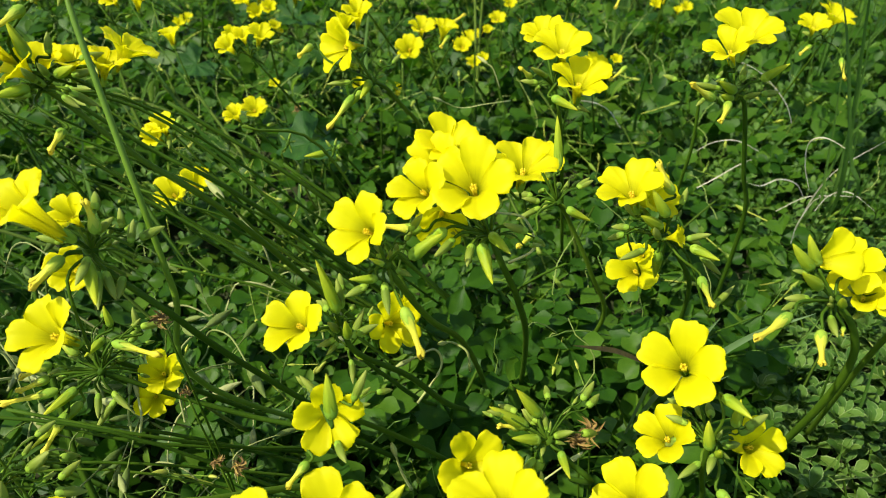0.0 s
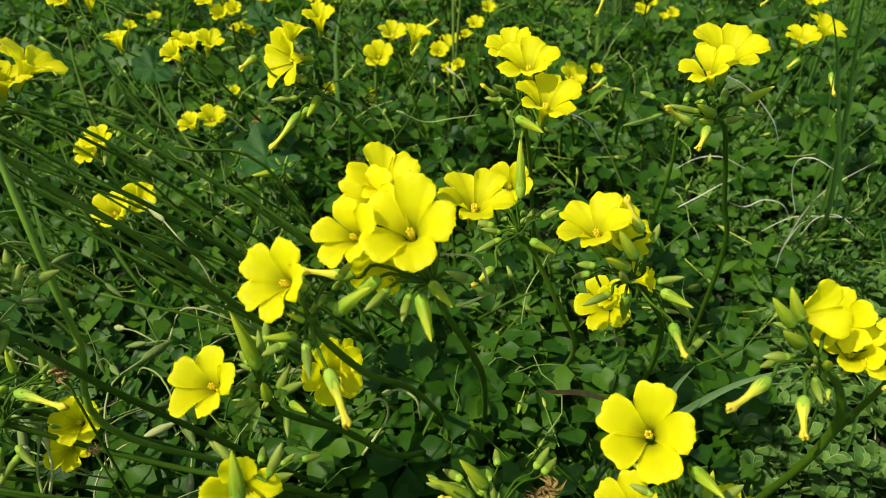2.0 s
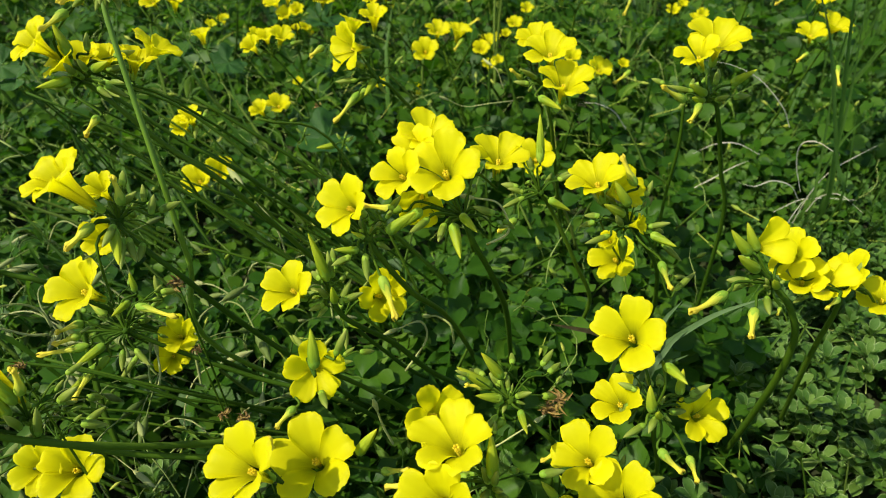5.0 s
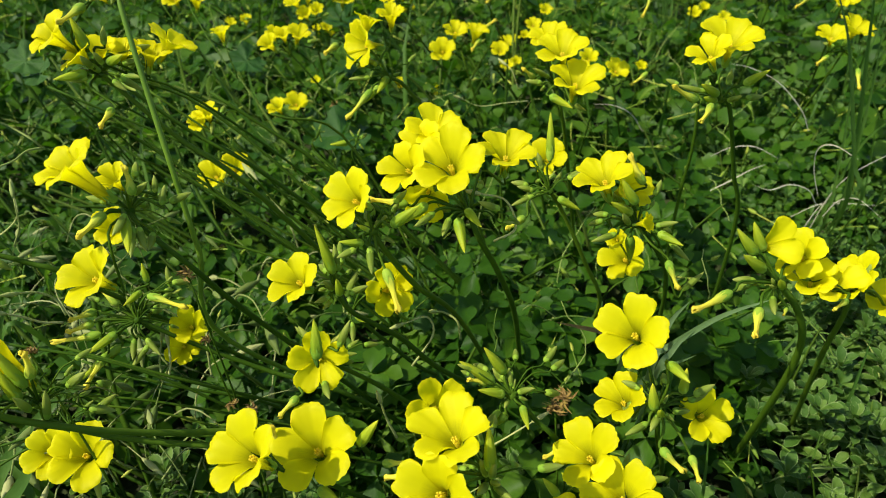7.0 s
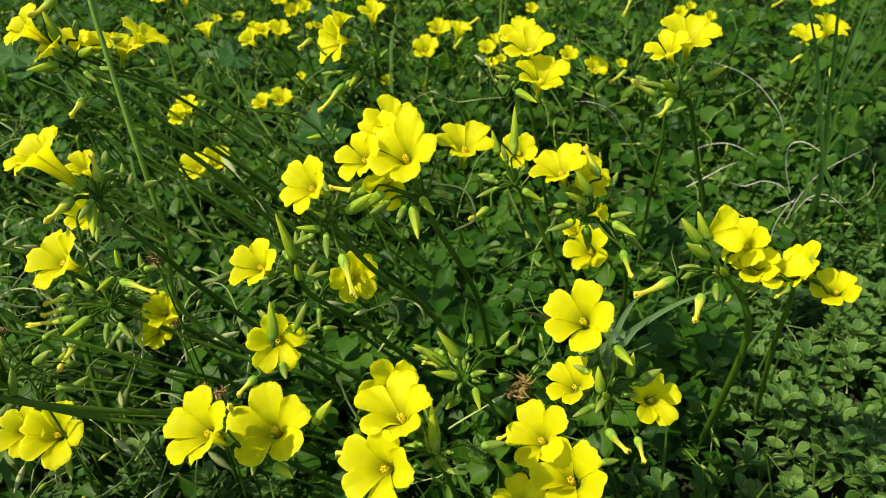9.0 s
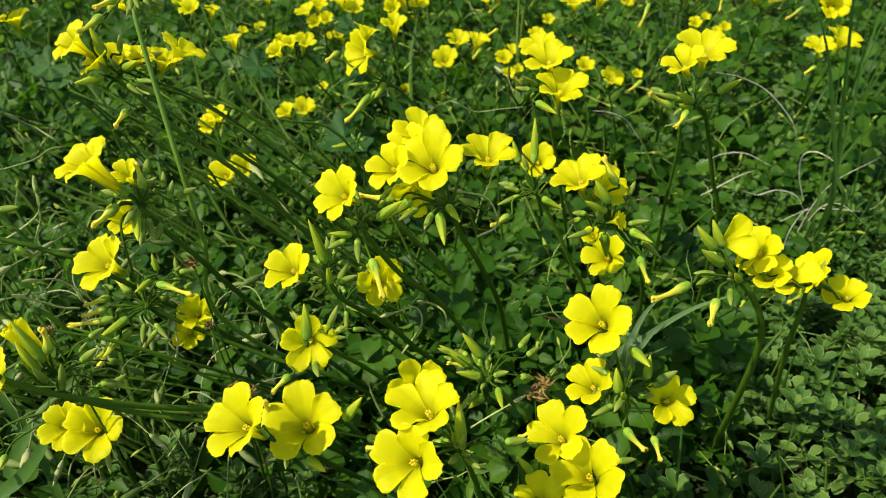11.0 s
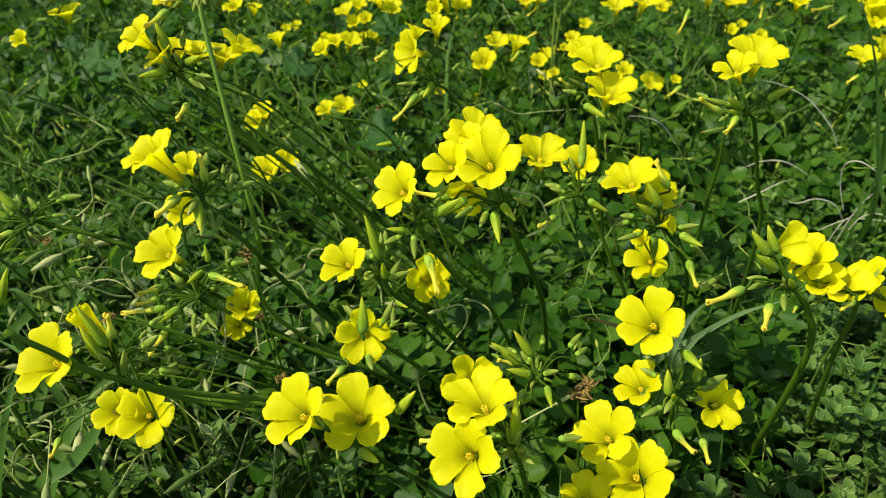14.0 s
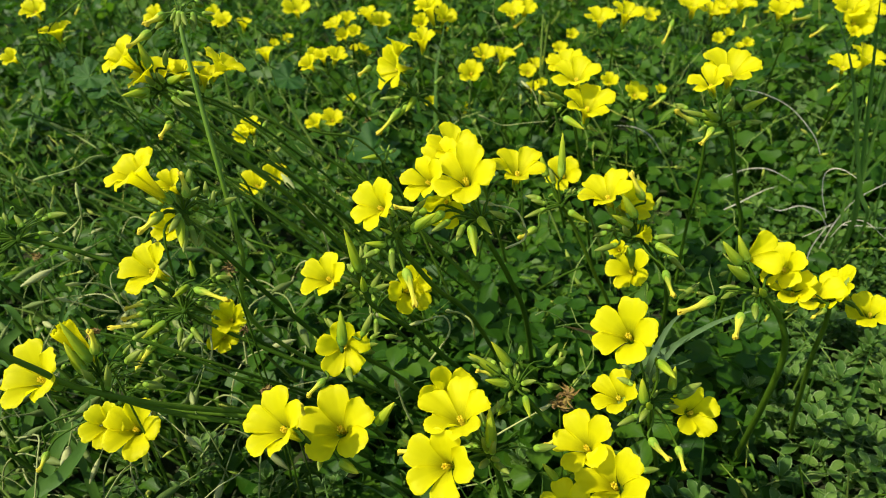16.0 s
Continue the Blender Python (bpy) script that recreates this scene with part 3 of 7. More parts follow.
oxalis((0.0600, 0.3600, 0.0000), (-0.0215, 0.2322, 0.2265),
    bends=[(-0.0130, 0.2453, 0.2073), (0.0068, 0.2681, 0.1629)], girth=0.0026, fan=7, leaves=2,
    flowers=[((-0.0196, 0.2218, 0.2396), (0.2143, -0.8696, 0.4448), 0.0312, 159, 'open')],
    buds=[((-0.0141, 0.2140, 0.2727), (-0.0141, 0.2064, 0.2547), 'bud'),
        ((-0.0008, 0.2230, 0.2639), (-0.0080, 0.2203, 0.2497), 'green'),
        ((-0.0347, 0.1939, 0.2287), (-0.0264, 0.2038, 0.2315), 'withered'),
        ((-0.0108, 0.2014, 0.2323), (-0.0159, 0.2131, 0.2329), 'green'),
        ((-0.0215, 0.2139, 0.2358), (-0.0203, 0.2234, 0.2313), 'green'),
        ((-0.0346, 0.2415, 0.2438), (-0.0260, 0.2355, 0.2327), 'green')],
    label='yellow wood sorrel with one flower behind a standing green bud')
oxalis((0.1100, 0.4700, 0.0000), (0.0927, 0.3880, 0.2358),
    bends=[(0.1004, 0.3915, 0.2207), (0.1195, 0.3982, 0.1713), (0.1348, 0.4202, 0.1094)], girth=0.0029, fan=8, leaves=2,
    flowers=[((0.0922, 0.4806, 0.2091), (-0.1005, -0.6101, 0.7859), 0.0326, 60, 'open')],
    buds=[((0.0923, 0.4039, 0.2855), (0.0919, 0.3886, 0.2583), 'bud'),
        ((0.0763, 0.3968, 0.2712), (0.0816, 0.3923, 0.2560), 'bud'),
        ((0.0846, 0.3928, 0.2630), (0.0874, 0.3903, 0.2514), 'green'),
        ((0.0666, 0.3783, 0.2297), (0.0821, 0.3848, 0.2345), 'green'),
        ((0.1012, 0.3968, 0.2460), (0.0956, 0.3913, 0.2397), 'green'),
        ((0.0644, 0.3435, 0.2338), (0.0769, 0.3590, 0.2344), 'withered'),
        ((0.0710, 0.3871, 0.2411), (0.0820, 0.3866, 0.2371), 'green'),
        ((0.1124, 0.3838, 0.2238), (0.0981, 0.3866, 0.2322), 'bud')],
    label='yellow wood sorrel with one flower and tall closed buds')
oxalis((0.1500, 0.4200, 0.0000), (0.1412, 0.3294, 0.2506),
    bends=[(0.1509, 0.3317, 0.2367), (0.1659, 0.3463, 0.1998), (0.1698, 0.3788, 0.1209)], girth=0.0027, fan=9, leaves=2,
    flowers=[((0.1213, 0.3290, 0.2784), (-0.3033, -0.1287, 0.9442), 0.0340, 122, 'open'),
        ((0.1342, 0.3462, 0.2626), (0.5263, -0.4646, 0.7122), 0.0300, 45, 'half'),
        ((0.1467, 0.3944, 0.1768), (-0.3985, -0.5339, 0.7457), 0.0366, -156, 'open'),
        ((0.1394, 0.3372, 0.2481), (0.2544, -0.6592, 0.7077), 0.0130, 30, 'half'),
        ((0.1423, 0.3196, 0.2574), (0.8444, -0.3469, 0.4081), 0.0130, 10, 'half'),
        ((0.1306, 0.3251, 0.2423), (-0.2611, -0.5988, 0.7571), 0.0130, 0, 'half')],
    buds=[((0.1284, 0.3193, 0.2862), (0.1383, 0.3202, 0.2701), 'bud'),
        ((0.1317, 0.3351, 0.2918), (0.1430, 0.3323, 0.2755), 'withered'),
        ((0.1636, 0.3072, 0.2509), (0.1518, 0.3182, 0.2526), 'bud'),
        ((0.1630, 0.3237, 0.2571), (0.1505, 0.3242, 0.2528), 'green'),
        ((0.1233, 0.3153, 0.2748), (0.1364, 0.3219, 0.2626), 'bud'),
        ((0.1141, 0.3091, 0.2508), (0.1291, 0.3186, 0.2511), 'green'),
        ((0.1411, 0.3313, 0.2213), (0.1372, 0.3230, 0.2461), 'bud'),
        ((0.1296, 0.3121, 0.2683), (0.1353, 0.3186, 0.2581), 'green'),
        ((0.1636, 0.3014, 0.2248), (0.1583, 0.3144, 0.2363), 'withered'),
        ((0.1712, 0.3197, 0.2312), (0.1602, 0.3249, 0.2419), 'green'),
        ((0.1837, 0.3266, 0.2195), (0.1700, 0.3185, 0.2120), 'green')],
    label='yellow wood sorrel with shaded flowers and many green buds')
oxalis((0.1000, 0.3700, 0.0000), (0.0740, 0.2312, 0.2102),
    bends=[(0.0856, 0.2366, 0.1877), (0.0992, 0.2482, 0.1558)], girth=0.0029, fan=14, leaves=2,
    flowers=[],
    buds=[((0.0598, 0.2376, 0.2378), (0.0703, 0.2371, 0.2198), 'bud'),
        ((0.0484, 0.2317, 0.2328), (0.0649, 0.2337, 0.2164), 'bud'),
        ((0.0571, 0.2250, 0.2205), (0.0704, 0.2288, 0.2131), 'bud'),
        ((0.0516, 0.2336, 0.2203), (0.0621, 0.2351, 0.2139), 'withered'),
        ((0.0572, 0.2147, 0.1985), (0.0681, 0.2260, 0.2045), 'green'),
        ((0.0827, 0.2169, 0.2011), (0.0794, 0.2271, 0.2079), 'bud'),
        ((0.0855, 0.2321, 0.2167), (0.0770, 0.2325, 0.2110), 'green'),
        ((0.0826, 0.2312, 0.2076), (0.0772, 0.2312, 0.2092), 'green'),
        ((0.0724, 0.2386, 0.2212), (0.0735, 0.2337, 0.2138), 'green'),
        ((0.0706, 0.2231, 0.2101), (0.0725, 0.2299, 0.2087), 'green'),
        ((0.0758, 0.2364, 0.2171), (0.0745, 0.2331, 0.2127), 'green'),
        ((0.0636, 0.2269, 0.1893), (0.0713, 0.2253, 0.2025), 'bud')],
    label='yellow wood sorrel with upright green buds and no open flower')
oxalis((0.0700, 0.3100, 0.0000), (0.0662, 0.1747, 0.2197),
    bends=[(0.0699, 0.1857, 0.1847), (0.0732, 0.2136, 0.1172)], girth=0.0030, fan=10, leaves=2,
    flowers=[((0.0523, 0.1738, 0.2440), (-0.2521, -0.0709, 0.9651), 0.0363, 87, 'open'),
        ((0.0390, 0.2065, 0.2254), (0.4464, -0.6011, 0.6629), 0.0331, 98, 'open'),
        ((0.0474, 0.1543, 0.2323), (-0.2954, -0.6340, 0.7147), 0.0363, 25, 'open')],
    buds=[((0.0672, 0.1722, 0.2550), (0.0677, 0.1683, 0.2315), 'bud'),
        ((0.0640, 0.1708, 0.2361), (0.0656, 0.1708, 0.2250), 'green'),
        ((0.0725, 0.1653, 0.2257), (0.0677, 0.1710, 0.2210), 'green'),
        ((0.0187, 0.1736, 0.2184), (0.0330, 0.1690, 0.2216), 'withered'),
        ((0.0768, 0.1622, 0.2199), (0.0690, 0.1714, 0.2178), 'green'),
        ((0.0621, 0.1612, 0.2230), (0.0654, 0.1713, 0.2186), 'green'),
        ((0.0686, 0.1666, 0.2395), (0.0683, 0.1669, 0.2292), 'green')],
    label='yellow wood sorrel with large flowers low in the clump')
oxalis((0.1650, 0.3600, 0.0000), (0.1480, 0.2355, 0.2022),
    bends=[(0.1512, 0.2414, 0.1741), (0.1623, 0.2633, 0.1134)], girth=0.0027, fan=12, leaves=2,
    flowers=[((0.1334, 0.2470, 0.2399), (-0.3416, -0.4846, 0.8053), 0.0381, 30, 'open'),
        ((0.1315, 0.2430, 0.1962), (-0.4360, -0.2016, 0.8771), 0.0304, 53, 'open'),
        ((0.1733, 0.2458, 0.1860), (0.1500, -0.6000, 0.7854), 0.0295, 10, 'open')],
    buds=[((0.1408, 0.2275, 0.2284), (0.1433, 0.2243, 0.2124), 'bud'),
        ((0.1603, 0.2416, 0.2251), (0.1588, 0.2384, 0.2102), 'bud'),
        ((0.1396, 0.2141, 0.2095), (0.1460, 0.2238, 0.2090), 'green'),
        ((0.1434, 0.2147, 0.2234), (0.1459, 0.2205, 0.2133), 'bud'),
        ((0.1569, 0.2228, 0.2346), (0.1496, 0.2375, 0.2312), 'bud'),
        ((0.1566, 0.2039, 0.1897), (0.1472, 0.2144, 0.1970), 'withered'),
        ((0.1682, 0.2069, 0.1817), (0.1624, 0.2171, 0.1892), 'withered'),
        ((0.1293, 0.2176, 0.1999), (0.1414, 0.2253, 0.2020), 'green'),
        ((0.1510, 0.2327, 0.2150), (0.1482, 0.2296, 0.2114), 'green'),
        ((0.1537, 0.2253, 0.2036), (0.1493, 0.2272, 0.2076), 'green')],
    label='yellow wood sorrel with three open star-shaped flowers')
oxalis((0.1500, 0.3100, 0.0000), (0.1273, 0.2266, 0.1430),
    bends=[(0.1353, 0.2394, 0.1057), (0.1459, 0.2639, 0.0489)], girth=0.0029, fan=7, leaves=2,
    flowers=[((0.1146, 0.2220, 0.1760), (-0.4125, -0.2712, 0.8697), 0.0378, -133, 'open'),
        ((0.1302, 0.2027, 0.1698), (-0.2689, -0.3217, 0.9079), 0.0421, 149, 'open'),
        ((0.1056, 0.2000, 0.1494), (-0.0915, -0.2941, 0.9514), 0.0305, 125, 'open')],
    buds=[((0.0900, 0.2250, 0.1698), (0.1027, 0.2309, 0.1745), 'withered'),
        ((0.0901, 0.2127, 0.1698), (0.0991, 0.2120, 0.1572), 'bud'),
        ((0.1002, 0.2220, 0.1624), (0.1104, 0.2181, 0.1537), 'bud'),
        ((0.1515, 0.2158, 0.1557), (0.1398, 0.2199, 0.1474), 'green')],
    label='yellow wood sorrel with three flowers crowded together at the front')
oxalis((0.0300, 0.2900, 0.0000), (-0.0310, 0.2010, 0.1830),
    bends=[(-0.0235, 0.2049, 0.1659), (-0.0116, 0.2321, 0.1125)], girth=0.0029, fan=2, leaves=2,
    flowers=[((-0.0162, 0.1884, 0.2114), (-0.0092, -0.4338, 0.9009), 0.0422, 107, 'open'),
        ((-0.0348, 0.1639, 0.2360), (-0.3989, -0.3661, 0.8407), 0.0366, -151, 'open')],
    buds=[((0.0128, 0.1960, 0.2275), (0.0032, 0.1932, 0.2121), 'bud'),
        ((-0.0376, 0.1907, 0.2279), (-0.0324, 0.1865, 0.2096), 'withered'),
        ((0.0005, 0.1640, 0.2065), (-0.0131, 0.1749, 0.2013), 'bud'),
        ((-0.0033, 0.1849, 0.2021), (-0.0146, 0.1893, 0.1976), 'green'),
        ((0.0257, 0.1984, 0.1914), (0.0117, 0.1974, 0.1942), 'withered'),
        ((-0.0265, 0.1740, 0.1934), (-0.0278, 0.1844, 0.1946), 'green')],
    label='yellow wood sorrel with two wide open flowers low to the ground')
oxalis((-0.0600, 0.3300, 0.0000), (-0.1759, 0.2225, 0.1768),
    bends=[(-0.1459, 0.2249, 0.1713), (-0.0966, 0.2377, 0.1570), (-0.0434, 0.2652, 0.1272)], girth=0.0027, fan=7, leaves=2,
    flowers=[((-0.1612, 0.2085, 0.1689), (0.2264, -0.5534, 0.8015), 0.0376, 64, 'open'),
        ((-0.1808, 0.2087, 0.1702), (0.1469, -0.5320, 0.8339), 0.0293, 134, 'open')],
    buds=[((-0.1532, 0.1938, 0.1465), (-0.1579, 0.2061, 0.1567), 'green'),
        ((-0.2130, 0.1766, 0.1576), (-0.2138, 0.1911, 0.1610), 'withered'),
        ((-0.2329, 0.1883, 0.1627), (-0.2262, 0.1940, 0.1600), 'green')],
    label='yellow wood sorrel with two flowers on a low leaning stalk')
oxalis((-0.0400, 0.3300, 0.0000), (-0.1455, 0.1845, 0.2387),
    bends=[(-0.1445, 0.1863, 0.2233), (-0.1142, 0.1994, 0.1973), (-0.0525, 0.2309, 0.1530)], girth=0.0029, fan=15, leaves=2,
    flowers=[((-0.1617, 0.1645, 0.2553), (-0.1837, -0.4495, 0.8742), 0.0358, 62, 'open'),
        ((-0.1559, 0.1884, 0.2617), (-0.4551, -0.0118, 0.8903), 0.0270, 5, 'closed')],
    buds=[((-0.1560, 0.1845, 0.2774), (-0.1462, 0.1833, 0.2514), 'bud'),
        ((-0.1378, 0.1848, 0.2724), (-0.1428, 0.1849, 0.2562), 'withered'),
        ((-0.1565, 0.1813, 0.2660), (-0.1488, 0.1794, 0.2466), 'bud'),
        ((-0.1299, 0.1770, 0.2588), (-0.1354, 0.1751, 0.2399), 'green'),
        ((-0.1360, 0.1666, 0.2634), (-0.1398, 0.1732, 0.2475), 'green')],
    label='yellow wood sorrel with a flower opening beside a closed trumpet')
oxalis((0.0200, 0.3600, 0.0000), (-0.1524, 0.2796, 0.2073),
    bends=[(-0.1279, 0.2866, 0.1833), (-0.0862, 0.2937, 0.1542), (-0.0347, 0.3054, 0.1199)], girth=0.0029, fan=26, leaves=3,
    flowers=[((-0.1303, 0.2957, 0.1882), (0.2451, -0.5818, 0.7755), 0.0260, 20, 'half'),
        ((-0.1370, 0.2912, 0.1748), (0.3577, -0.6987, 0.6196), 0.0240, 50, 'half')],
    buds=[((-0.1970, 0.2561, 0.2047), (-0.1714, 0.2690, 0.2048), 'withered'),
        ((-0.1875, 0.2673, 0.2179), (-0.1739, 0.2761, 0.2158), 'withered'),
        ((-0.1890, 0.2633, 0.2090), (-0.1755, 0.2721, 0.2106), 'withered'),
        ((-0.1754, 0.2553, 0.2006), (-0.1621, 0.2705, 0.2043), 'bud'),
        ((-0.1752, 0.2413, 0.1857), (-0.1667, 0.2613, 0.1960), 'withered'),
        ((-0.1147, 0.2745, 0.2241), (-0.1437, 0.2846, 0.2224), 'withered'),
        ((-0.1572, 0.2835, 0.2232), (-0.1549, 0.2825, 0.2121), 'green'),
        ((-0.1556, 0.2759, 0.2207), (-0.1506, 0.2897, 0.2212), 'bud'),
        ((-0.1488, 0.2957, 0.2381), (-0.1471, 0.2936, 0.2257), 'bud'),
        ((-0.1375, 0.3004, 0.2327), (-0.1351, 0.2967, 0.2194), 'green'),
        ((-0.1368, 0.2655, 0.1911), (-0.1473, 0.2740, 0.1976), 'green'),
        ((-0.1534, 0.2616, 0.1905), (-0.1541, 0.2728, 0.1980), 'green'),
        ((-0.1788, 0.2871, 0.2260), (-0.1633, 0.2832, 0.2157), 'withered'),
        ((-0.1890, 0.2517, 0.1782), (-0.1621, 0.2693, 0.1954), 'bud'),
        ((-0.1560, 0.2594, 0.1846), (-0.1453, 0.2722, 0.1944), 'green')],
    label='yellow wood sorrel with drooping withered pods and buds')
oxalis((-0.0000, 0.3700, 0.0000), (-0.1189, 0.2613, 0.2975),
    bends=[(-0.1136, 0.2594, 0.2879), (-0.0952, 0.2628, 0.2605), (-0.0788, 0.2874, 0.2021)], girth=0.0029, fan=8, leaves=3,
    flowers=[((-0.1300, 0.2324, 0.2760), (-0.2686, -0.5019, 0.8221), 0.0348, 134, 'open'),
        ((-0.1295, 0.2501, 0.3248), (-0.4177, -0.2941, 0.8597), 0.0353, 49, 'funnel'),
        ((-0.1305, 0.2746, 0.3060), (-0.0859, -0.3798, 0.9211), 0.0190, 0, 'half'),
        ((-0.1351, 0.2690, 0.2815), (0.0575, -0.6927, 0.7189), 0.0230, 14, 'half')],
    buds=[((-0.1330, 0.2330, 0.3002), (-0.1240, 0.2497, 0.3037), 'withered'),
        ((-0.1408, 0.2454, 0.2955), (-0.1291, 0.2522, 0.2981), 'withered'),
        ((-0.1083, 0.2292, 0.3051), (-0.1126, 0.2478, 0.3046), 'green'),
        ((-0.1011, 0.2257, 0.2978), (-0.1145, 0.2483, 0.3024), 'bud'),
        ((-0.1081, 0.2570, 0.3273), (-0.1093, 0.2537, 0.3121), 'withered'),
        ((-0.1040, 0.2614, 0.3144), (-0.1125, 0.2584, 0.3092), 'green'),
        ((-0.1082, 0.2762, 0.3104), (-0.1084, 0.2709, 0.3029), 'green'),
        ((-0.1023, 0.2700, 0.3085), (-0.1024, 0.2639, 0.2998), 'green'),
        ((-0.1039, 0.2420, 0.2865), (-0.1042, 0.2524, 0.2910), 'green'),
        ((-0.1071, 0.2313, 0.2899), (-0.1107, 0.2480, 0.2972), 'green'),
        ((-0.1034, 0.2387, 0.2887), (-0.1082, 0.2484, 0.2971), 'green')],
    label='yellow wood sorrel with trumpet flowers seen from the side')
oxalis((0.0000, 0.4600, 0.0000), (-0.1578, 0.3319, 0.3417),
    bends=[(-0.1516, 0.3365, 0.3305), (-0.1277, 0.3414, 0.2973), (-0.0848, 0.3513, 0.2451)], girth=0.0030, fan=10, leaves=2,
    flowers=[((-0.1667, 0.3208, 0.3648), (-0.3891, -0.4348, 0.8121), 0.0275, 44, 'funnel'),
        ((-0.1570, 0.3215, 0.3540), (-0.5000, -0.3000, 0.8124), 0.0250, -154, 'open'),
        ((-0.1468, 0.3429, 0.3482), (0.2346, -0.0792, 0.9689), 0.0231, 60, 'open'),
        ((-0.1352, 0.3500, 0.3441), (0.3576, 0.0852, 0.9300), 0.0258, 30, 'open'),
        ((-0.1272, 0.3567, 0.3476), (0.5727, 0.2595, 0.7776), 0.0281, -15, 'open'),
        ((-0.1587, 0.3402, 0.3492), (0.1032, -0.1269, 0.9865), 0.0223, 87, 'half')],
    buds=[((-0.1550, 0.3201, 0.3773), (-0.1523, 0.3211, 0.3601), 'bud'),
        ((-0.1591, 0.3120, 0.3757), (-0.1475, 0.3246, 0.3815), 'withered'),
        ((-0.1446, 0.3291, 0.3693), (-0.1466, 0.3280, 0.3594), 'green'),
        ((-0.1282, 0.3129, 0.3588), (-0.1410, 0.3186, 0.3531), 'bud'),
        ((-0.1637, 0.3018, 0.3501), (-0.1523, 0.3138, 0.3496), 'bud'),
        ((-0.1443, 0.3140, 0.3617), (-0.1443, 0.3177, 0.3527), 'green'),
        ((-0.1508, 0.3090, 0.3601), (-0.1492, 0.3159, 0.3516), 'green'),
        ((-0.1394, 0.2909, 0.3306), (-0.1388, 0.3051, 0.3331), 'withered'),
        ((-0.1620, 0.3093, 0.3460), (-0.1516, 0.3126, 0.3476), 'green'),
        ((-0.1320, 0.3111, 0.3396), (-0.1389, 0.3138, 0.3455), 'green'),
        ((-0.1289, 0.3212, 0.3354), (-0.1357, 0.3153, 0.3467), 'green')],
    label='yellow wood sorrel with a wide head of flowers above dark stalks')
oxalis((0.0400, 0.5000, 0.0000), (-0.1919, 0.3978, 0.3106),
    bends=[(-0.1524, 0.4028, 0.2703), (-0.1017, 0.4158, 0.2203)], girth=0.0029, fan=6, leaves=0,
    flowers=[],
    buds=[((-0.1582, 0.3758, 0.3222), (-0.1813, 0.3911, 0.3157), 'green'),
        ((-0.1616, 0.3697, 0.3144), (-0.1823, 0.3886, 0.3124), 'green')],
    label='dark green bare flower stalk of a wood sorrel')
oxalis((0.0500, 0.5600, 0.0000), (-0.0208, 0.4527, 0.2889),
    bends=[(-0.0098, 0.4673, 0.2711), (0.0184, 0.4978, 0.1998)], girth=0.0026, fan=4, leaves=0,
    flowers=[((-0.0361, 0.4574, 0.3098), (-0.7034, -0.6239, 0.3406), 0.0363, -171, 'open'),
        ((-0.0381, 0.4697, 0.3187), (0.3051, 0.3014, 0.9034), 0.0220, 0, 'half')],
    buds=[((-0.0483, 0.4210, 0.2695), (-0.0323, 0.4419, 0.2841), 'withered'),
        ((-0.0270, 0.4373, 0.2829), (-0.0225, 0.4524, 0.2890), 'bud'),
        ((-0.0433, 0.4418, 0.2713), (-0.0278, 0.4477, 0.2840), 'bud'),
        ((-0.0499, 0.4469, 0.2895), (-0.0345, 0.4503, 0.2897), 'green'),
        ((-0.0680, 0.4553, 0.3070), (-0.0599, 0.4690, 0.3066), 'withered'),
        ((-0.0132, 0.4557, 0.2910), (-0.0183, 0.4538, 0.2899), 'green'),
        ((-0.0147, 0.4475, 0.2796), (-0.0194, 0.4512, 0.2864), 'green')],
    label='yellow wood sorrel with a nodding flower and hanging buds')
oxalis((0.1300, 0.6000, 0.0000), (0.0959, 0.4667, 0.2753),
    bends=[(0.1002, 0.4668, 0.2564), (0.1067, 0.4862, 0.2113)], girth=0.0026, fan=4, leaves=0,
    flowers=[((0.0992, 0.4598, 0.3018), (-0.1030, -0.2604, 0.9600), 0.0362, -124, 'open'),
        ((0.0905, 0.4943, 0.2989), (-0.1985, -0.3124, 0.9290), 0.0304, 40, 'open'),
        ((0.1078, 0.4376, 0.2887), (0.0321, -0.2305, 0.9726), 0.0369, 7, 'open')],
    buds=[((0.1059, 0.4223, 0.2795), (0.0915, 0.4339, 0.2828), 'bud'),
        ((0.0781, 0.4519, 0.2949), (0.0906, 0.4600, 0.2850), 'green'),
        ((0.0731, 0.4505, 0.2945), (0.0801, 0.4582, 0.2856), 'withered'),
        ((0.1166, 0.4416, 0.2685), (0.1041, 0.4525, 0.2702), 'green')],
    label='yellow wood sorrel with three flowers facing the sky')
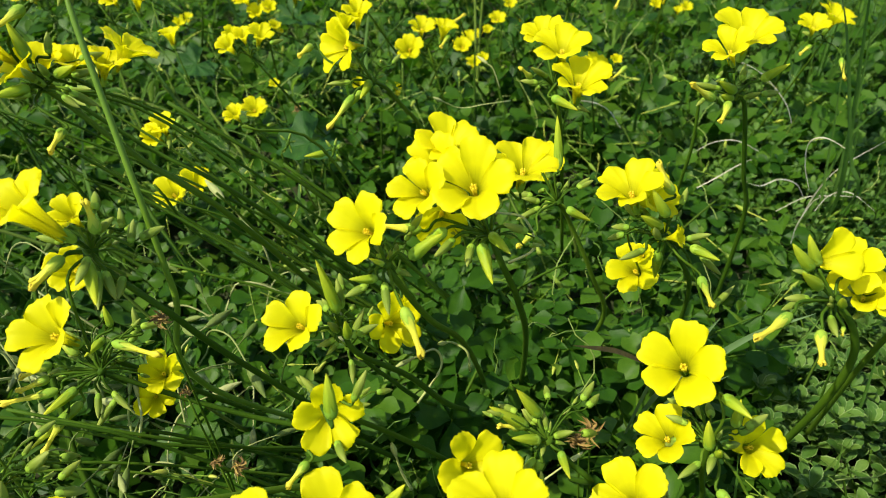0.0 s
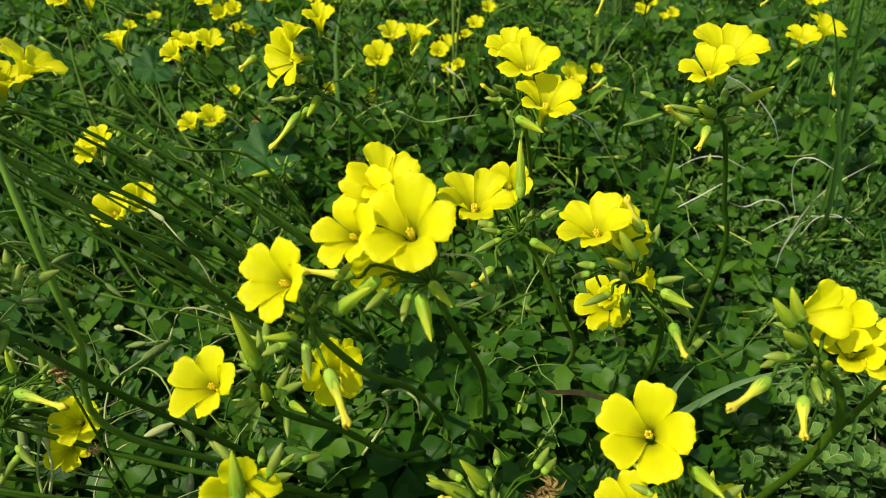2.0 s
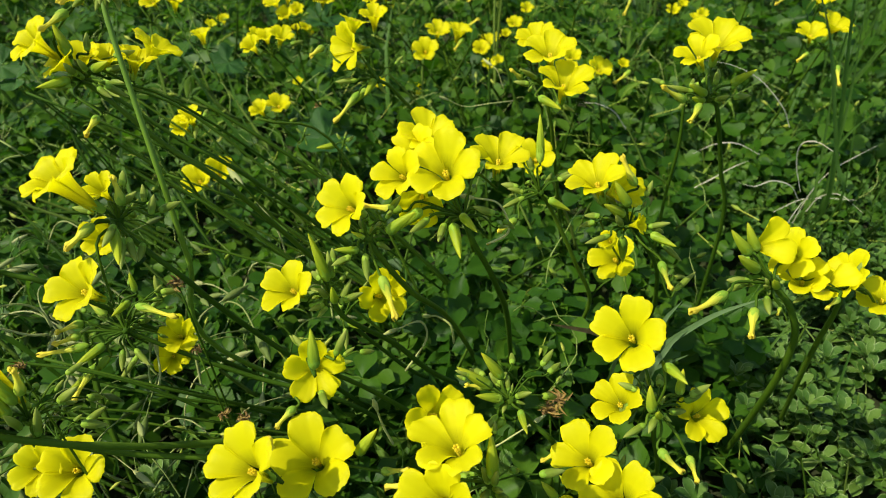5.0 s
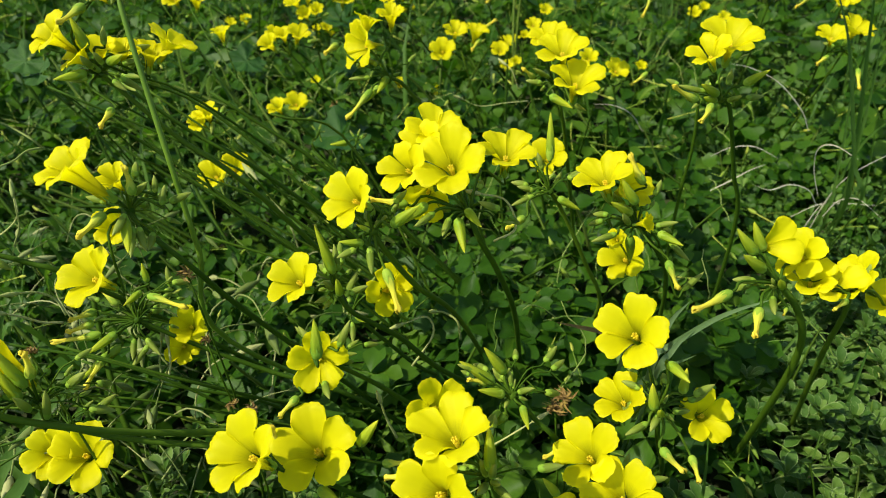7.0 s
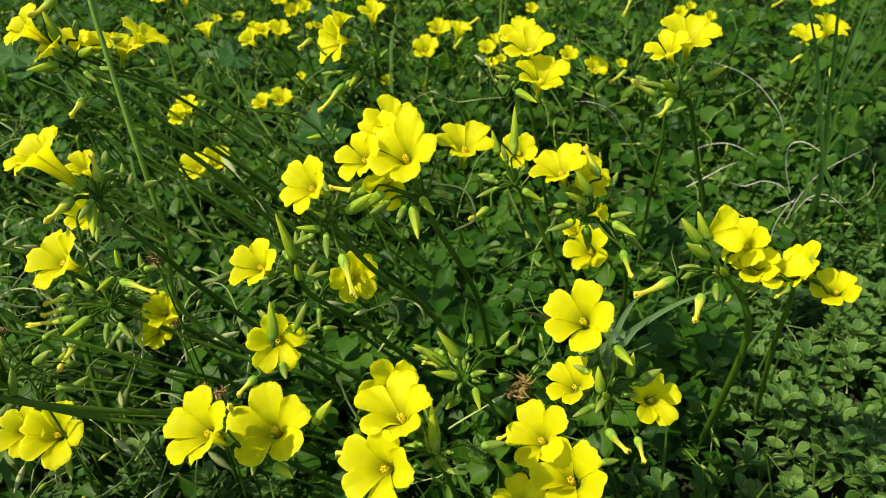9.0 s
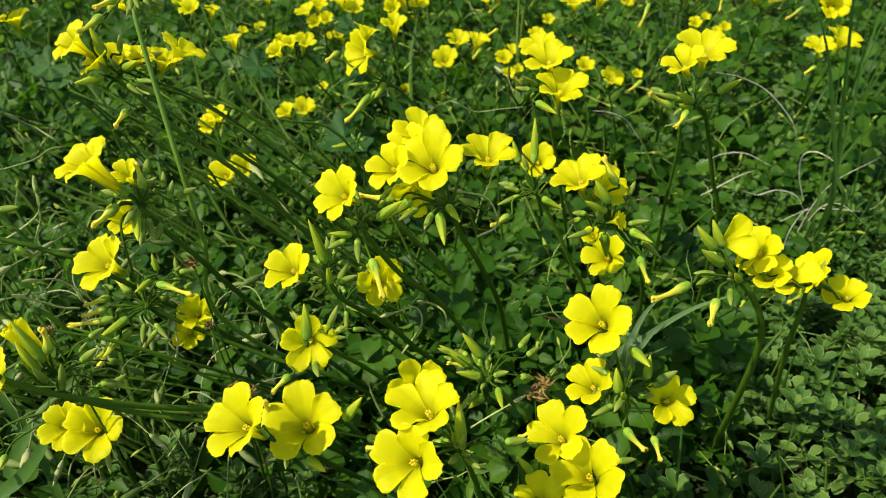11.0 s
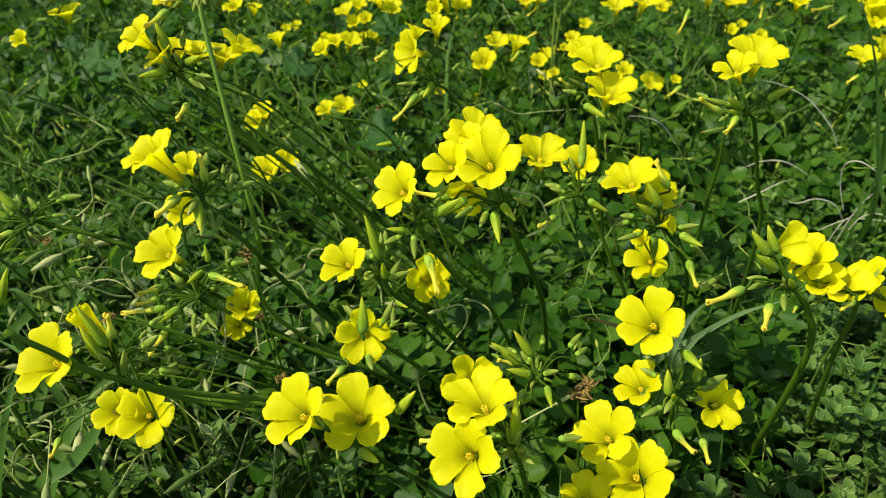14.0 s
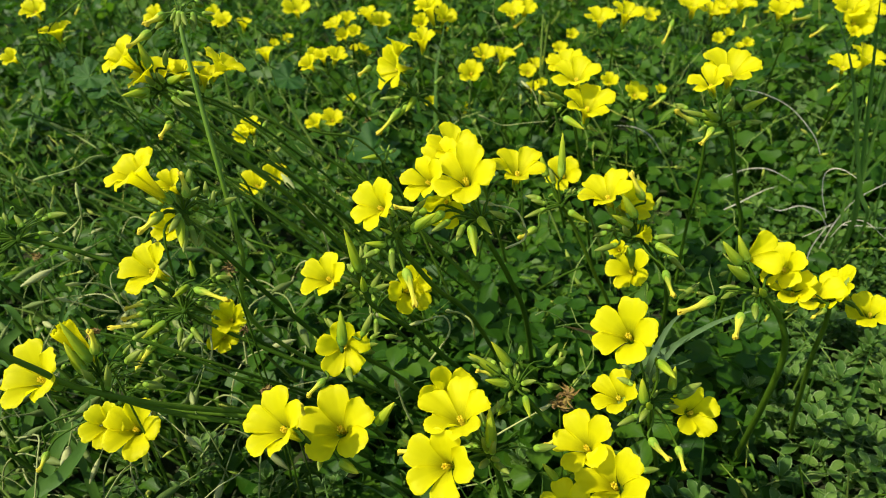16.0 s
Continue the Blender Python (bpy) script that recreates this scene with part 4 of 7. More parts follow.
oxalis((0.2400, 0.5000, 0.0000), (0.2002, 0.4266, 0.2833),
    bends=[(0.2074, 0.4287, 0.2753), (0.2222, 0.4430, 0.2202), (0.2354, 0.4571, 0.1655)], girth=0.0029, fan=5, leaves=0,
    flowers=[((0.2005, 0.4308, 0.3178), (-0.0102, -0.2428, 0.9700), 0.0396, 69, 'open'),
        ((0.1857, 0.4113, 0.3175), (-0.3963, -0.2009, 0.8959), 0.0268, -145, 'open')],
    buds=[((0.2254, 0.4224, 0.3052), (0.2118, 0.4245, 0.2945), 'bud'),
        ((0.1621, 0.4024, 0.3044), (0.1812, 0.4088, 0.2902), 'withered'),
        ((0.1826, 0.4099, 0.3019), (0.1954, 0.4182, 0.2904), 'bud'),
        ((0.2103, 0.4149, 0.2901), (0.2031, 0.4220, 0.2847), 'green'),
        ((0.1839, 0.3950, 0.2802), (0.1919, 0.4143, 0.2858), 'withered'),
        ((0.1848, 0.4105, 0.2915), (0.1954, 0.4207, 0.2851), 'bud'),
        ((0.1701, 0.4219, 0.2945), (0.1894, 0.4230, 0.2902), 'green')],
    label='yellow wood sorrel with two large flowers on a tall stalk')
oxalis((0.2000, 0.5200, 0.0000), (0.2033, 0.5014, 0.2513),
    bends=[(0.2060, 0.5069, 0.2051), (0.2046, 0.5222, 0.1387)], girth=0.0026, fan=3, leaves=0,
    flowers=[],
    buds=[((0.1937, 0.4760, 0.2532), (0.1999, 0.4803, 0.2576), 'green')],
    label='bare upright wood sorrel stalk')
oxalis((0.2380, 0.3600, 0.0000), (0.2037, 0.2714, 0.2557),
    bends=[(0.2154, 0.2700, 0.2399), (0.2247, 0.2758, 0.2104), (0.2285, 0.2956, 0.1489)], girth=0.0037, fan=4, leaves=0,
    flowers=[((0.1949, 0.2774, 0.2741), (0.2164, -0.7705, 0.5996), 0.0295, 46, 'open:04'),
        ((0.2169, 0.2877, 0.2605), (-0.4587, -0.4305, 0.7773), 0.0287, 42, 'open')],
    buds=[((0.1791, 0.2744, 0.2853), (0.1905, 0.2745, 0.2713), 'bud'),
        ((0.1873, 0.2794, 0.2864), (0.1945, 0.2777, 0.2712), 'bud'),
        ((0.1805, 0.2647, 0.2780), (0.1945, 0.2705, 0.2644), 'bud'),
        ((0.1548, 0.2363, 0.2628), (0.1762, 0.2539, 0.2638), 'withered'),
        ((0.1825, 0.2345, 0.2518), (0.1902, 0.2516, 0.2562), 'withered'),
        ((0.1964, 0.2638, 0.2647), (0.1991, 0.2657, 0.2597), 'green'),
        ((0.1980, 0.2571, 0.2688), (0.2027, 0.2639, 0.2595), 'bud'),
        ((0.1962, 0.2504, 0.2527), (0.1993, 0.2639, 0.2534), 'green'),
        ((0.1956, 0.2635, 0.2611), (0.2003, 0.2667, 0.2571), 'green'),
        ((0.2040, 0.2590, 0.2450), (0.2079, 0.2651, 0.2454), 'withered')],
    label='yellow wood sorrel with crumpled overlapping flowers on a stout stalk')
oxalis((0.2900, 0.3900, 0.0000), (0.2423, 0.2792, 0.2447),
    bends=[(0.2469, 0.2882, 0.2211), (0.2553, 0.3127, 0.1653)], girth=0.0029, fan=3, leaves=0,
    flowers=[((0.2227, 0.2818, 0.2485), (-0.1649, -0.2616, 0.9510), 0.0259, -162, 'half'),
        ((0.2334, 0.2804, 0.2484), (0.0058, -0.3740, 0.9274), 0.0299, -128, 'open:02'),
        ((0.2489, 0.2870, 0.2463), (-0.7247, -0.0526, 0.6870), 0.0288, 173, 'open'),
        ((0.2681, 0.2876, 0.2324), (-0.2992, -0.3298, 0.8954), 0.0243, 147, 'open')],
    buds=[((0.2306, 0.2650, 0.2455), (0.2381, 0.2728, 0.2456), 'withered')],
    label='yellow wood sorrel with folded flowers beside a stout stalk')
oxalis((-0.0300, 0.6600, 0.0000), (-0.0581, 0.4781, 0.2257),
    bends=[(-0.0591, 0.4830, 0.1975)], girth=0.0016, fan=0, leaves=0,
    flowers=[],
    buds=[((-0.0774, 0.4683, 0.2264), (-0.0637, 0.4763, 0.2248), 'bud'),
        ((-0.0642, 0.4815, 0.2324), (-0.0601, 0.4794, 0.2282), 'green'),
        ((-0.0557, 0.4838, 0.2331), (-0.0573, 0.4802, 0.2284), 'green'),
        ((-0.0520, 0.4826, 0.2268), (-0.0552, 0.4791, 0.2263), 'green'),
        ((-0.0529, 0.4745, 0.2190), (-0.0560, 0.4768, 0.2232), 'green'),
        ((-0.0595, 0.4729, 0.2186), (-0.0588, 0.4757, 0.2225), 'green'),
        ((-0.0522, 0.4916, 0.2256), (-0.0553, 0.4797, 0.2271), 'green')],
    label='small star-shaped green seed head on a thin stalk')
oxalis((-0.0700, 0.7000, 0.0000), (-0.1000, 0.5110, 0.2146),
    bends=[(-0.1019, 0.5175, 0.1889)], girth=0.0016, fan=0, leaves=0,
    flowers=[],
    buds=[((-0.1054, 0.5142, 0.2208), (-0.1022, 0.5124, 0.2172), 'green'),
        ((-0.0974, 0.5165, 0.2216), (-0.0991, 0.5132, 0.2175), 'green'),
        ((-0.0940, 0.5132, 0.2159), (-0.0970, 0.5121, 0.2153), 'green'),
        ((-0.1037, 0.5065, 0.2093), (-0.1013, 0.5090, 0.2121), 'green'),
        ((-0.0966, 0.5074, 0.2084), (-0.0983, 0.5092, 0.2115), 'green')],
    label='small star-shaped green seed head on a thin stalk')
oxalis((-0.0700, 0.4000, 0.0000), (-0.2234, 0.2487, 0.2815),
    bends=[(-0.2176, 0.2570, 0.2739), (-0.1930, 0.2650, 0.2598), (-0.1663, 0.2832, 0.2243)], girth=0.0029, fan=14, leaves=2,
    flowers=[((-0.2469, 0.2157, 0.2600), (-0.0529, -0.6192, 0.7834), 0.0330, 10, 'open')],
    buds=[((-0.2412, 0.2492, 0.3053), (-0.2300, 0.2480, 0.2896), 'bud'),
        ((-0.2457, 0.2412, 0.2954), (-0.2337, 0.2442, 0.2855), 'bud'),
        ((-0.2418, 0.2517, 0.2914), (-0.2341, 0.2487, 0.2849), 'green'),
        ((-0.2411, 0.2289, 0.2802), (-0.2300, 0.2403, 0.2787), 'withered'),
        ((-0.2346, 0.2251, 0.2729), (-0.2292, 0.2392, 0.2770), 'bud'),
        ((-0.2418, 0.2350, 0.2855), (-0.2416, 0.2436, 0.2870), 'green'),
        ((-0.2221, 0.2171, 0.2717), (-0.2302, 0.2096, 0.2497), 'bud'),
        ((-0.2385, 0.2597, 0.2929), (-0.2327, 0.2547, 0.2876), 'green'),
        ((-0.2311, 0.2599, 0.2908), (-0.2233, 0.2556, 0.2859), 'green'),
        ((-0.2265, 0.2455, 0.2850), (-0.2253, 0.2480, 0.2811), 'green'),
        ((-0.2132, 0.2468, 0.2757), (-0.2180, 0.2481, 0.2790), 'green'),
        ((-0.2160, 0.2522, 0.2841), (-0.2202, 0.2501, 0.2824), 'green')],
    label='yellow wood sorrel with plump buds on a leaning stalk')
oxalis((-0.0300, 0.4000, 0.0000), (-0.1242, 0.3202, 0.3919),
    bends=[(-0.1209, 0.3122, 0.3794), (-0.1113, 0.2966, 0.3363), (-0.1043, 0.2860, 0.3012), (-0.1007, 0.2813, 0.2577), (-0.1039, 0.2902, 0.1826)], girth=0.0028, fan=10, leaves=0,
    flowers=[],
    buds=[((-0.1238, 0.3097, 0.3920), (-0.1234, 0.3167, 0.3955), 'green'),
        ((-0.1203, 0.3078, 0.3887), (-0.1210, 0.3161, 0.3957), 'green'),
        ((-0.1160, 0.3090, 0.3891), (-0.1197, 0.3159, 0.3951), 'green'),
        ((-0.1260, 0.3143, 0.3839), (-0.1241, 0.3199, 0.3914), 'green'),
        ((-0.1156, 0.3157, 0.3829), (-0.1172, 0.3210, 0.3910), 'green'),
        ((-0.1141, 0.3180, 0.3857), (-0.1173, 0.3225, 0.3931), 'green'),
        ((-0.1210, 0.3142, 0.3823), (-0.1228, 0.3192, 0.3900), 'green'),
        ((-0.1362, 0.3040, 0.3900), (-0.1330, 0.3193, 0.3932), 'withered'),
        ((-0.1300, 0.3196, 0.3928), (-0.1263, 0.3222, 0.3955), 'green')],
    label='tall pale stalk with a nodding head of green pods', skin=PALE)
oxalis((0.0300, 0.8200, 0.0000), (-0.0054, 0.7717, 0.1911),
    bends=[], girth=0.0021, fan=2, leaves=0,
    flowers=[((-0.0228, 0.7468, 0.1961), (0.0085, -0.5908, 0.8068), 0.0318, 20, 'open'),
        ((-0.0108, 0.7705, 0.2087), (0.1646, -0.2601, 0.9515), 0.0301, 0, 'open'),
        ((0.0119, 0.7622, 0.2078), (0.2773, 0.0093, 0.9608), 0.0310, 40, 'half')],
    buds=[((0.0075, 0.7434, 0.1999), (0.0189, 0.7612, 0.2042), 'withered'),
        ((0.0346, 0.7779, 0.2235), (0.0161, 0.7752, 0.2074), 'withered')],
    label='yellow wood sorrel with small flowers in the grass behind')
oxalis((-0.1000, 0.6000, 0.0000), (-0.1877, 0.5131, 0.1577),
    bends=[], girth=0.0021, fan=2, leaves=0,
    flowers=[((-0.1935, 0.4960, 0.1800), (-0.1385, -0.4684, 0.8726), 0.0315, 10, 'open'),
        ((-0.1800, 0.5080, 0.1800), (0.2800, -0.4037, 0.8710), 0.0300, 40, 'half')],
    buds=[],
    label='yellow wood sorrel with small flowers in the grass behind')
oxalis((-0.1200, 0.7600, 0.0000), (-0.1787, 0.6716, 0.1493),
    bends=[], girth=0.0021, fan=2, leaves=0,
    flowers=[((-0.1888, 0.6578, 0.1682), (-0.2225, -0.3554, 0.9078), 0.0241, 0, 'half'),
        ((-0.1742, 0.6725, 0.1671), (0.1780, -0.3450, 0.9216), 0.0275, 30, 'open')],
    buds=[],
    label='yellow wood sorrel with small flowers in the grass behind')
oxalis((-0.1000, 0.5800, 0.0000), (-0.1837, 0.5049, 0.2282),
    bends=[], girth=0.0021, fan=2, leaves=0,
    flowers=[((-0.1826, 0.4889, 0.2405), (-0.0682, -0.2874, 0.9554), 0.0230, 0, 'half'),
        ((-0.1877, 0.4846, 0.2358), (-0.2008, -0.6439, 0.7383), 0.0200, 30, 'half')],
    buds=[((-0.1764, 0.4726, 0.2328), (-0.1782, 0.4872, 0.2366), 'green')],
    label='yellow wood sorrel with small flowers in the grass behind')
oxalis((0.3800, 0.8500, 0.0000), (0.3843, 0.7160, 0.2042),
    bends=[], girth=0.0021, fan=2, leaves=0,
    flowers=[((0.3632, 0.7000, 0.2232), (-0.0821, -0.1918, 0.9780), 0.0310, 0, 'open'),
        ((0.3890, 0.7179, 0.2233), (0.3057, -0.1563, 0.9392), 0.0387, 30, 'open')],
    buds=[((0.3481, 0.6845, 0.2054), (0.3612, 0.6900, 0.2093), 'withered'),
        ((0.3824, 0.6562, 0.1898), (0.3860, 0.6774, 0.2016), 'withered')],
    label='yellow wood sorrel with small flowers in the grass behind')
oxalis((0.2000, 0.8400, 0.0000), (0.1630, 0.7184, 0.1654),
    bends=[], girth=0.0021, fan=2, leaves=0,
    flowers=[((0.1627, 0.7088, 0.1873), (0.2605, -0.3616, 0.8952), 0.0284, 0, 'open'),
        ((0.1357, 0.7308, 0.1916), (0.0229, -0.3706, 0.9285), 0.0224, 20, 'half')],
    buds=[((0.1797, 0.7023, 0.1728), (0.1960, 0.7139, 0.1845), 'withered')],
    label='yellow wood sorrel with small flowers in the grass behind')
oxalis((0.1400, 0.9500, 0.0000), (0.1355, 0.7181, 0.2458),
    bends=[], girth=0.0021, fan=2, leaves=0,
    flowers=[((0.1198, 0.6961, 0.2723), (-0.0504, -0.1404, 0.9888), 0.0344, 0, 'open'),
        ((0.1465, 0.7137, 0.2716), (0.2237, -0.1404, 0.9645), 0.0361, 30, 'open')],
    buds=[],
    label='yellow wood sorrel with small flowers in the grass behind')
oxalis((-0.0500, 0.7500, 0.0000), (-0.1360, 0.5779, 0.2592),
    bends=[], girth=0.0021, fan=2, leaves=0,
    flowers=[((-0.1460, 0.5606, 0.2729), (-0.2961, -0.4923, 0.8185), 0.0206, 0, 'half'),
        ((-0.1380, 0.5759, 0.2747), (-0.0682, -0.2874, 0.9554), 0.0189, 20, 'half'),
        ((-0.1233, 0.5683, 0.2771), (0.3139, -0.2037, 0.9274), 0.0224, 10, 'half'),
        ((-0.1501, 0.5844, 0.2728), (0.1219, -0.5108, 0.8510), 0.0172, 40, 'half')],
    buds=[],
    label='yellow wood sorrel with small flowers in the grass behind')
oxalis((-0.1000, 1.1500, 0.0000), (-0.2198, 0.8640, 0.1897),
    bends=[], girth=0.0021, fan=2, leaves=0,
    flowers=[((-0.2166, 0.8491, 0.2206), (-0.2335, -0.2656, 0.9354), 0.0292, 0, 'open'),
        ((-0.2047, 0.8645, 0.2213), (0.2397, -0.2360, 0.9417), 0.0258, 20, 'half'),
        ((-0.2040, 0.8425, 0.2073), (-0.0394, -0.5242, 0.8507), 0.0224, 40, 'half'),
        ((-0.1911, 0.8479, 0.2112), (0.2896, -0.5396, 0.7905), 0.0206, 10, 'half')],
    buds=[],
    label='yellow wood sorrel with small flowers in the grass behind')
oxalis((-0.0500, 1.2000, 0.0000), (-0.1824, 0.9227, 0.1739),
    bends=[], girth=0.0021, fan=2, leaves=0,
    flowers=[((-0.1883, 0.9120, 0.2137), (-0.1633, -0.1831, 0.9694), 0.0292, 30, 'half'),
        ((-0.1757, 0.9189, 0.2020), (0.1780, -0.3450, 0.9216), 0.0344, 20, 'open')],
    buds=[],
    label='yellow wood sorrel with small flowers in the grass behind')
oxalis((0.0000, 0.9800, 0.0000), (-0.0594, 0.6985, 0.2586),
    bends=[], girth=0.0021, fan=2, leaves=0,
    flowers=[((-0.0539, 0.6824, 0.2872), (-0.1495, -0.2811, 0.9480), 0.0327, 30, 'funnel'),
        ((-0.0667, 0.6932, 0.2710), (0.1382, -0.6412, 0.7549), 0.0206, 0, 'half'),
        ((-0.0597, 0.6621, 0.2598), (0.0739, -0.1827, 0.9804), 0.0310, 10, 'half'),
        ((-0.0429, 0.6998, 0.2734), (0.3430, -0.3701, 0.8633), 0.0275, 0, 'half')],
    buds=[],
    label='yellow wood sorrel with small flowers in the grass behind')
oxalis((0.0600, 1.2000, 0.0000), (0.0375, 0.9918, 0.0910),
    bends=[], girth=0.0021, fan=2, leaves=0,
    flowers=[((0.0285, 0.9681, 0.1130), (0.0331, -0.4484, 0.8932), 0.0275, 0, 'open'),
        ((0.0371, 0.9852, 0.1172), (0.1646, -0.2601, 0.9515), 0.0258, 40, 'open'),
        ((0.0467, 0.9998, 0.1175), (0.1010, -0.3612, 0.9270), 0.0172, 0, 'open'),
        ((0.0623, 0.9854, 0.1276), (0.1219, -0.5108, 0.8510), 0.0155, 0, 'half')],
    buds=[],
    label='yellow wood sorrel with small flowers in the grass behind')
oxalis((0.1000, 1.1500, 0.0000), (0.0536, 0.8949, 0.1159),
    bends=[], girth=0.0021, fan=2, leaves=0,
    flowers=[((0.0430, 0.8457, 0.1373), (0.0229, -0.3706, 0.9285), 0.0189, 0, 'half'),
        ((0.0543, 0.8707, 0.1343), (0.1899, -0.4227, 0.8862), 0.0155, 0, 'half'),
        ((0.0743, 0.9311, 0.1617), (0.0331, -0.4484, 0.8932), 0.0224, 20, 'open'),
        ((0.0900, 0.9443, 0.1761), (0.1219, -0.5108, 0.8510), 0.0189, 0, 'open')],
    buds=[],
    label='yellow wood sorrel with small flowers in the grass behind')
oxalis((0.0500, 1.1500, 0.0000), (0.0209, 0.8655, 0.2079),
    bends=[], girth=0.0021, fan=2, leaves=0,
    flowers=[((0.0166, 0.8466, 0.2354), (-0.0682, -0.2874, 0.9554), 0.0344, 0, 'open'),
        ((0.0308, 0.8602, 0.2328), (0.2397, -0.2360, 0.9417), 0.0327, 40, 'half')],
    buds=[((0.0220, 0.8272, 0.2237), (0.0330, 0.8465, 0.2302), 'withered')],
    label='yellow wood sorrel with small flowers in the grass behind')
oxalis((-0.2000, 0.9000, 0.0000), (-0.4249, 0.5792, 0.2865),
    bends=[], girth=0.0021, fan=2, leaves=0,
    flowers=[((-0.4195, 0.5688, 0.3231), (0.0420, -0.5206, 0.8528), 0.0281, 0, 'open'),
        ((-0.4050, 0.5685, 0.3005), (-0.0306, -0.0216, 0.9993), 0.0343, 20, 'open'),
        ((-0.4153, 0.5130, 0.2950), (-0.0329, -0.5919, 0.8053), 0.0192, 40, 'half')],
    buds=[((-0.3805, 0.5731, 0.3176), (-0.3773, 0.5799, 0.3264), 'withered')],
    label='yellow wood sorrel with small flowers in the grass behind')
oxalis((-0.2000, 1.0000, 0.0000), (-0.3263, 0.7479, 0.2326),
    bends=[], girth=0.0021, fan=2, leaves=0,
    flowers=[((-0.3120, 0.7334, 0.2608), (-0.0473, -0.4516, 0.8910), 0.0258, 0, 'open'),
        ((-0.2980, 0.7538, 0.2504), (0.1316, -0.0576, 0.9896), 0.0224, 20, 'half'),
        ((-0.3891, 0.7235, 0.2698), (-0.2961, -0.4923, 0.8185), 0.0292, 10, 'half'),
        ((-0.3494, 0.7834, 0.2551), (0.1121, -0.4388, 0.8916), 0.0206, 0, 'half')],
    buds=[],
    label='yellow wood sorrel with small flowers in the grass behind')
oxalis((-0.1500, 1.1500, 0.0000), (-0.3033, 0.8698, 0.1877),
    bends=[], girth=0.0021, fan=2, leaves=0,
    flowers=[((-0.2671, 0.8518, 0.2398), (0.1010, -0.3612, 0.9270), 0.0378, 10, 'open'),
        ((-0.2187, 0.6275, 0.2580), (-0.1199, 0.0392, 0.9920), 0.0224, 0, 'half'),
        ((-0.2325, 0.6823, 0.2521), (0.4940, -0.2847, 0.8216), 0.0120, 20, 'half')],
    buds=[],
    label='yellow wood sorrel with small flowers in the grass behind')
oxalis((0.3000, 1.0500, 0.0000), (0.2588, 0.8535, 0.2077),
    bends=[], girth=0.0021, fan=2, leaves=0,
    flowers=[((0.2297, 0.8356, 0.2440), (-0.0032, -0.1914, 0.9815), 0.0378, 0, 'open'),
        ((0.2547, 0.8465, 0.2344), (0.1573, -0.2143, 0.9640), 0.0378, 20, 'open'),
        ((0.2716, 0.8635, 0.2360), (0.1573, -0.2143, 0.9640), 0.0378, 50, 'open'),
        ((0.2865, 0.8470, 0.2432), (0.2397, -0.2360, 0.9417), 0.0344, 20, 'open')],
    buds=[((0.1991, 0.8055, 0.2100), (0.2081, 0.8241, 0.2341), 'withered'),
        ((0.2903, 0.8324, 0.2212), (0.2926, 0.8442, 0.2374), 'withered')],
    label='yellow wood sorrel with small flowers in the grass behind')
oxalis((0.3600, 1.0000, 0.0000), (0.3328, 0.8157, 0.2198),
    bends=[], girth=0.0021, fan=2, leaves=0,
    flowers=[((0.3169, 0.7956, 0.2491), (-0.0568, -0.3731, 0.9260), 0.0310, 0, 'half'),
        ((0.3272, 0.8110, 0.2503), (0.3139, -0.2037, 0.9274), 0.0310, 30, 'half')],
    buds=[((0.3224, 0.7603, 0.2500), (0.3541, 0.8005, 0.2449), 'withered'),
        ((0.3398, 0.7530, 0.2341), (0.3700, 0.7972, 0.2353), 'withered')],
    label='yellow wood sorrel with small flowers in the grass behind')
oxalis((0.4400, 0.9500, 0.0000), (0.3964, 0.7796, 0.2376),
    bends=[], girth=0.0021, fan=2, leaves=0,
    flowers=[((0.3738, 0.7558, 0.2634), (-0.0473, -0.4516, 0.8910), 0.0378, 0, 'open'),
        ((0.3975, 0.7707, 0.2600), (0.3291, -0.2908, 0.8984), 0.0378, 30, 'open'),
        ((0.3801, 0.7490, 0.2518), (0.1551, -0.8078, 0.5687), 0.0344, 10, 'half'),
        ((0.3757, 0.7320, 0.2465), (0.1305, -0.5780, 0.8055), 0.0155, 0, 'half')],
    buds=[],
    label='yellow wood sorrel with small flowers in the grass behind')
oxalis((0.3500, 1.3500, 0.0000), (0.3231, 1.0989, 0.0967),
    bends=[], girth=0.0021, fan=2, leaves=0,
    flowers=[((0.3085, 1.0781, 0.1246), (-0.0473, -0.4516, 0.8910), 0.0224, 0, 'half'),
        ((0.3243, 1.0960, 0.1278), (0.1899, -0.4227, 0.8862), 0.0172, 0, 'half'),
        ((0.3407, 1.0776, 0.1142), (0.0109, -0.2857, 0.9583), 0.0155, 0, 'half'),
        ((0.3521, 1.0818, 0.1168), (0.1219, -0.5108, 0.8510), 0.0206, 20, 'half')],
    buds=[],
    label='yellow wood sorrel with small flowers in the grass behind')
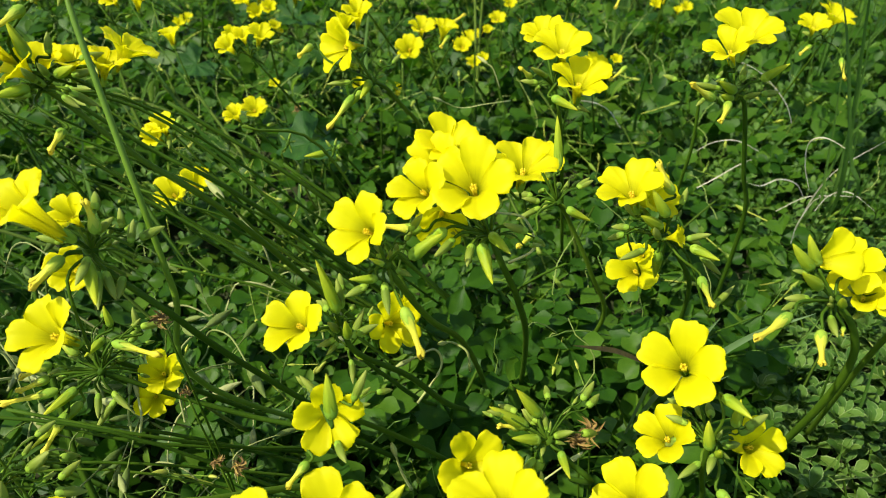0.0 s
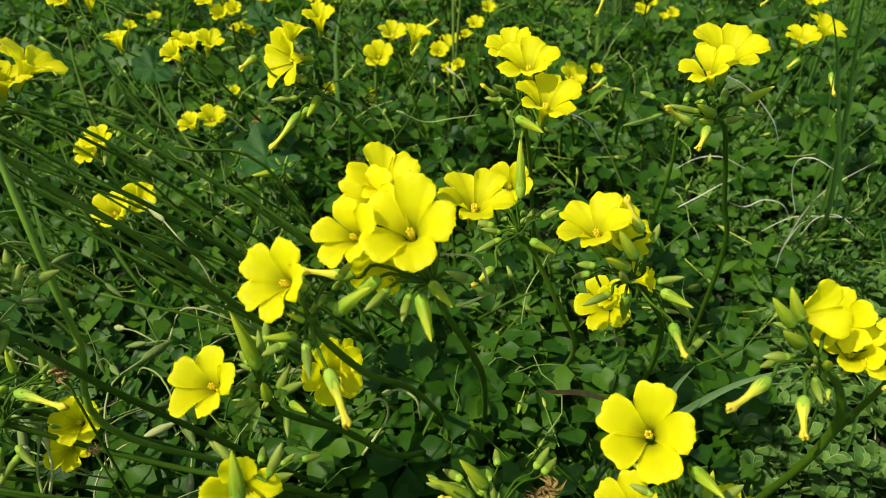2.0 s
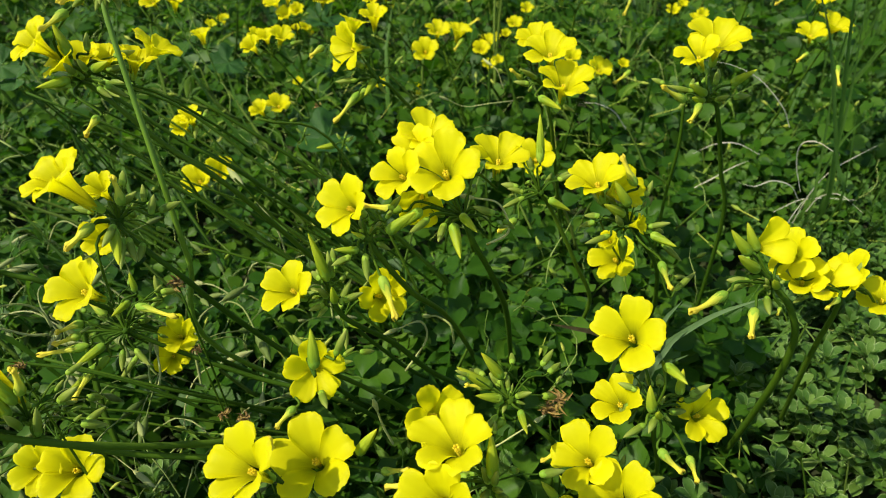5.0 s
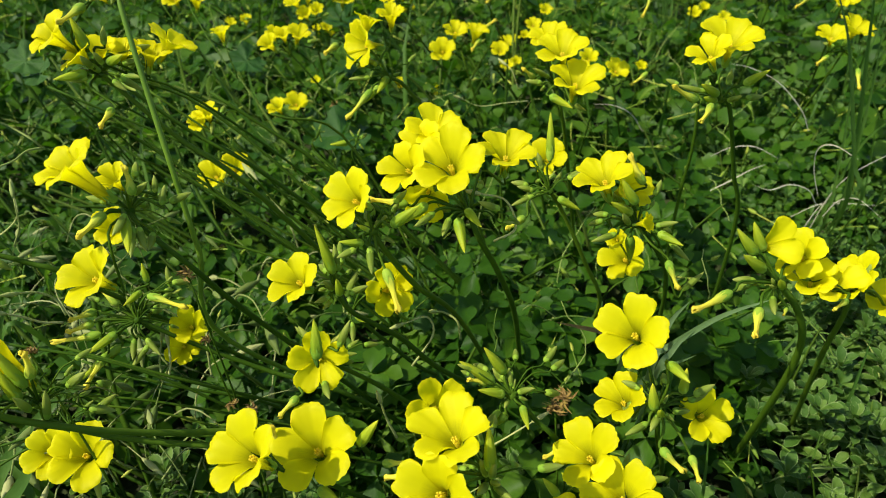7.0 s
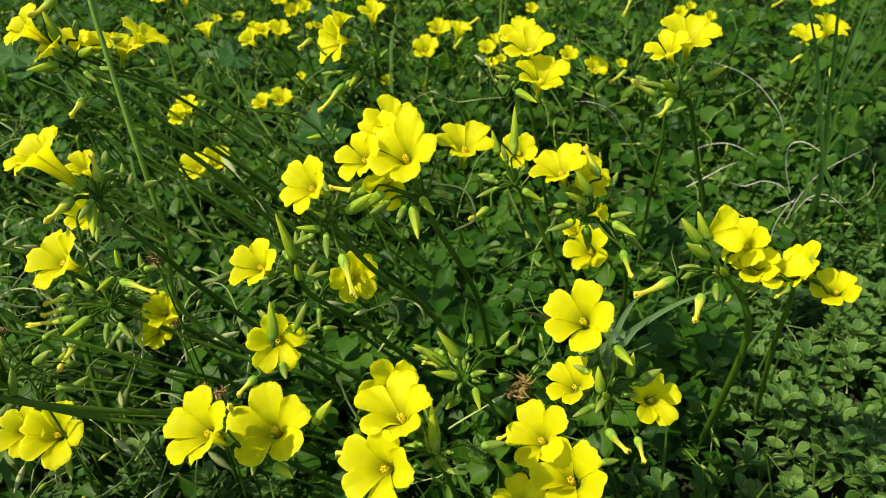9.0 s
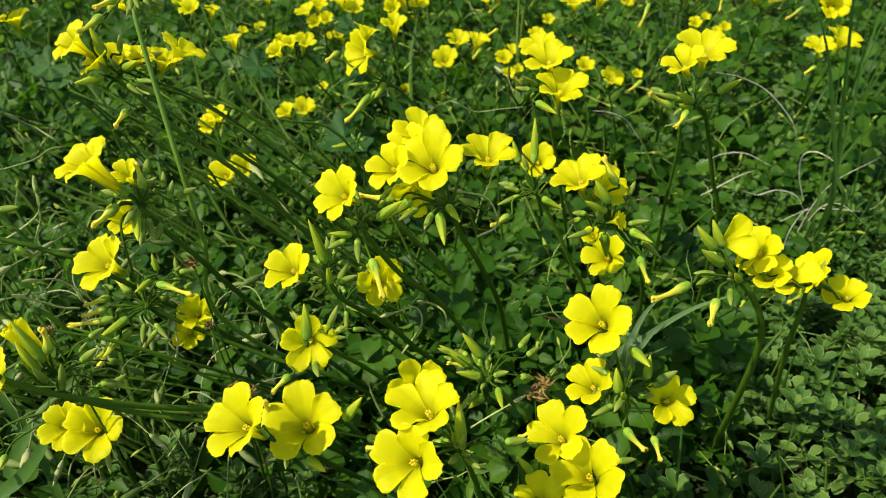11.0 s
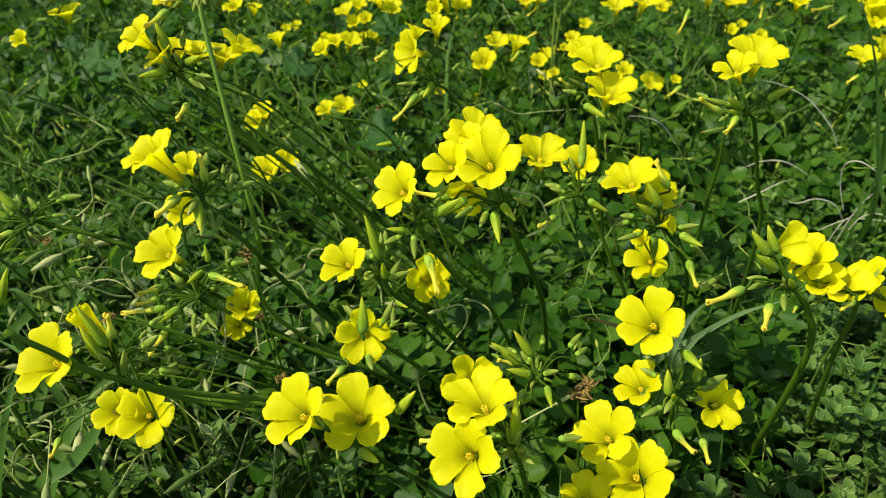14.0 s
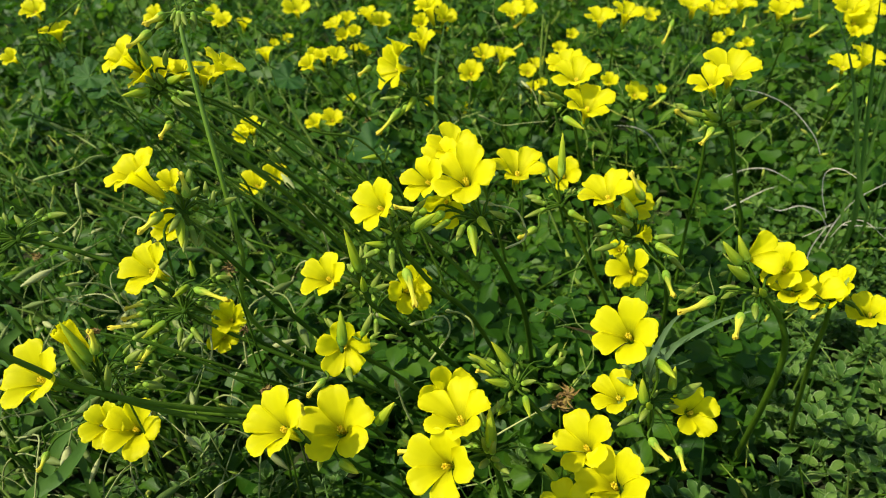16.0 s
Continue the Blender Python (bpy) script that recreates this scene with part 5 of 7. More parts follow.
oxalis((-0.1200, 1.4000, 0.0000), (-0.2795, 1.1464, 0.0628),
    bends=[], girth=0.0021, fan=2, leaves=0,
    flowers=[((-0.2796, 1.1182, 0.0934), (-0.0568, -0.3731, 0.9260), 0.0206, 0, 'half'),
        ((-0.2645, 1.1226, 0.0952), (0.1899, -0.4227, 0.8862), 0.0224, 10, 'half'),
        ((-0.2646, 1.1374, 0.0809), (0.1305, -0.5780, 0.8055), 0.0172, 0, 'half'),
        ((-0.3946, 1.1086, 0.1144), (0.1010, -0.3612, 0.9270), 0.0224, 10, 'half'),
        ((-0.1600, 0.7078, 0.1780), (0.1121, -0.4388, 0.8916), 0.0120, 0, 'half'),
        ((-0.1076, 0.9049, 0.0902), (0.1305, -0.5780, 0.8055), 0.0189, 0, 'half'),
        ((-0.0662, 0.9533, 0.0583), (0.1305, -0.5780, 0.8055), 0.0224, 10, 'half')],
    buds=[],
    label='yellow wood sorrel with small flowers in the grass behind')
oxalis((0.2500, 1.5500, 0.0000), (0.1182, 1.3320, 0.0140),
    bends=[], girth=0.0021, fan=2, leaves=0,
    flowers=[((0.0992, 1.2839, 0.0394), (-0.0682, -0.2874, 0.9554), 0.0224, 0, 'half'),
        ((0.1175, 1.2825, 0.0320), (0.0739, -0.1827, 0.9804), 0.0224, 10, 'half'),
        ((0.1333, 1.3081, 0.0284), (0.0884, -0.2766, 0.9569), 0.0172, 0, 'half'),
        ((0.2188, 1.2368, 0.1134), (0.1219, -0.5108, 0.8510), 0.0310, 0, 'open'),
        ((0.2289, 1.1125, 0.1092), (0.1219, -0.5108, 0.8510), 0.0189, 0, 'half'),
        ((0.1965, 0.7743, 0.1660), (0.1219, -0.5108, 0.8510), 0.0138, 10, 'half')],
    buds=[],
    label='yellow wood sorrel with small flowers in the grass behind')
oxalis((0.0000, 1.6500, 0.0000), (-0.1588, 1.4008, 0.0189),
    bends=[], girth=0.0021, fan=2, leaves=0,
    flowers=[((-0.1501, 1.3606, 0.0474), (-0.0568, -0.3731, 0.9260), 0.0258, 0, 'open'),
        ((-0.1824, 1.3724, 0.0386), (0.1121, -0.4388, 0.8916), 0.0224, 20, 'half'),
        ((0.0017, 1.4282, 0.0987), (0.1010, -0.3612, 0.9270), 0.0344, 0, 'open'),
        ((0.0788, 1.4896, 0.0748), (0.1646, -0.2601, 0.9515), 0.0344, 0, 'open'),
        ((-0.0943, 1.4667, 0.0942), (0.0884, -0.2766, 0.9569), 0.0361, 20, 'open'),
        ((-0.2787, 1.4333, 0.1019), (0.0884, -0.2766, 0.9569), 0.0361, 20, 'open')],
    buds=[],
    label='yellow wood sorrel with small flowers in the grass behind')
oxalis((0.6000, 1.7000, 0.0000), (0.5713, 1.5823, -0.0296),
    bends=[], girth=0.0021, fan=2, leaves=0,
    flowers=[((0.5784, 1.5525, 0.0144), (-0.0394, -0.5242, 0.8507), 0.0258, 0, 'open'),
        ((0.4781, 1.5622, 0.0231), (0.1121, -0.4388, 0.8916), 0.0310, 20, 'half'),
        ((0.5984, 1.5817, 0.0502), (0.1010, -0.3612, 0.9270), 0.0378, 0, 'open'),
        ((0.5188, 1.6225, 0.0441), (0.1646, -0.2601, 0.9515), 0.0378, 0, 'open'),
        ((0.2754, 1.5249, 0.0662), (0.0884, -0.2766, 0.9569), 0.0378, 20, 'open'),
        ((0.1853, 1.5685, 0.0673), (0.0884, -0.2766, 0.9569), 0.0361, 20, 'open')],
    buds=[],
    label='yellow wood sorrel with small flowers in the grass behind')


# ---- low growth ----
def scatter(name, templates, mats, label, category, material_):
    """Many small pieces in one mesh. mats: rows of (template number, 4 x 4 matrix)."""
    count = 0
    by = {}
    for k, m in mats:
        by.setdefault(k, []).append(m)
    all_v, all_f = [], []
    for k, ms in by.items():
        v, f = templates[k]
        ms = np.array(ms)
        n = len(v)
        hom = np.concatenate([v, np.ones((n, 1))], 1)
        pts = np.einsum("mij,nj->mni", ms[:, :3, :], hom).reshape(-1, 3)
        quads = np.array([q if len(q) == 4 else (*q, q[-1]) for q in f])
        idx = (quads[None] + (np.arange(len(ms)) * n)[:, None, None]).reshape(-1, 4) + count
        count += len(pts)
        all_v.append(pts)
        all_f.append(idx)
    pts, quads = np.concatenate(all_v), np.concatenate(all_f)
    me = bpy.data.meshes.new(name)
    me.vertices.add(len(pts))
    me.vertices.foreach_set("co", pts.ravel())
    me.loops.add(quads.size)
    me.loops.foreach_set("vertex_index", quads.ravel().astype(np.int32))
    me.polygons.add(len(quads))
    me.polygons.foreach_set("loop_start", np.arange(0, quads.size, 4, dtype=np.int32))
    me.polygons.foreach_set("use_smooth", np.ones(len(quads), dtype=bool))
    me.update(calc_edges=True)
    me.validate()
    me.materials.append(material_)
    return tagged(new(name, me), label, category, kind="stuff")


def mat4(place, way, spin, scale):
    return np.array(aim(place, way, spin, scale))


def right_side(x, y):
    """0 in the clover on the left and in the middle, 1 in the low weeds on the right."""
    edge = 0.235 + 0.42 * min(0.27, max(0, y - 0.31)) - 0.5 * min(0.2, max(0, y - 0.6)) + 0.015 * math.sin(y * 25) + 0.10 * max(0, y - 0.9)
    return min(1, max(0, (x - edge) / 0.06 + 0.5))


def canopy(x, y):
    h = 0.08 + 0.03 * min(1, max(0, (y - 0.7) / 0.5)) + 0.035 * noise.noise((x * 5, y * 5, 1.7)) + 0.03 * noise.noise((x * 15, y * 15, 7.7))
    front = min(1, max(0, (y - 0.2) / 0.2))
    h *= 0.45 + 0.55 * front * front * (3 - 2 * front)
    h *= 1 - 0.45 * max(0, noise.noise((x * 22, y * 22, 3.1)))
    return h * (1 - 0.62 * right_side(x, y) * (1 - 0.7 * min(1, max(0, (y - 0.62) / 0.25))))


def coarse(v, f):
    """The same three leaflets with every other row left out."""
    verts, faces = [], []
    for k in range(3):
        rows = np.array(v).reshape(3, 6, 3, 3)[k][[0, 2, 4, 5]]
        o = len(verts)
        verts += list(rows.reshape(-1, 3))
        faces += [(o + 3 * i + j, o + 3 * i + j + 1, o + 3 * i + j + 4, o + 3 * i + j + 3) for i in range(3) for j in (0, 1)]
    return np.array(verts), faces


def clover():
    shapes = FINE_TREFOILS + [coarse(*t) for t in TREFOILS]
    rows = []
    for i in range(12500):
        y = 0.12 + 2.4 * rng.random() ** 1.2
        x = rng.uniform(-0.5 - 0.55 * y, 0.45 + 0.6 * y)
        side = right_side(x, y)
        if rng.random() < side * (0.985 if y < 0.52 else 0.5 if y < 0.66 else 0.12) or (side < 0.5 and y < 0.8 and rng.random() < (0.1 if y > 0.34 else 0.62 if x < -0.04 else 0.45)):
            continue
        z = canopy(x, y) * (1 - 0.8 * rng.random() ** 1.6)
        near = y < 0.75
        tip = 0.42 if near else 0.7
        n = (rng.normal(-0.1, tip), rng.normal(-0.25, tip), 1)
        s = (0.011 + 0.0135 * rng.random() ** 1.2) * (0.75 if side > 0.5 and y < 0.75 else 1.2 if y > 0.75 else 1)
        rows.append((int(rng.integers(3)) + (3 if y > 0.8 else 0), mat4((x, y, z), n, rng.uniform(0, 360), s)))
    scatter("clover_leaves", shapes, rows, "dense dark green three-part clover leaves", "clover", LEAF)


def oval_leaf(sides=(-1, 0, 1)):
    """A spoon-shaped leaf, 1 long along +x, hollow along its midrib."""
    verts, faces, n = [], [], len(sides)
    rows = ((0, 0.04), (0.25, 0.07), (0.48, 0.155), (0.68, 0.225), (0.84, 0.2), (0.95, 0.105), (1.0, 0.01))
    for x, w in rows:
        for s in sides:
            verts.append((x - 0.02 * abs(s), s * w, 0.45 * w * abs(s) + 0.25 * x - 0.4 * x * x))
    for i in range(len(rows) - 1):
        for j in range(n - 1):
            faces.append((n * i + j, n * i + j + 1, n * (i + 1) + j + 1, n * (i + 1) + j))
    return np.array(verts), faces


OVAL = oval_leaf()


def sprig(pairs, seed):
    """A short upright shoot, 1 high, with crossed pairs of small oval leaves that grow denser to the tip."""
    rnd = random.Random(seed)
    verts, faces = [], []

    def add(v, f):
        faces.extend(tuple(i + len(verts) for i in q) for q in f)
        verts.extend(np.array(v))
    lean = Vector((rnd.uniform(-0.3, 0.3), rnd.uniform(-0.3, 0.3), 0))
    line = [lean * t * t + Vector((0, 0, t)) for t in (0, 0.35, 0.7, 1)]
    v, f = tube(line, (0.025, 0.015), 4)
    add([tuple(q) for q in v], f[:-2])
    for k in range(pairs):
        t = 0.25 + 0.75 * (k / (pairs - 1)) ** 0.8
        at = lean * t * t + Vector((0, 0, t))
        for s in range(2 if k < pairs - 1 else 4):
            a = k * 1.57 + s * (math.pi if k < pairs - 1 else math.pi / 2) + rnd.uniform(-0.3, 0.3)
            up = 0.15 + 0.9 * t * t + rnd.uniform(-0.2, 0.2)
            size = (0.34 - 0.12 * t) * rnd.uniform(0.8, 1.2)
            m = Matrix.Translation(at) @ Matrix.Rotation(a, 4, "Z") @ Matrix.Rotation(-up * 0.8, 4, "Y") @ Matrix.Diagonal((size, size, size, 1))
            add([tuple(m @ Vector(q)) for q in OVAL[0]], OVAL[1])
    return np.array(verts), faces


SPRIGS = [sprig(5, 1), sprig(6, 2), sprig(4, 3), sprig(7, 4)]


def weeds():
    rows = []
    for i in range(12000):
        y = 0.12 + 2.0 * rng.random() ** 1.15
        x = rng.uniform(-0.5 - 0.5 * y, 0.55 + 0.6 * y)
        side = right_side(x, y)
        if rng.random() > side + (0.13 if y < 0.55 else 0.06) or (y > 0.95 and rng.random() < 0.4) or (y < 0.5 and rng.random() < 0.6) or (y < 0.62 and rng.random() < 0.3):
            continue
        rows.append((int(rng.integers(4)), mat4((x, y, ground_height(x, y) - 0.004), (rng.normal(0, 0.35), rng.normal(-0.1, 0.35), 1), rng.uniform(0, 360), rng.uniform(0.036, 0.062))))
    scatter("low_weeds", SPRIGS, rows, "low grey-green weeds with small oval leaves", "weeds", WEED)


def stray_stalks():
    """Thin stalks and blades that stand in and above the leaves."""
    stalks, blades = [], []
    for k in range(4):
        bow = (0.1, 0.25, -0.2, 0.4)[k]
        v, f = tube([Vector((bow * t * t, 0, t)) for t in (0, 0.3, 0.6, 0.85, 1)], (0.0125, 0.007), 4)
        stalks.append((np.array([tuple(q) for q in v]), f[:-2]))
        v, f = ribbon([Vector((bow * 1.6 * t * t, 0, t - 0.25 * abs(bow) * t ** 3)) for t in (0, 0.25, 0.5, 0.75, 1)], 0.03, 0.5, 0.4, Vector((1, 0.2, 0.1)))
        blades.append((np.array([tuple(q) for q in v]), f))
    a, b = [], []
    for i in range(5200):
        y = 0.15 + 2.2 * rng.random() ** 1.25
        x = rng.uniform(-0.5 - 0.55 * y, 0.45 + 0.6 * y)
        # a dense sheaf leans over to the left of the clump; few stand in the clover itself
        sheaf = x < -0.07 - 0.12 * y and y < 1.0
        if rng.random() < (0.5 if y > 0.6 else 0.6 if sheaf else 0.82):
            continue
        side = right_side(x, y)
        if sheaf:
            lean = (rng.normal(-1.5, 0.45), rng.normal(0.35, 0.4), 1)
            tall = rng.uniform(0.12, 0.24)
        else:
            lean = (rng.normal(-0.3 * (1 - side), 0.5), rng.normal(0.1, 0.45), 1)
            tall = rng.uniform(0.07, 0.16) * (1 - 0.35 * side) * (1.25 if y > 0.75 else 1)
        if rng.random() < 0.66:
            a.append((int(rng.integers(4)), mat4((x, y, -0.004), lean, rng.uniform(0, 360), tall)))
        elif rng.random() < 0.6 * (1 - 0.5 * side):
            b.append((int(rng.integers(4)), mat4((x, y, -0.004), lean, rng.uniform(0, 360), tall * 1.15)))
    # loose blades lying at all angles between the clover leaves
    for i in range(150):
        x, y = rng.uniform(-0.08, 0.28), rng.uniform(0.22, 0.55)
        b.append((int(rng.integers(4)), mat4((x, y, rng.uniform(0.0, 0.04)), (rng.normal(0, 1.0), rng.normal(-0.1, 0.6), 1), rng.uniform(0, 360), rng.uniform(0.05, 0.09))))
    scatter("thin_stalks", stalks, a, "thin green leaf stalks standing in the clover", "stalks", STRAY)
    scatter("fine_grass", blades, b, "fine green grass blades among the clover", "grass", BLADE)


def sprawling_weed(x, y, size, seed):
    """A low weed with pairs of oval leaves on short shoots."""
    rnd = random.Random(seed)
    z = ground_height(x, y) - 0.003
    plant = tagged(new("sprawling_weed"), "low grey-green weed with small paired oval leaves", "weed", "sprawling weeds")
    plant.location = (x, y, z)
    for k in range(rnd.randint(3, 5)):
        a = rnd.uniform(0, math.tau)
        out, tall = rnd.uniform(0.2, 0.9) * size, rnd.uniform(0.6, 1.1) * size
        line = smooth_line([(0, 0, 0), (out * 0.5 * math.cos(a), out * 0.5 * math.sin(a), tall * 0.6), (out * math.cos(a), out * math.sin(a), tall)], 4)
        v, f = tube(line, (0.0009, 0.0006), 5)
        part("shoot", mesh("shoot", v, f, STALK), plant)
        for i in range(3, len(line)):
            t = i / (len(line) - 1)
            for s in range(2 if i < len(line) - 1 else 6):
                b = a + i * 1.57 + s * (math.pi if i < len(line) - 1 else 1.05) + rnd.uniform(-0.3, 0.3)
                long = rnd.uniform(0.013, 0.025) * (1.15 - 0.35 * t)
                m = Matrix.Translation(line[i]) @ Matrix.Rotation(b, 4, "Z") @ Matrix.Rotation(-(0.25 + 0.75 * t * t + rnd.uniform(-0.25, 0.25)), 4, "Y") @ Matrix.Diagonal((long, long, long, 1))
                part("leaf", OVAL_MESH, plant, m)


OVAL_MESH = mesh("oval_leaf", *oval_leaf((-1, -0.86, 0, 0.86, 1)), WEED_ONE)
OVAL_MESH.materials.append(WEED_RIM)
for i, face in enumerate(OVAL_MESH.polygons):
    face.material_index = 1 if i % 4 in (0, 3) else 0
spots = random.Random(8)
count = 0
while count < 48:
    wx, wy = 0.22 + 0.27 * spots.random(), 0.24 + 0.32 * spots.random()
    if right_side(wx, wy) > spots.random():
        sprawling_weed(wx, wy, spots.uniform(0.03, 0.058), count)
        count += 1


def withered_head(place, size, seed):
    """A crumpled brown dead flower."""
    rnd = random.Random(seed)
    verts, faces = [], []
    for k in range(26):
        way = Vector((rnd.gauss(0, 1), rnd.gauss(0, 1), rnd.gauss(0.3, 1))).normalized()
        side = way.cross(Vector((0.3, 0.2, 0.9))).normalized()
        v, f = ribbon(smooth_line([way * 0.05 * size, way * size * 0.5 + side * size * 0.25, way * size * rnd.uniform(0.5, 1.15) - side * size * 0.1], 3), size * 0.16, rnd.uniform(-2, 2), 0.5)
        faces += [tuple(i + len(verts) for i in q) for q in f]
        verts += v
    foot = Vector((place[0], place[1], ground_height(place[0], place[1])))
    ob = tagged(new("withered_flower"), "crumpled rust-brown withered flower on a thin stem", "dead flower", "withered flowers")
    ob.location = foot
    part("flower_head", mesh("flower_head", verts, faces, RUST), ob, Matrix.Translation(Vector(place) - foot))
    v, f = tube(smooth_line([(0, 0, -0.002), Vector((0.004, 0.003, (place[2] - foot.z) * 0.5)), Vector(place) - foot], 4), (0.0009, 0.0006), 5)
    part("stem", mesh("stem", v, f, STALK), ob)


def round_leaf(base, top, facing, size, label):
    """A broad scalloped leaf on its own stalk."""
    base, top = Vector((*base[:2], ground_height(*base[:2]) - 0.003)), Vector(top)
    plant = tagged(new("mallow_leaf"), label, "leaf", "broad leaves")
    plant.location = base
    verts, faces = [(0, 0, 0)], []
    n = 35
    for i, r in enumerate((0.35, 0.7, 1.0)):
        for k in range(n):
            a = radians(18) + k * radians(324) / (n - 1)
            edge = r * (1 + (0.1 * math.cos(7 * a) + 0.045 * math.sin(29 * a) + 0.06 * math.sin(3 * a)) * (i == 2))
            verts.append((edge * math.cos(a), edge * math.sin(a), 0.1 * r * math.cos(7 * a) + 0.12 * r * r + 0.22 * r * math.sin(2 * a)))
    faces = [(0, 1 + k, 2 + k) for k in range(n - 1)] + [(1 + i * n + k, 1 + (i + 1) * n + k, 2 + (i + 1) * n + k, 2 + i * n + k) for i in range(2) for k in range(n - 1)]
    part("leaf_blade", mesh("leaf_blade", verts, faces, MALLOW), plant, aim(top - base, facing, 30, size))
    v, f = tube([q - base for q in smooth_line([top, top.lerp(base, 0.5) + Vector((0.01, 0, 0.01)), base], 4)], (0.0008, 0.0011), 6)
    part("leaf_stalk", mesh("leaf_stalk", v, f, STALK), plant)


def grass_blade(name, points, width, mat, label, category, group="", twist=0.0, fold=0.25):
    """One long blade, its foot first."""
    points = [Vector(q) for q in points]
    if points[0].z > 0.04 and mat not in (RUST, DRY):
        # the hidden part runs on down to the ground
        x, y = points[0].x + 0.2 * (points[0].x - points[1].x), points[0].y + 0.06
        points = [Vector((x, y, ground_height(x, y) - 0.003))] + points
    foot = points[0]
    v, f = ribbon([q - foot for q in smooth_line(points, 6)], width, twist, fold)
    ob = tagged(new(name, mesh(name, v, f, mat)), label, category, group)
    ob.location = foot
    return ob


def dry_twig(points, girth, label="pale curling dried stem"):
    foot = Vector(points[0])
    line = [q - foot for q in smooth_line(points, 5)]
    v, f = tube(line, (girth * 0.5, girth * 0.35), 5)
    pod, pf = loft([(0.1, -0.1), (0.13, 0.15), (0.16, 0.45), (0.1, 0.8), (0.05, 1.0)], 6)
    m = aim(line[-1], line[-1] - line[-2], 0, 0.0095)
    f = f + [tuple(i + len(v) for i in q) for q in pf]
    v = list(v) + [m @ Vector(q) for q in pod]
    ob = tagged(new("dry_twig", mesh("dry_twig", v, f, TWIG)), label, "dry stem", "dry stems")
    ob.location = foot


def bare_stalk(points, girth, label="dark green leaning flower stalk"):
    foot = Vector(points[0])
    v, f = tube([q - foot for q in smooth_line(points, 6)], (girth * 0.55, girth * 0.4), 7)
    ob = tagged(new("bare_stalk", mesh("bare_stalk", v, f, STALK)), label, "stalk", "bare stalks")
    ob.location = foot


def grass_tuft(x, y, blades, tall, spread, width, seed, lean=(0, 0)):
    rnd = random.Random(seed)
    tuft = tagged(new("grass_tuft"), "tuft of narrow dark green grass blades", "grass", "grass tufts")
    tuft.location = (x, y, ground_height(x, y) - 0.004)
    for k in range(blades):
        a, h = rnd.uniform(0, math.tau), tall * rnd.uniform(0.55, 1.05)
        o = spread * rnd.uniform(0.2, 1)
        foot = Vector((0.012 * math.cos(a), 0.012 * math.sin(a), 0))
        top = Vector((o * math.cos(a) + lean[0], o * math.sin(a) + lean[1], h))
        line = smooth_line([foot, foot.lerp(top, 0.5) + Vector((0, 0, h * 0.12)), top], 5)
        v, f = ribbon(line, width * rnd.uniform(0.6, 1.1), rnd.uniform(-0.6, 0.6), 0.35)
        part("blade", mesh("blade", v, f, BLADE), tuft)


grass_blade('long_grass', [(0.1475, 0.3163, 0.1441), (0.1690, 0.3083, 0.1795), (0.1913, 0.3055, 0.2043), (0.2142, 0.2990, 0.2236)], 0.0042, GLAUCOUS, 'flat grey-green grass blade with reddish tip', 'grass', 'long grass blades', 0, 0.25)
grass_blade('long_grass', [(0.1568, 0.3721, 0.1150), (0.1334, 0.3591, 0.1388), (0.1159, 0.3435, 0.1573), (0.0989, 0.3276, 0.1752)], 0.0035, RUST, 'short reddish dried grass blade', 'grass', 'long grass blades', 0, 0.25)
grass_blade('long_grass', [(-0.2274, 0.1746, 0.1247), (-0.2040, 0.1843, 0.1494), (-0.1912, 0.1985, 0.1660), (-0.1955, 0.2211, 0.1820)], 0.0090, BLADE, 'broad pale green grass blade', 'grass', 'long grass blades', 0.4, 0.25)
grass_blade('long_grass', [(-0.2603, 0.3095, 0.1687), (-0.2766, 0.2993, 0.1591), (-0.2767, 0.3104, 0.1750), (-0.2678, 0.3217, 0.1886)], 0.0040, BLADE, 'curled green grass blade', 'grass', 'long grass blades', 1, 0.25)
grass_blade('long_grass', [(-0.2393, 0.3401, 0.2064), (-0.2327, 0.3420, 0.2250), (-0.2323, 0.3388, 0.2380), (-0.2360, 0.3295, 0.2436), (-0.2396, 0.3238, 0.2365), (-0.2431, 0.3251, 0.2216)], 0.0030, BLADE, 'thin grey-green grass blade bent over', 'grass', 'long grass blades', 0.4, 0.25)
grass_blade('long_grass', [(-0.3136, 0.2807, 0.1435), (-0.3085, 0.2963, 0.1644), (-0.3177, 0.3034, 0.1773), (-0.3362, 0.3094, 0.1738)], 0.0070, BLADE, 'curled pale grass blade', 'grass', 'long grass blades', 1, 0.25)
grass_blade('long_grass', [(0.3635, 0.5493, 0.1296), (0.3498, 0.5498, 0.1701), (0.3254, 0.5584, 0.2609), (0.3023, 0.5509, 0.3104), (0.2808, 0.5466, 0.3463)], 0.0050, BLADE, 'tall dark green grass blade', 'grass', 'long grass blades', 0.3, 0.25)
grass_blade('long_grass', [(0.3650, 0.5775, 0.0987), (0.3553, 0.5713, 0.1814), (0.3407, 0.5717, 0.2754), (0.3287, 0.5678, 0.3445)], 0.0060, BLADE, 'tall broad dark green grass blade', 'grass', 'long grass blades', 0.2, 0.25)
grass_blade('long_grass', [(0.3673, 0.5917, 0.0827), (0.3700, 0.5979, 0.1620), (0.3727, 0.6098, 0.2139), (0.3685, 0.6201, 0.2833)], 0.0040, BLADE, 'tall dark green grass blade', 'grass', 'long grass blades', 0.3, 0.25)
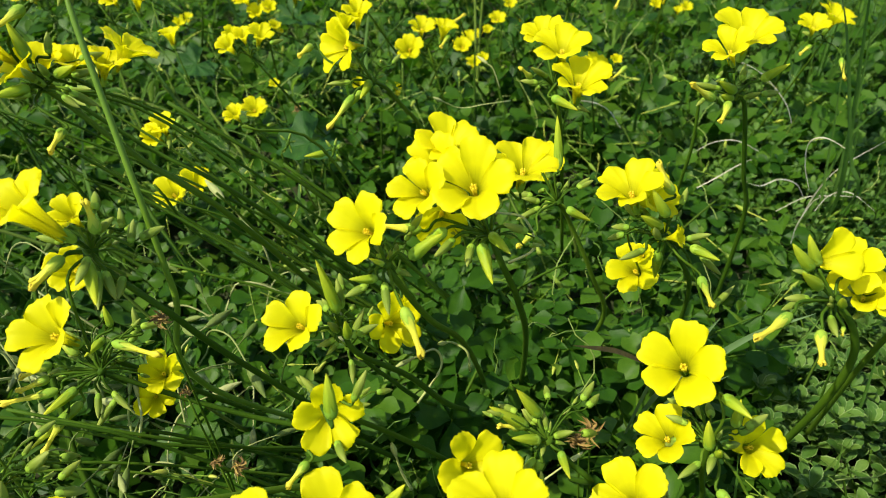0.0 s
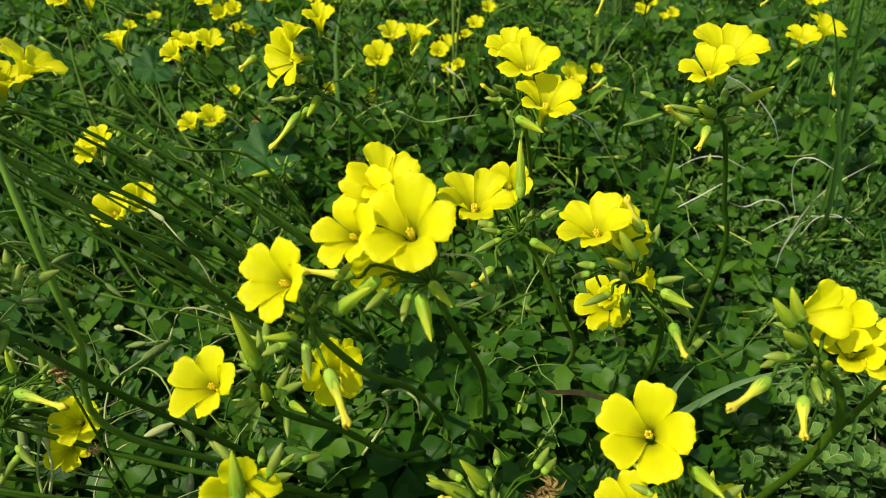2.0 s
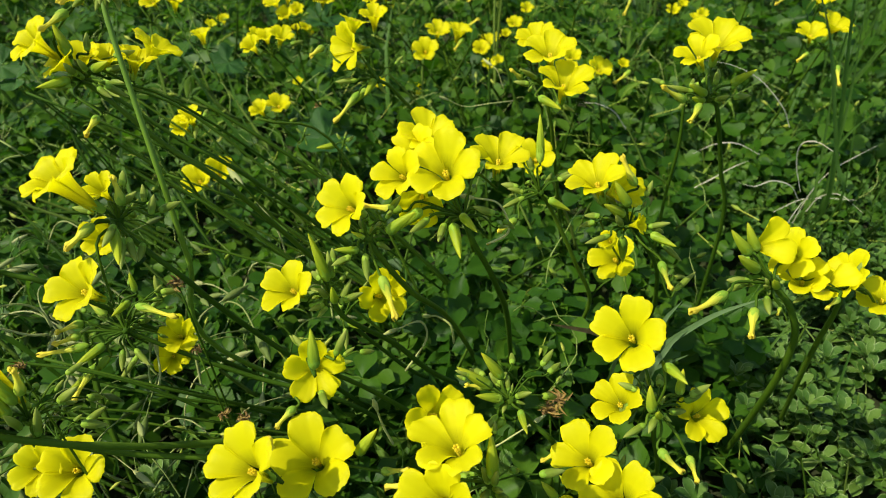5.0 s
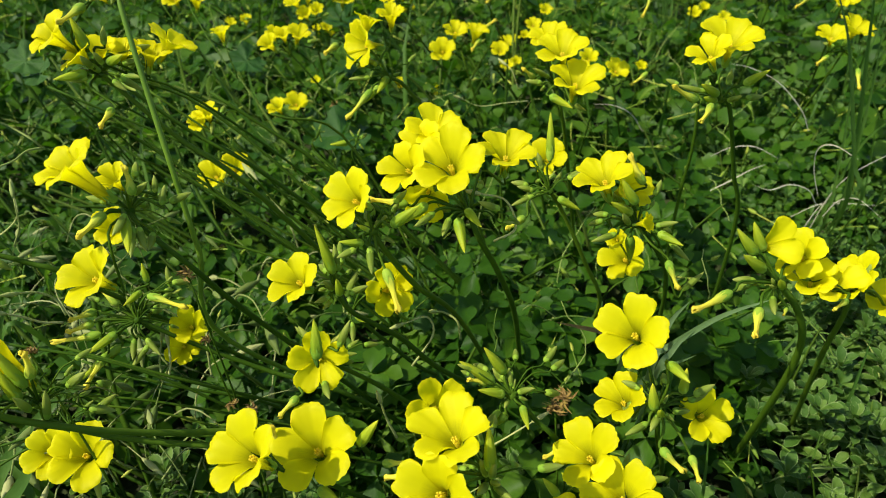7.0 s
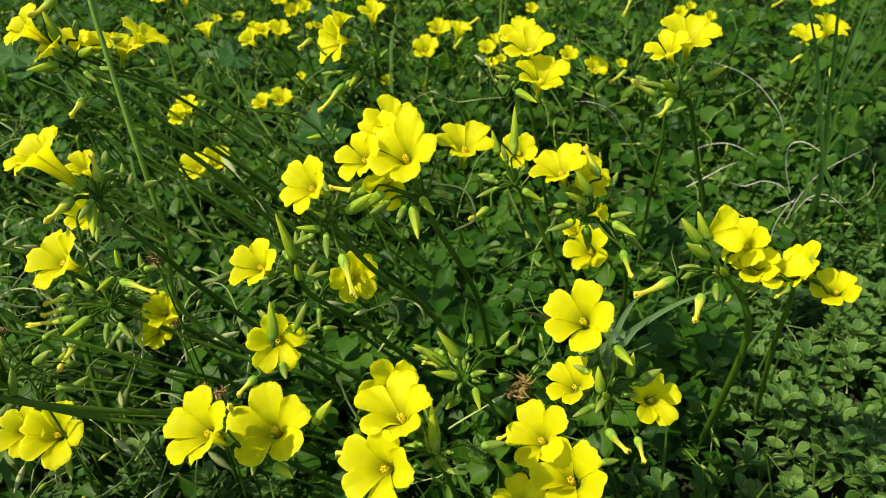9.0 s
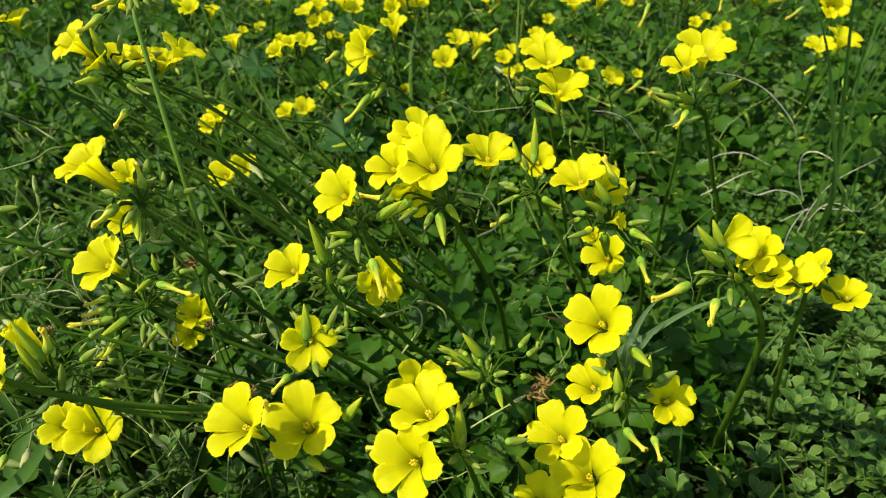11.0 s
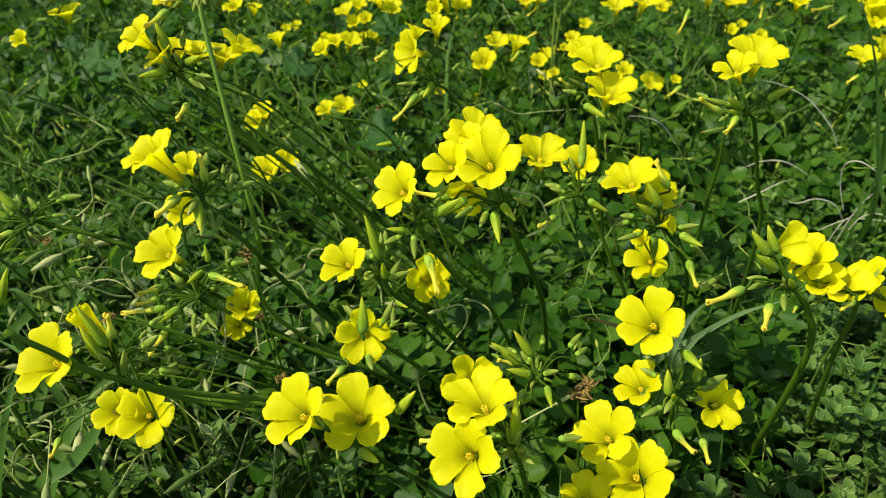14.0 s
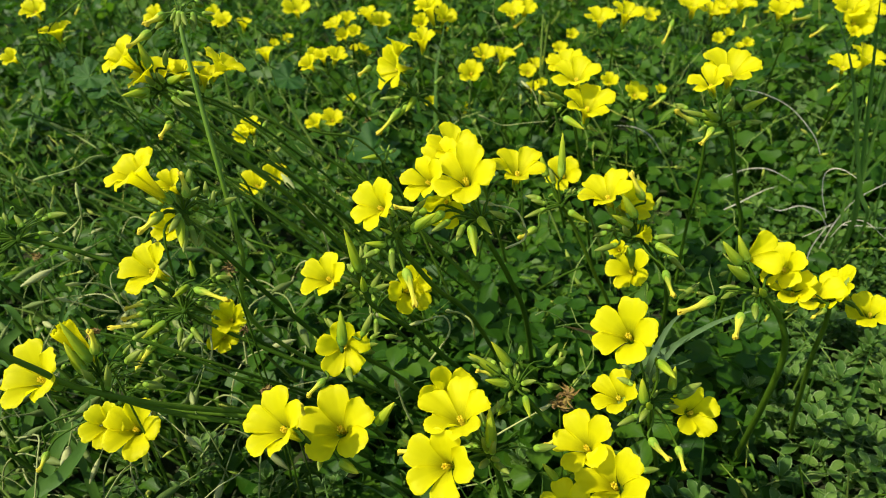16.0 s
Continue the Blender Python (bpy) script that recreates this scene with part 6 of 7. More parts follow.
grass_blade('long_grass', [(0.3565, 0.5866, 0.0787), (0.3626, 0.6053, 0.1393), (0.3627, 0.6210, 0.1974), (0.3600, 0.6312, 0.2485)], 0.0030, BLADE, 'tall dark green grass blade', 'grass', 'long grass blades', 0.3, 0.25)
grass_blade('long_grass', [(0.3551, 0.6031, 0.0674), (0.3660, 0.6075, 0.1059), (0.3833, 0.6182, 0.1516), (0.4053, 0.6191, 0.1818)], 0.0040, BLADE, 'leaning green grass blade', 'grass', 'long grass blades', 0.3, 0.25)
grass_blade('long_grass', [(-0.262, 0.150, 0.02), (-0.252, 0.187, 0.085), (-0.238, 0.222, 0.13), (-0.214, 0.255, 0.155), (-0.196, 0.275, 0.158)], 0.0095, BLADE, 'broad pale green grass blade beside the flowers', 'grass', 'long grass blades', 0.3, 0.3)
grass_blade('long_grass', [(-0.300, 0.170, 0.01), (-0.285, 0.185, 0.09), (-0.272, 0.212, 0.15), (-0.272, 0.236, 0.17)], 0.006, BLADE, 'upright broad green grass blade', 'grass', 'long grass blades', 0.5, 0.3)
grass_blade('long_grass', [(-0.250, 0.260, 0.01), (-0.275, 0.262, 0.09), (-0.305, 0.275, 0.135), (-0.345, 0.290, 0.14)], 0.0065, BLADE, 'broad grey-green grass blade bending over', 'grass', 'long grass blades', 0.6, 0.3)
grass_blade('long_grass', [(-0.330, 0.240, 0.01), (-0.318, 0.268, 0.08), (-0.300, 0.300, 0.12), (-0.270, 0.330, 0.13)], 0.008, BLADE, 'broad green grass blade in the low growth', 'grass', 'long grass blades', 0.4, 0.3)
grass_blade('long_grass', [(-0.205, 0.190, 0.01), (-0.215, 0.205, 0.07), (-0.232, 0.225, 0.115), (-0.262, 0.240, 0.135)], 0.007, BLADE, 'short broad grass blade bending aside', 'grass', 'long grass blades', 0.5, 0.3)
grass_blade('long_grass', [(0.130, 0.330, 0.01), (0.140, 0.322, 0.09), (0.156, 0.312, 0.145), (0.180, 0.300, 0.178)], 0.005, GLAUCOUS, 'narrow grey-green grass blade beside the star-shaped flowers', 'grass', 'long grass blades', 0.3, 0.3)
grass_blade('long_grass', [(0.1527, 0.2917, 0.1691), (0.1598, 0.3050, 0.1849), (0.1663, 0.3126, 0.1952), (0.1755, 0.3181, 0.2041)], 0.0042, GLAUCOUS, 'narrow grey-green grass blade standing by another', 'grass', 'long grass blades', 0.3, 0.3)
grass_blade('long_grass', [(0.1556, 0.2896, 0.1674), (0.1645, 0.2990, 0.1791), (0.1717, 0.3043, 0.1866), (0.1800, 0.3074, 0.1923)], 0.0036, GLAUCOUS, 'short grey-green grass blade among the flowers', 'grass', 'long grass blades', 0.3, 0.3)
grass_blade('long_grass', [(0.1377, 0.2994, 0.1753), (0.1487, 0.3050, 0.1830), (0.1578, 0.3032, 0.1825), (0.1649, 0.2961, 0.1760)], 0.0030, GLAUCOUS, 'grey-green grass blade bent over at its tip', 'grass', 'long grass blades', 0.3, 0.3)
grass_blade('dry_grass', [(0.3555, 0.6760, 0.1365), (0.3442, 0.6767, 0.1586), (0.3168, 0.6786, 0.1875), (0.2851, 0.6722, 0.2056), (0.2557, 0.6605, 0.2154)], 0.0014, DRY, 'bleached curling dry grass blade', 'dry grass', 'dry grass blades', 0.6, 0.3)
grass_blade('dry_grass', [(0.3436, 0.5848, 0.1156), (0.3352, 0.5886, 0.1414), (0.3345, 0.5903, 0.1618), (0.3454, 0.5847, 0.1682), (0.3626, 0.5713, 0.1614)], 0.0011, DRY, 'bleached curling dry grass blade', 'dry grass', 'dry grass blades', 0.7, 0.3)
grass_blade('dry_grass', [(0.3580, 0.6169, 0.0862), (0.3459, 0.6144, 0.1041), (0.3240, 0.6052, 0.1153), (0.3020, 0.5902, 0.1181), (0.2853, 0.5905, 0.1236)], 0.0014, DRY, 'bleached curling dry grass blade', 'dry grass', 'dry grass blades', 0.8, 0.3)
grass_blade('dry_grass', [(0.2578, 0.6264, 0.0947), (0.2726, 0.6249, 0.1059), (0.2925, 0.6262, 0.1194), (0.3065, 0.6312, 0.1224)], 0.0010, DRY, 'bleached curling dry grass blade', 'dry grass', 'dry grass blades', 0.5, 0.3)
grass_blade('dry_grass', [(0.3523, 0.6027, 0.0675), (0.3607, 0.6034, 0.1016), (0.3739, 0.6009, 0.1296), (0.4069, 0.6011, 0.1555)], 0.0011, DRY, 'bleached curling dry grass blade', 'dry grass', 'dry grass blades', 0.5, 0.3)
grass_blade('dry_grass', [(0.3488, 0.5748, 0.0996), (0.3579, 0.5756, 0.1157), (0.3724, 0.5704, 0.1216), (0.3898, 0.5548, 0.1118)], 0.0007, DRY, 'bleached curling dry grass blade', 'dry grass', 'dry grass blades', 1.2, 0.3)
grass_blade('dry_grass', [(0.3474, 0.6423, 0.0550), (0.3732, 0.6451, 0.0690), (0.3989, 0.6410, 0.0730), (0.4240, 0.6350, 0.0746)], 0.0006, DRY, 'bleached curling dry grass blade', 'dry grass', 'dry grass blades', 0.5, 0.3)
grass_blade('dry_grass', [(0.3260, 0.5552, 0.0784), (0.3272, 0.5565, 0.0975), (0.3361, 0.5602, 0.1180), (0.3401, 0.5554, 0.1276)], 0.0009, DRY, 'bleached curling dry grass blade', 'dry grass', 'dry grass blades', 0.5, 0.3)
grass_blade('dry_grass', [(0.2013, 0.7337, 0.1061), (0.1863, 0.7333, 0.1278), (0.1656, 0.7260, 0.1414), (0.1431, 0.7233, 0.1443)], 0.0010, DRY, 'bleached curling dry grass blade', 'dry grass', 'dry grass blades', 0.5, 0.3)
grass_blade('dry_grass', [(0.3384, 0.6935, 0.0957), (0.3105, 0.6869, 0.1124), (0.2862, 0.6827, 0.1138), (0.2603, 0.6641, 0.1126)], 0.0010, DRY, 'bleached curling dry grass blade', 'dry grass', 'dry grass blades', 0.5, 0.3)
dry_twig([(-0.2578, 0.3890, 0.2646), (-0.2581, 0.3831, 0.2739), (-0.2712, 0.3855, 0.2814), (-0.2772, 0.3788, 0.2914)], 0.0016, 'pale curling dried stem')
dry_twig([(-0.2629, 0.3973, 0.2603), (-0.2685, 0.3860, 0.2635), (-0.2721, 0.3721, 0.2623), (-0.2871, 0.3566, 0.2624)], 0.0017, 'pale curling dried stem')
dry_twig([(-0.3080, 0.3379, 0.2063), (-0.2802, 0.3417, 0.2211), (-0.2607, 0.3438, 0.2360), (-0.2632, 0.3530, 0.2500)], 0.0014, 'pale curling dried stem')
dry_twig([(-0.2693, 0.3399, 0.2152), (-0.2591, 0.3404, 0.2307), (-0.2543, 0.3393, 0.2454), (-0.2563, 0.3442, 0.2530)], 0.0013, 'pale curling dried stem')
dry_twig([(-0.2030, 0.2845, 0.2043), (-0.2092, 0.2890, 0.2127), (-0.2146, 0.2829, 0.2233), (-0.2193, 0.2737, 0.2294)], 0.0017, 'pale curling dried stem')
dry_twig([(-0.1911, 0.2820, 0.1972), (-0.1964, 0.2856, 0.2039), (-0.1945, 0.2806, 0.2140)], 0.0016, 'pale curling dried stem')
dry_twig([(-0.2047, 0.2815, 0.2006), (-0.2100, 0.2731, 0.2079), (-0.2149, 0.2665, 0.2177), (-0.2186, 0.2594, 0.2264)], 0.0017, 'pale curling dried stem')
dry_twig([(0.0086, 0.2982, 0.1601), (0.0226, 0.3040, 0.1820), (0.0199, 0.3023, 0.1981), (0.0073, 0.2902, 0.2023)], 0.0016, 'pale curling dried stem')
dry_twig([(0.0386, 0.3122, 0.1712), (0.0373, 0.3109, 0.1875), (0.0295, 0.3129, 0.1927), (0.0253, 0.3049, 0.2003)], 0.0016, 'pale curling dried stem')
dry_twig([(0.0601, 0.3181, 0.2443), (0.0727, 0.3159, 0.2551), (0.0674, 0.3153, 0.2737), (0.0530, 0.3067, 0.2834)], 0.0016, 'pale curling dried stem')
dry_twig([(-0.1413, 0.2704, 0.1654), (-0.1399, 0.2773, 0.1750), (-0.1416, 0.2837, 0.1847)], 0.0018, 'stiff pale upright stem')
dry_twig([(-0.1443, 0.2699, 0.1656), (-0.1465, 0.2762, 0.1754), (-0.1456, 0.2842, 0.1866)], 0.0016, 'stiff pale upright stem')
dry_twig([(0.0091, 0.2387, 0.1633), (0.0055, 0.2370, 0.1797), (0.0038, 0.2353, 0.1956)], 0.0016, 'thin brown dried flower stem')
dry_twig([(0.0622, 0.2368, 0.1623), (0.0711, 0.2343, 0.1738), (0.0856, 0.2416, 0.1798)], 0.0013, 'thin pinkish dried flower stem')
dry_twig([(0.0741, 0.5921, 0.2075), (0.0533, 0.5782, 0.2116), (0.0322, 0.5734, 0.2110), (0.0171, 0.5651, 0.2215)], 0.0009, 'thin curling green-grey stem')
dry_twig([(0.0655, 0.5969, 0.2170), (0.0599, 0.5957, 0.2347), (0.0543, 0.5978, 0.2395)], 0.0009, 'thin curling green-grey stem')
round_leaf((-0.0900, 0.6600, 0.0000), (-0.0997, 0.5743, 0.1811), (0.2125, -0.3443, 0.9145), 0.0260, 'broad round scalloped leaf catching the light')
round_leaf((-0.3800, 0.7000, 0.0000), (-0.3640, 0.5400, 0.2690), (0.2397, -0.5397, 0.8070), 0.0165, 'broad lobed leaf in dull green')
round_leaf((-0.3300, 0.6800, 0.0000), (-0.3500, 0.5327, 0.2600), (-0.2501, -0.3299, 0.7933), 0.0140, 'broad lobed leaf in yellow-green')
round_leaf((-0.2000, 0.8500, 0.0000), (-0.2462, 0.7360, 0.1913), (0.3294, -0.4648, 0.8219), 0.0200, 'broad round scalloped leaf catching the light')
round_leaf((-0.0500, 1.0500, 0.0000), (-0.1824, 0.9450, 0.1705), (0.2202, -0.3976, 0.8907), 0.0260, 'broad round scalloped leaf catching the light')
round_leaf((-0.3000, 0.6200, 0.0000), (-0.4075, 0.5690, 0.2743), (0.1475, -0.6028, 0.7841), 0.0110, 'broad round scalloped leaf catching the light')
bare_stalk([(0.0070, 0.4725, -0.0030), (-0.2031, 0.4402, 0.2326), (-0.2217, 0.4021, 0.2723)], 0.0025)
bare_stalk([(0.0696, 0.4564, -0.0030), (-0.1893, 0.4730, 0.2156), (-0.2385, 0.4452, 0.2794)], 0.0018)
bare_stalk([(0.0223, 0.4890, -0.0030), (-0.1322, 0.4244, 0.1754), (-0.1587, 0.4048, 0.2441)], 0.0023)
bare_stalk([(0.0566, 0.4567, -0.0030), (-0.1488, 0.4712, 0.2342), (-0.2216, 0.4396, 0.2997)], 0.0026)
bare_stalk([(0.0145, 0.5123, -0.0030), (-0.1898, 0.4625, 0.1887), (-0.2162, 0.4280, 0.2360)], 0.0018)
bare_stalk([(0.0327, 0.4361, -0.0030), (-0.0488, 0.4465, 0.2287), (-0.0961, 0.4106, 0.2803)], 0.0022)
bare_stalk([(0.0382, 0.5115, -0.0030), (-0.0929, 0.4566, 0.1573), (-0.1809, 0.4259, 0.2285)], 0.0018)
bare_stalk([(0.0605, 0.4683, -0.0030), (-0.0838, 0.4317, 0.1592), (-0.1235, 0.4124, 0.2324)], 0.0022)
bare_stalk([(0.0554, 0.5188, -0.0030), (-0.1158, 0.3891, 0.2856), (-0.1675, 0.3502, 0.3341)], 0.0018)
bare_stalk([(0.0373, 0.3044, -0.0030), (-0.1468, 0.2771, 0.1237), (-0.2456, 0.2452, 0.1609)], 0.0017)
bare_stalk([(0.0381, 0.3981, -0.0030), (-0.1132, 0.2808, 0.1440), (-0.1847, 0.2604, 0.1896)], 0.0021)
bare_stalk([(0.0100, 0.3031, -0.0030), (-0.1217, 0.2543, 0.1796), (-0.2083, 0.2340, 0.2299)], 0.0021)
bare_stalk([(-0.0458, 0.3868, -0.0030), (-0.1099, 0.2662, 0.1662), (-0.1833, 0.2474, 0.2148)], 0.0022)
bare_stalk([(-0.0040, 0.3520, -0.0030), (-0.1084, 0.2939, 0.1294), (-0.1723, 0.2745, 0.1742)], 0.0024)
bare_stalk([(0.0441, 0.3507, -0.0030), (-0.1190, 0.2675, 0.1438), (-0.1975, 0.2410, 0.1828)], 0.0018)
sheaf = random.Random(5)
for k in range(6):
    top = Vector((sheaf.uniform(-0.27, -0.09), sheaf.uniform(0.38, 0.48), sheaf.uniform(0.19, 0.30)))
    foot = Vector((sheaf.uniform(-0.02, 0.08), sheaf.uniform(0.42, 0.54), -0.003))
    bare_stalk([foot, foot.lerp(top, 0.55) + Vector((-0.01, -0.01, 0.035)), top], sheaf.uniform(0.002, 0.0036))
bare_stalk([(-0.03, 0.33, -0.003), (-0.0355, 0.2665, 0.1279), (-0.1095, 0.1956, 0.2083), (-0.1409, 0.1670, 0.2478), (-0.1526, 0.1564, 0.2716), (-0.1629, 0.1486, 0.2902)], 0.0036, 'smooth green stalk arching over the flowers')
grass_tuft(0.44, 0.66, 6, 0.2, 0.08, 0.0028, 1, (0.03, -0.02))
grass_tuft(0.47, 0.72, 6, 0.22, 0.1, 0.003, 2, (0.02, -0.03))
grass_tuft(0.5, 0.95, 14, 0.2, 0.1, 0.003, 3, (0, 0))
grass_tuft(0.3, 1.2, 16, 0.18, 0.12, 0.003, 4, (0, 0))
grass_tuft(-0.45, 0.9, 12, 0.15, 0.1, 0.003, 5, (0.05, 0))
grass_tuft(0.62, 1.1, 14, 0.22, 0.1, 0.003, 6, (0, 0))
grass_tuft(0.1, 1.3, 14, 0.16, 0.1, 0.003, 7, (0, 0))
grass_tuft(-0.3, 0.55, 10, 0.13, 0.09, 0.0025, 8, (-0.05, 0))
grass_tuft(-0.32, 0.42, 10, 0.13, 0.09, 0.0025, 9, (-0.05, 0))
withered_head((0.1036, 0.2793, 0.1575), 0.0090, 1005)
withered_head((0.0986, 0.2814, 0.1443), 0.0090, 990)
withered_head((-0.1025, 0.2661, 0.2542), 0.0060, 408)
withered_head((-0.1264, 0.6518, 0.1762), 0.0070, 650)
withered_head((-0.1569, 0.2040, 0.2524), 0.0050, 166)
withered_head((-0.1009, 0.2609, 0.2106), 0.0040, 433)
withered_head((-0.3346, 0.3642, 0.1810), 0.0050, 65)
withered_head((-0.0827, 0.2548, 0.1608), 0.0060, 500)
withered_head((-0.0940, 0.2550, 0.1645), 0.0050, 470)
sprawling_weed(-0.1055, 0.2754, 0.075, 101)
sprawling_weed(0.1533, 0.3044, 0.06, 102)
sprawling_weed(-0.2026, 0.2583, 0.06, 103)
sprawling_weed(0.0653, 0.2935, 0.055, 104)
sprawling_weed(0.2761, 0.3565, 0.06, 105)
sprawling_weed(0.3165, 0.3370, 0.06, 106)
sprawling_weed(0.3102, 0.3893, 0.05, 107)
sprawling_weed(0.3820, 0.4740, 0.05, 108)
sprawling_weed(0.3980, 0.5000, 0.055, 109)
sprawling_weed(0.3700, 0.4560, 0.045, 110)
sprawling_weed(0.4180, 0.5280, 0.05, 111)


def small_buds():
    """Pale pods and buds on short stalks, all through the leaves."""
    shapes = []
    for k in range(3):
        v, f = loft([(0.06, 0), (0.14, 0.12), (0.17, 0.32), (0.13, 0.6), (0.06, 0.88), (0.01, 1.0)], 6, 0.1 * k)
        w, g = tube([Vector((0.15 * k * t * t, 0.1 * t, -2.5 * t)) for t in (0, 0.4, 0.8, 1)], (0.05, 0.045), 4)
        n = len(v)
        shapes.append((np.array(list(v) + [tuple(q) for q in w]), f[:-1] + [tuple(i + n for i in q) for q in g[:-2]]))
    rows = []
    for i in range(2300):
        y = 0.2 + 1.9 * rng.random() ** 1.2
        x = rng.uniform(-0.4 - 0.5 * y, 0.4 + 0.6 * y)
        if rng.random() < 0.75 * right_side(x, y) or (y < 0.65 and rng.random() < 0.65):
            continue
        z = canopy(x, y) * rng.uniform(0.7, 1.25) + 0.01
        rows.append((int(rng.integers(3)), mat4((x, y, z), (rng.normal(0, 0.8), rng.normal(-0.2, 0.8), rng.normal(0.6, 0.6)), rng.uniform(0, 360), rng.uniform(0.006, 0.014))))
    scatter("small_buds", shapes, rows, "pale yellow-green buds and pods in the leaves", "buds", POD)


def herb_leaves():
    """Narrow leaves of other plants, at all angles, mixed into the clover; their paler green stands in for haze far
    back.
    """
    v, f = OVAL
    narrow = np.array(v) * np.array([1.0, 0.62, 1.0])
    shapes = [(narrow, f), (np.array(v) * np.array([1, 0.85, -1.2]), f), (narrow * np.array([1, 0.6, 1.6]), f)]
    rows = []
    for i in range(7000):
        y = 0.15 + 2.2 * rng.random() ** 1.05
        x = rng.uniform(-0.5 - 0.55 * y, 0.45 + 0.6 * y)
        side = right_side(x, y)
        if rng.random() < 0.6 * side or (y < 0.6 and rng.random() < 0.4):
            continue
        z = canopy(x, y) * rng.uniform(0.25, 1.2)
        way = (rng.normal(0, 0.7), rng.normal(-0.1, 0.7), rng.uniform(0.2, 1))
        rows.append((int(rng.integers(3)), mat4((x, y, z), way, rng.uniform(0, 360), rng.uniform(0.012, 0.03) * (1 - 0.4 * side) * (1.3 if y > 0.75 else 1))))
    # extra pale leaves, added to brighten the dark middle of the clump
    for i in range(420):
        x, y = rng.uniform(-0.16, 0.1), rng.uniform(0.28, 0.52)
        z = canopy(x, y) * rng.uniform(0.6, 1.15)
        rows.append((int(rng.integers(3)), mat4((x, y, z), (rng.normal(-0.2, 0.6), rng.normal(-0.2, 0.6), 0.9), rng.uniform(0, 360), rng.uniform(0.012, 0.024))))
    scatter("herb_leaves", shapes, rows, "narrow green herb leaves mixed into the clover, pale to suggest haze behind", "leaves", HAZE_HERB)


def wispy_stems():
    """Fine curling stems tangled over the leaves."""
    shapes = []
    for k in range(4):
        rnd = random.Random(40 + k)
        p, way, line = Vector((0, 0, 0)), Vector((0.3, 0, 1)), []
        for i in range(9):
            line.append(p.copy())
            way = (way + 0.55 * Vector((rnd.uniform(-1, 1), rnd.uniform(-1, 1), rnd.uniform(-0.8, 0.5)))).normalized()
            p = p + way * 0.14
        v, f = tube(line, (0.009, 0.005), 4)
        shapes.append((np.array([tuple(q) for q in v]), f[:-2]))
    rows = []
    for i in range(290):
        y = rng.uniform(0.25, 1.1)
        left = rng.random() < 0.7
        x = rng.uniform(-0.55 - 0.2 * y, -0.12) if left else rng.uniform(-0.1, 0.5)
        z = canopy(x, y) * rng.uniform(0.5, 1.0)
        rows.append((int(rng.integers(4)), mat4((x, y, z), (rng.normal(0, 0.8), rng.normal(0, 0.8), 1), rng.uniform(0, 360), rng.uniform(0.05, 0.09))))
    for i in range(220):
        y = rng.uniform(0.72, 1.6)
        x = rng.uniform(-0.3 - 0.4 * y, 0.1 + 0.3 * y)
        rows.append((int(rng.integers(4)), mat4((x, y, canopy(x, y) * rng.uniform(0.6, 1.0)), (rng.normal(0, 0.6), rng.normal(0, 0.6), 1), rng.uniform(0, 360), rng.uniform(0.05, 0.09))))
    scatter("wispy_stems", shapes, rows, "fine pale curling stems over the leaves", "stems", WISP)


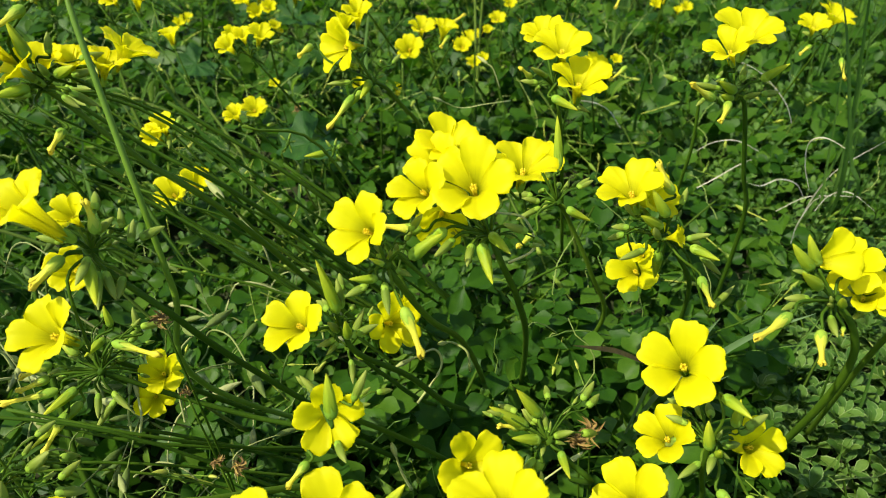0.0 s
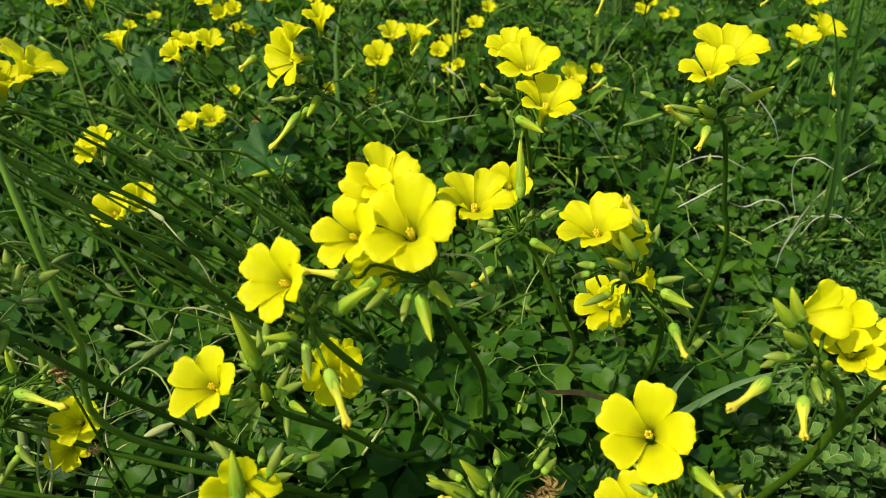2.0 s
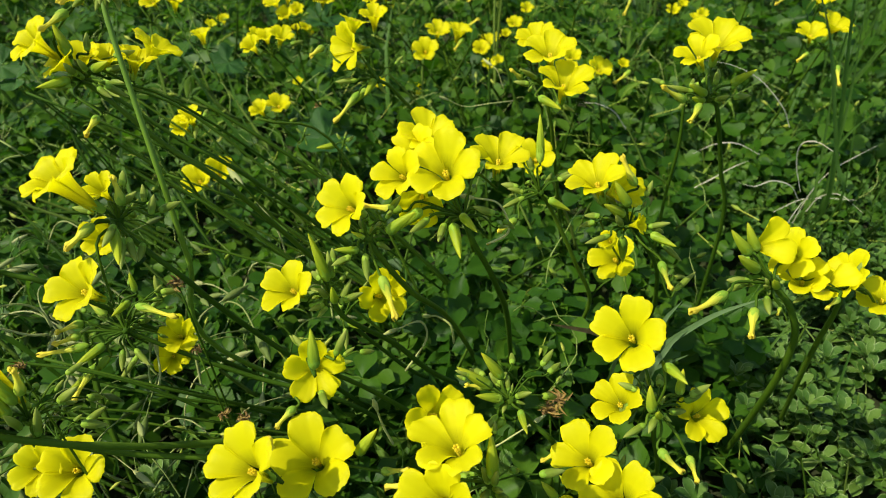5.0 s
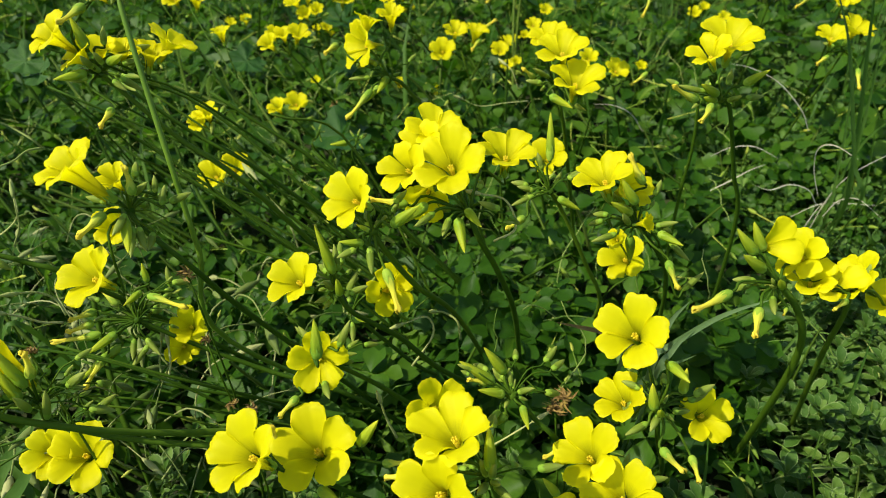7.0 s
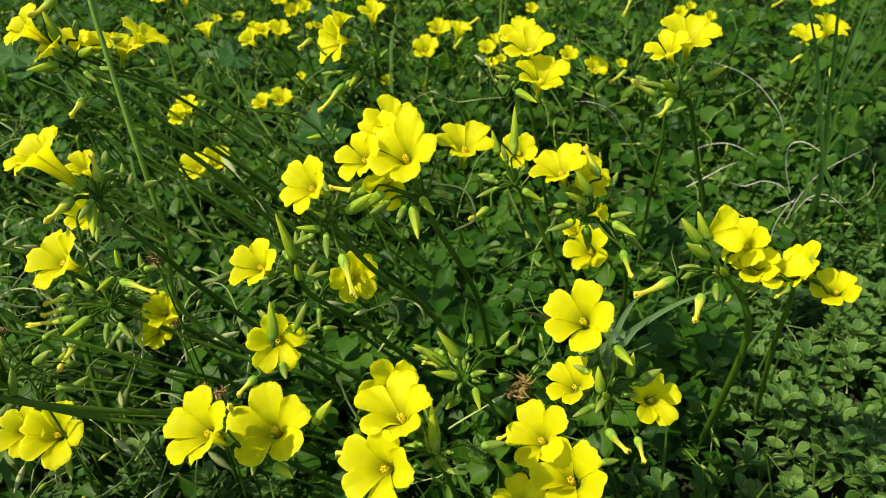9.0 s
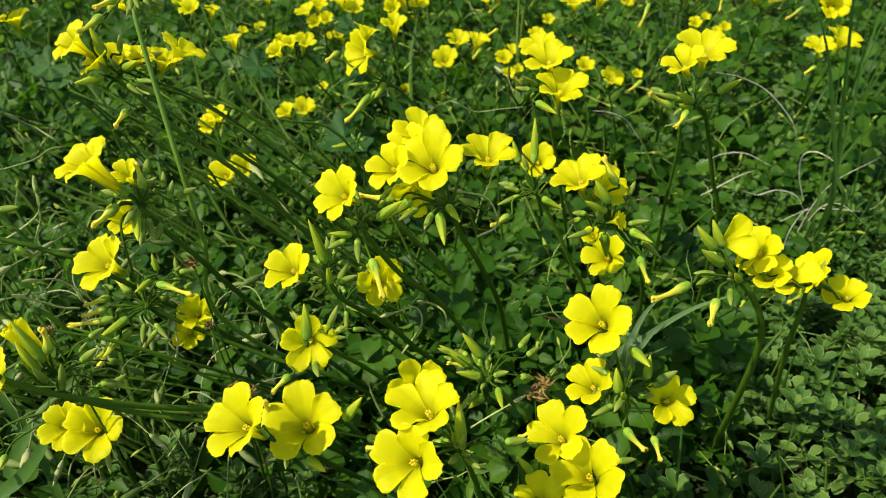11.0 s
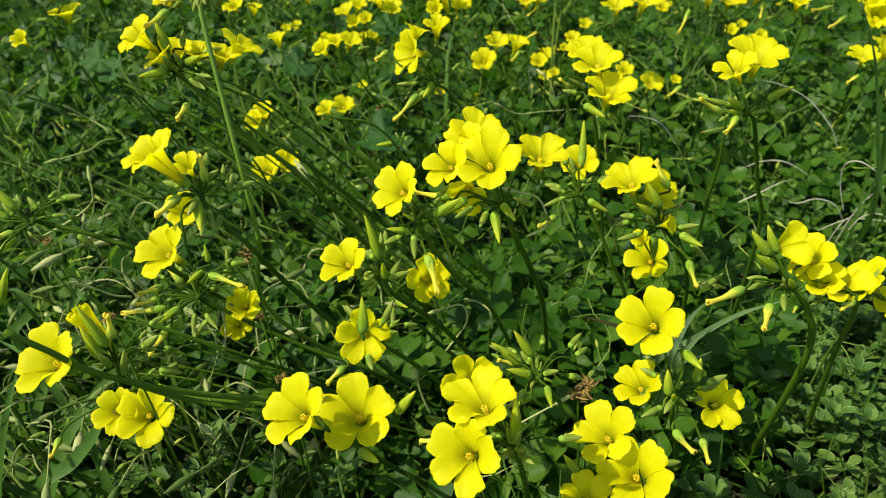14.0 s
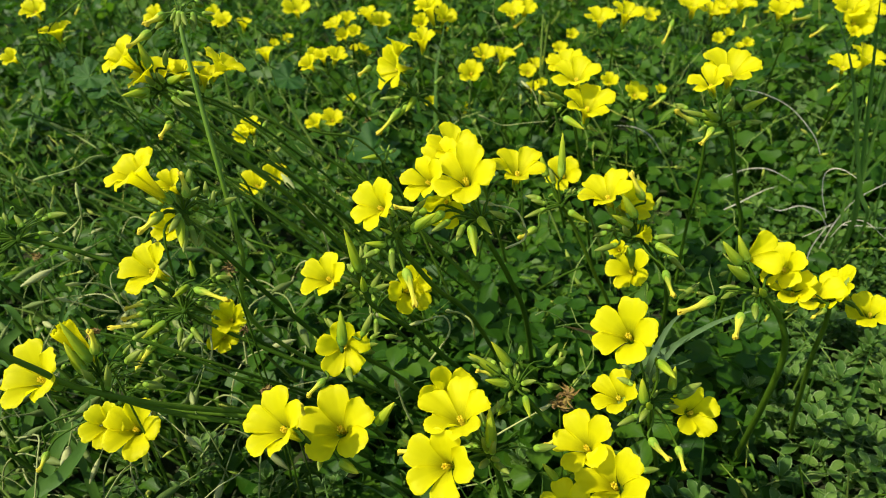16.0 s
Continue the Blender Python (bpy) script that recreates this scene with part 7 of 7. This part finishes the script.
def pod_stems():
    """Thin arching stems that each end in a slim withered pod, on the side of the clump where it has faded."""
    shapes = []
    for k in range(3):
        line = smooth_line([(0, 0, 0), (0.22, 0.05 * k, 0.4), (0.55, 0.04, 0.62 - 0.1 * k), (0.95, 0, 0.6 - 0.2 * k)], 3)
        v, f = tube(line, (0.014, 0.010), 4)
        pod, pf = loft([(0.02, -0.02), (0.05, 0.08), (0.055, 0.2), (0.03, 0.32), (0.008, 0.4)], 6)
        m = aim(line[-1], line[-1] - line[-2])
        shapes.append((np.array([tuple(q) for q in v] + [tuple(m @ Vector(q)) for q in pod]), f[:-2] + [tuple(i + len(v) for i in q) for q in pf[:-1]]))
    rows = []
    for i in range(150):
        x, y = rng.uniform(-0.38, -0.1), 0.2 + 0.3 * rng.random() ** 1.5
        rows.append((int(rng.integers(3)), mat4((x, y, rng.uniform(0.05, 0.16)), (rng.normal(0, 0.3), rng.normal(-0.1, 0.3), 1), 180 + rng.normal(0, 60), rng.uniform(0.03, 0.06))))
    scatter("pod_stems", shapes, rows, "thin pale stems with slim withered pods", "stems", FADED)


def meadow():
    """The same low growth all round, past the patch that is walked over."""
    shapes = [coarse(*t) for t in TREFOILS]
    rows = []
    for i in range(12000):
        a, d = rng.uniform(0, math.tau), 5.5 * rng.random() ** 0.6
        x, y = 0.1 + d * math.cos(a), 0.6 + d * math.sin(a)
        if 0.1 < y < 2.5 and -0.55 - 0.55 * y < x < 0.5 + 0.6 * y:
            continue
        s = rng.uniform(0.02, 0.03) * (1 + 0.35 * d)
        rows.append((int(rng.integers(3)), mat4((x, y, rng.uniform(0.01, 0.07)), (rng.normal(0, 0.4), rng.normal(0, 0.4), 1), rng.uniform(0, 360), s)))
    for i in range(26000):
        a, d = rng.uniform(0, math.tau), abs(rng.normal(0, 1.5))
        x, y = 0.1 + 1.1 * d * math.cos(a), 0.9 + 1.1 * d * math.sin(a)
        if not (0.1 < y < 2.5 and -0.55 - 0.55 * y < x < 0.5 + 0.6 * y):
            rows.append((int(rng.integers(3)), mat4((x, y, rng.uniform(0.01, 0.09)), (rng.normal(0, 0.5), rng.normal(0, 0.5), 1), rng.uniform(0, 360), rng.uniform(0.016, 0.03))))
    # unseen leaves towards the walker's feet, tall as the clump, added to shade its front
    for i in range(2600):
        x, y = rng.uniform(-0.75, 0.3), rng.uniform(-0.15, 0.14)
        rows.append((int(rng.integers(3)), mat4((x, y, rng.uniform(0.02, 0.15)), (rng.normal(0, 0.4), rng.normal(0, 0.4), 1), rng.uniform(0, 360), rng.uniform(0.014, 0.026))))
    scatter("meadow_leaves", shapes, rows, "green low leaves of the meadow around, some added unseen for shade", "meadow", LEAF)


meadow()
wispy_stems()
pod_stems()
small_buds()
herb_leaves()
clover()
weeds()
stray_stalks()
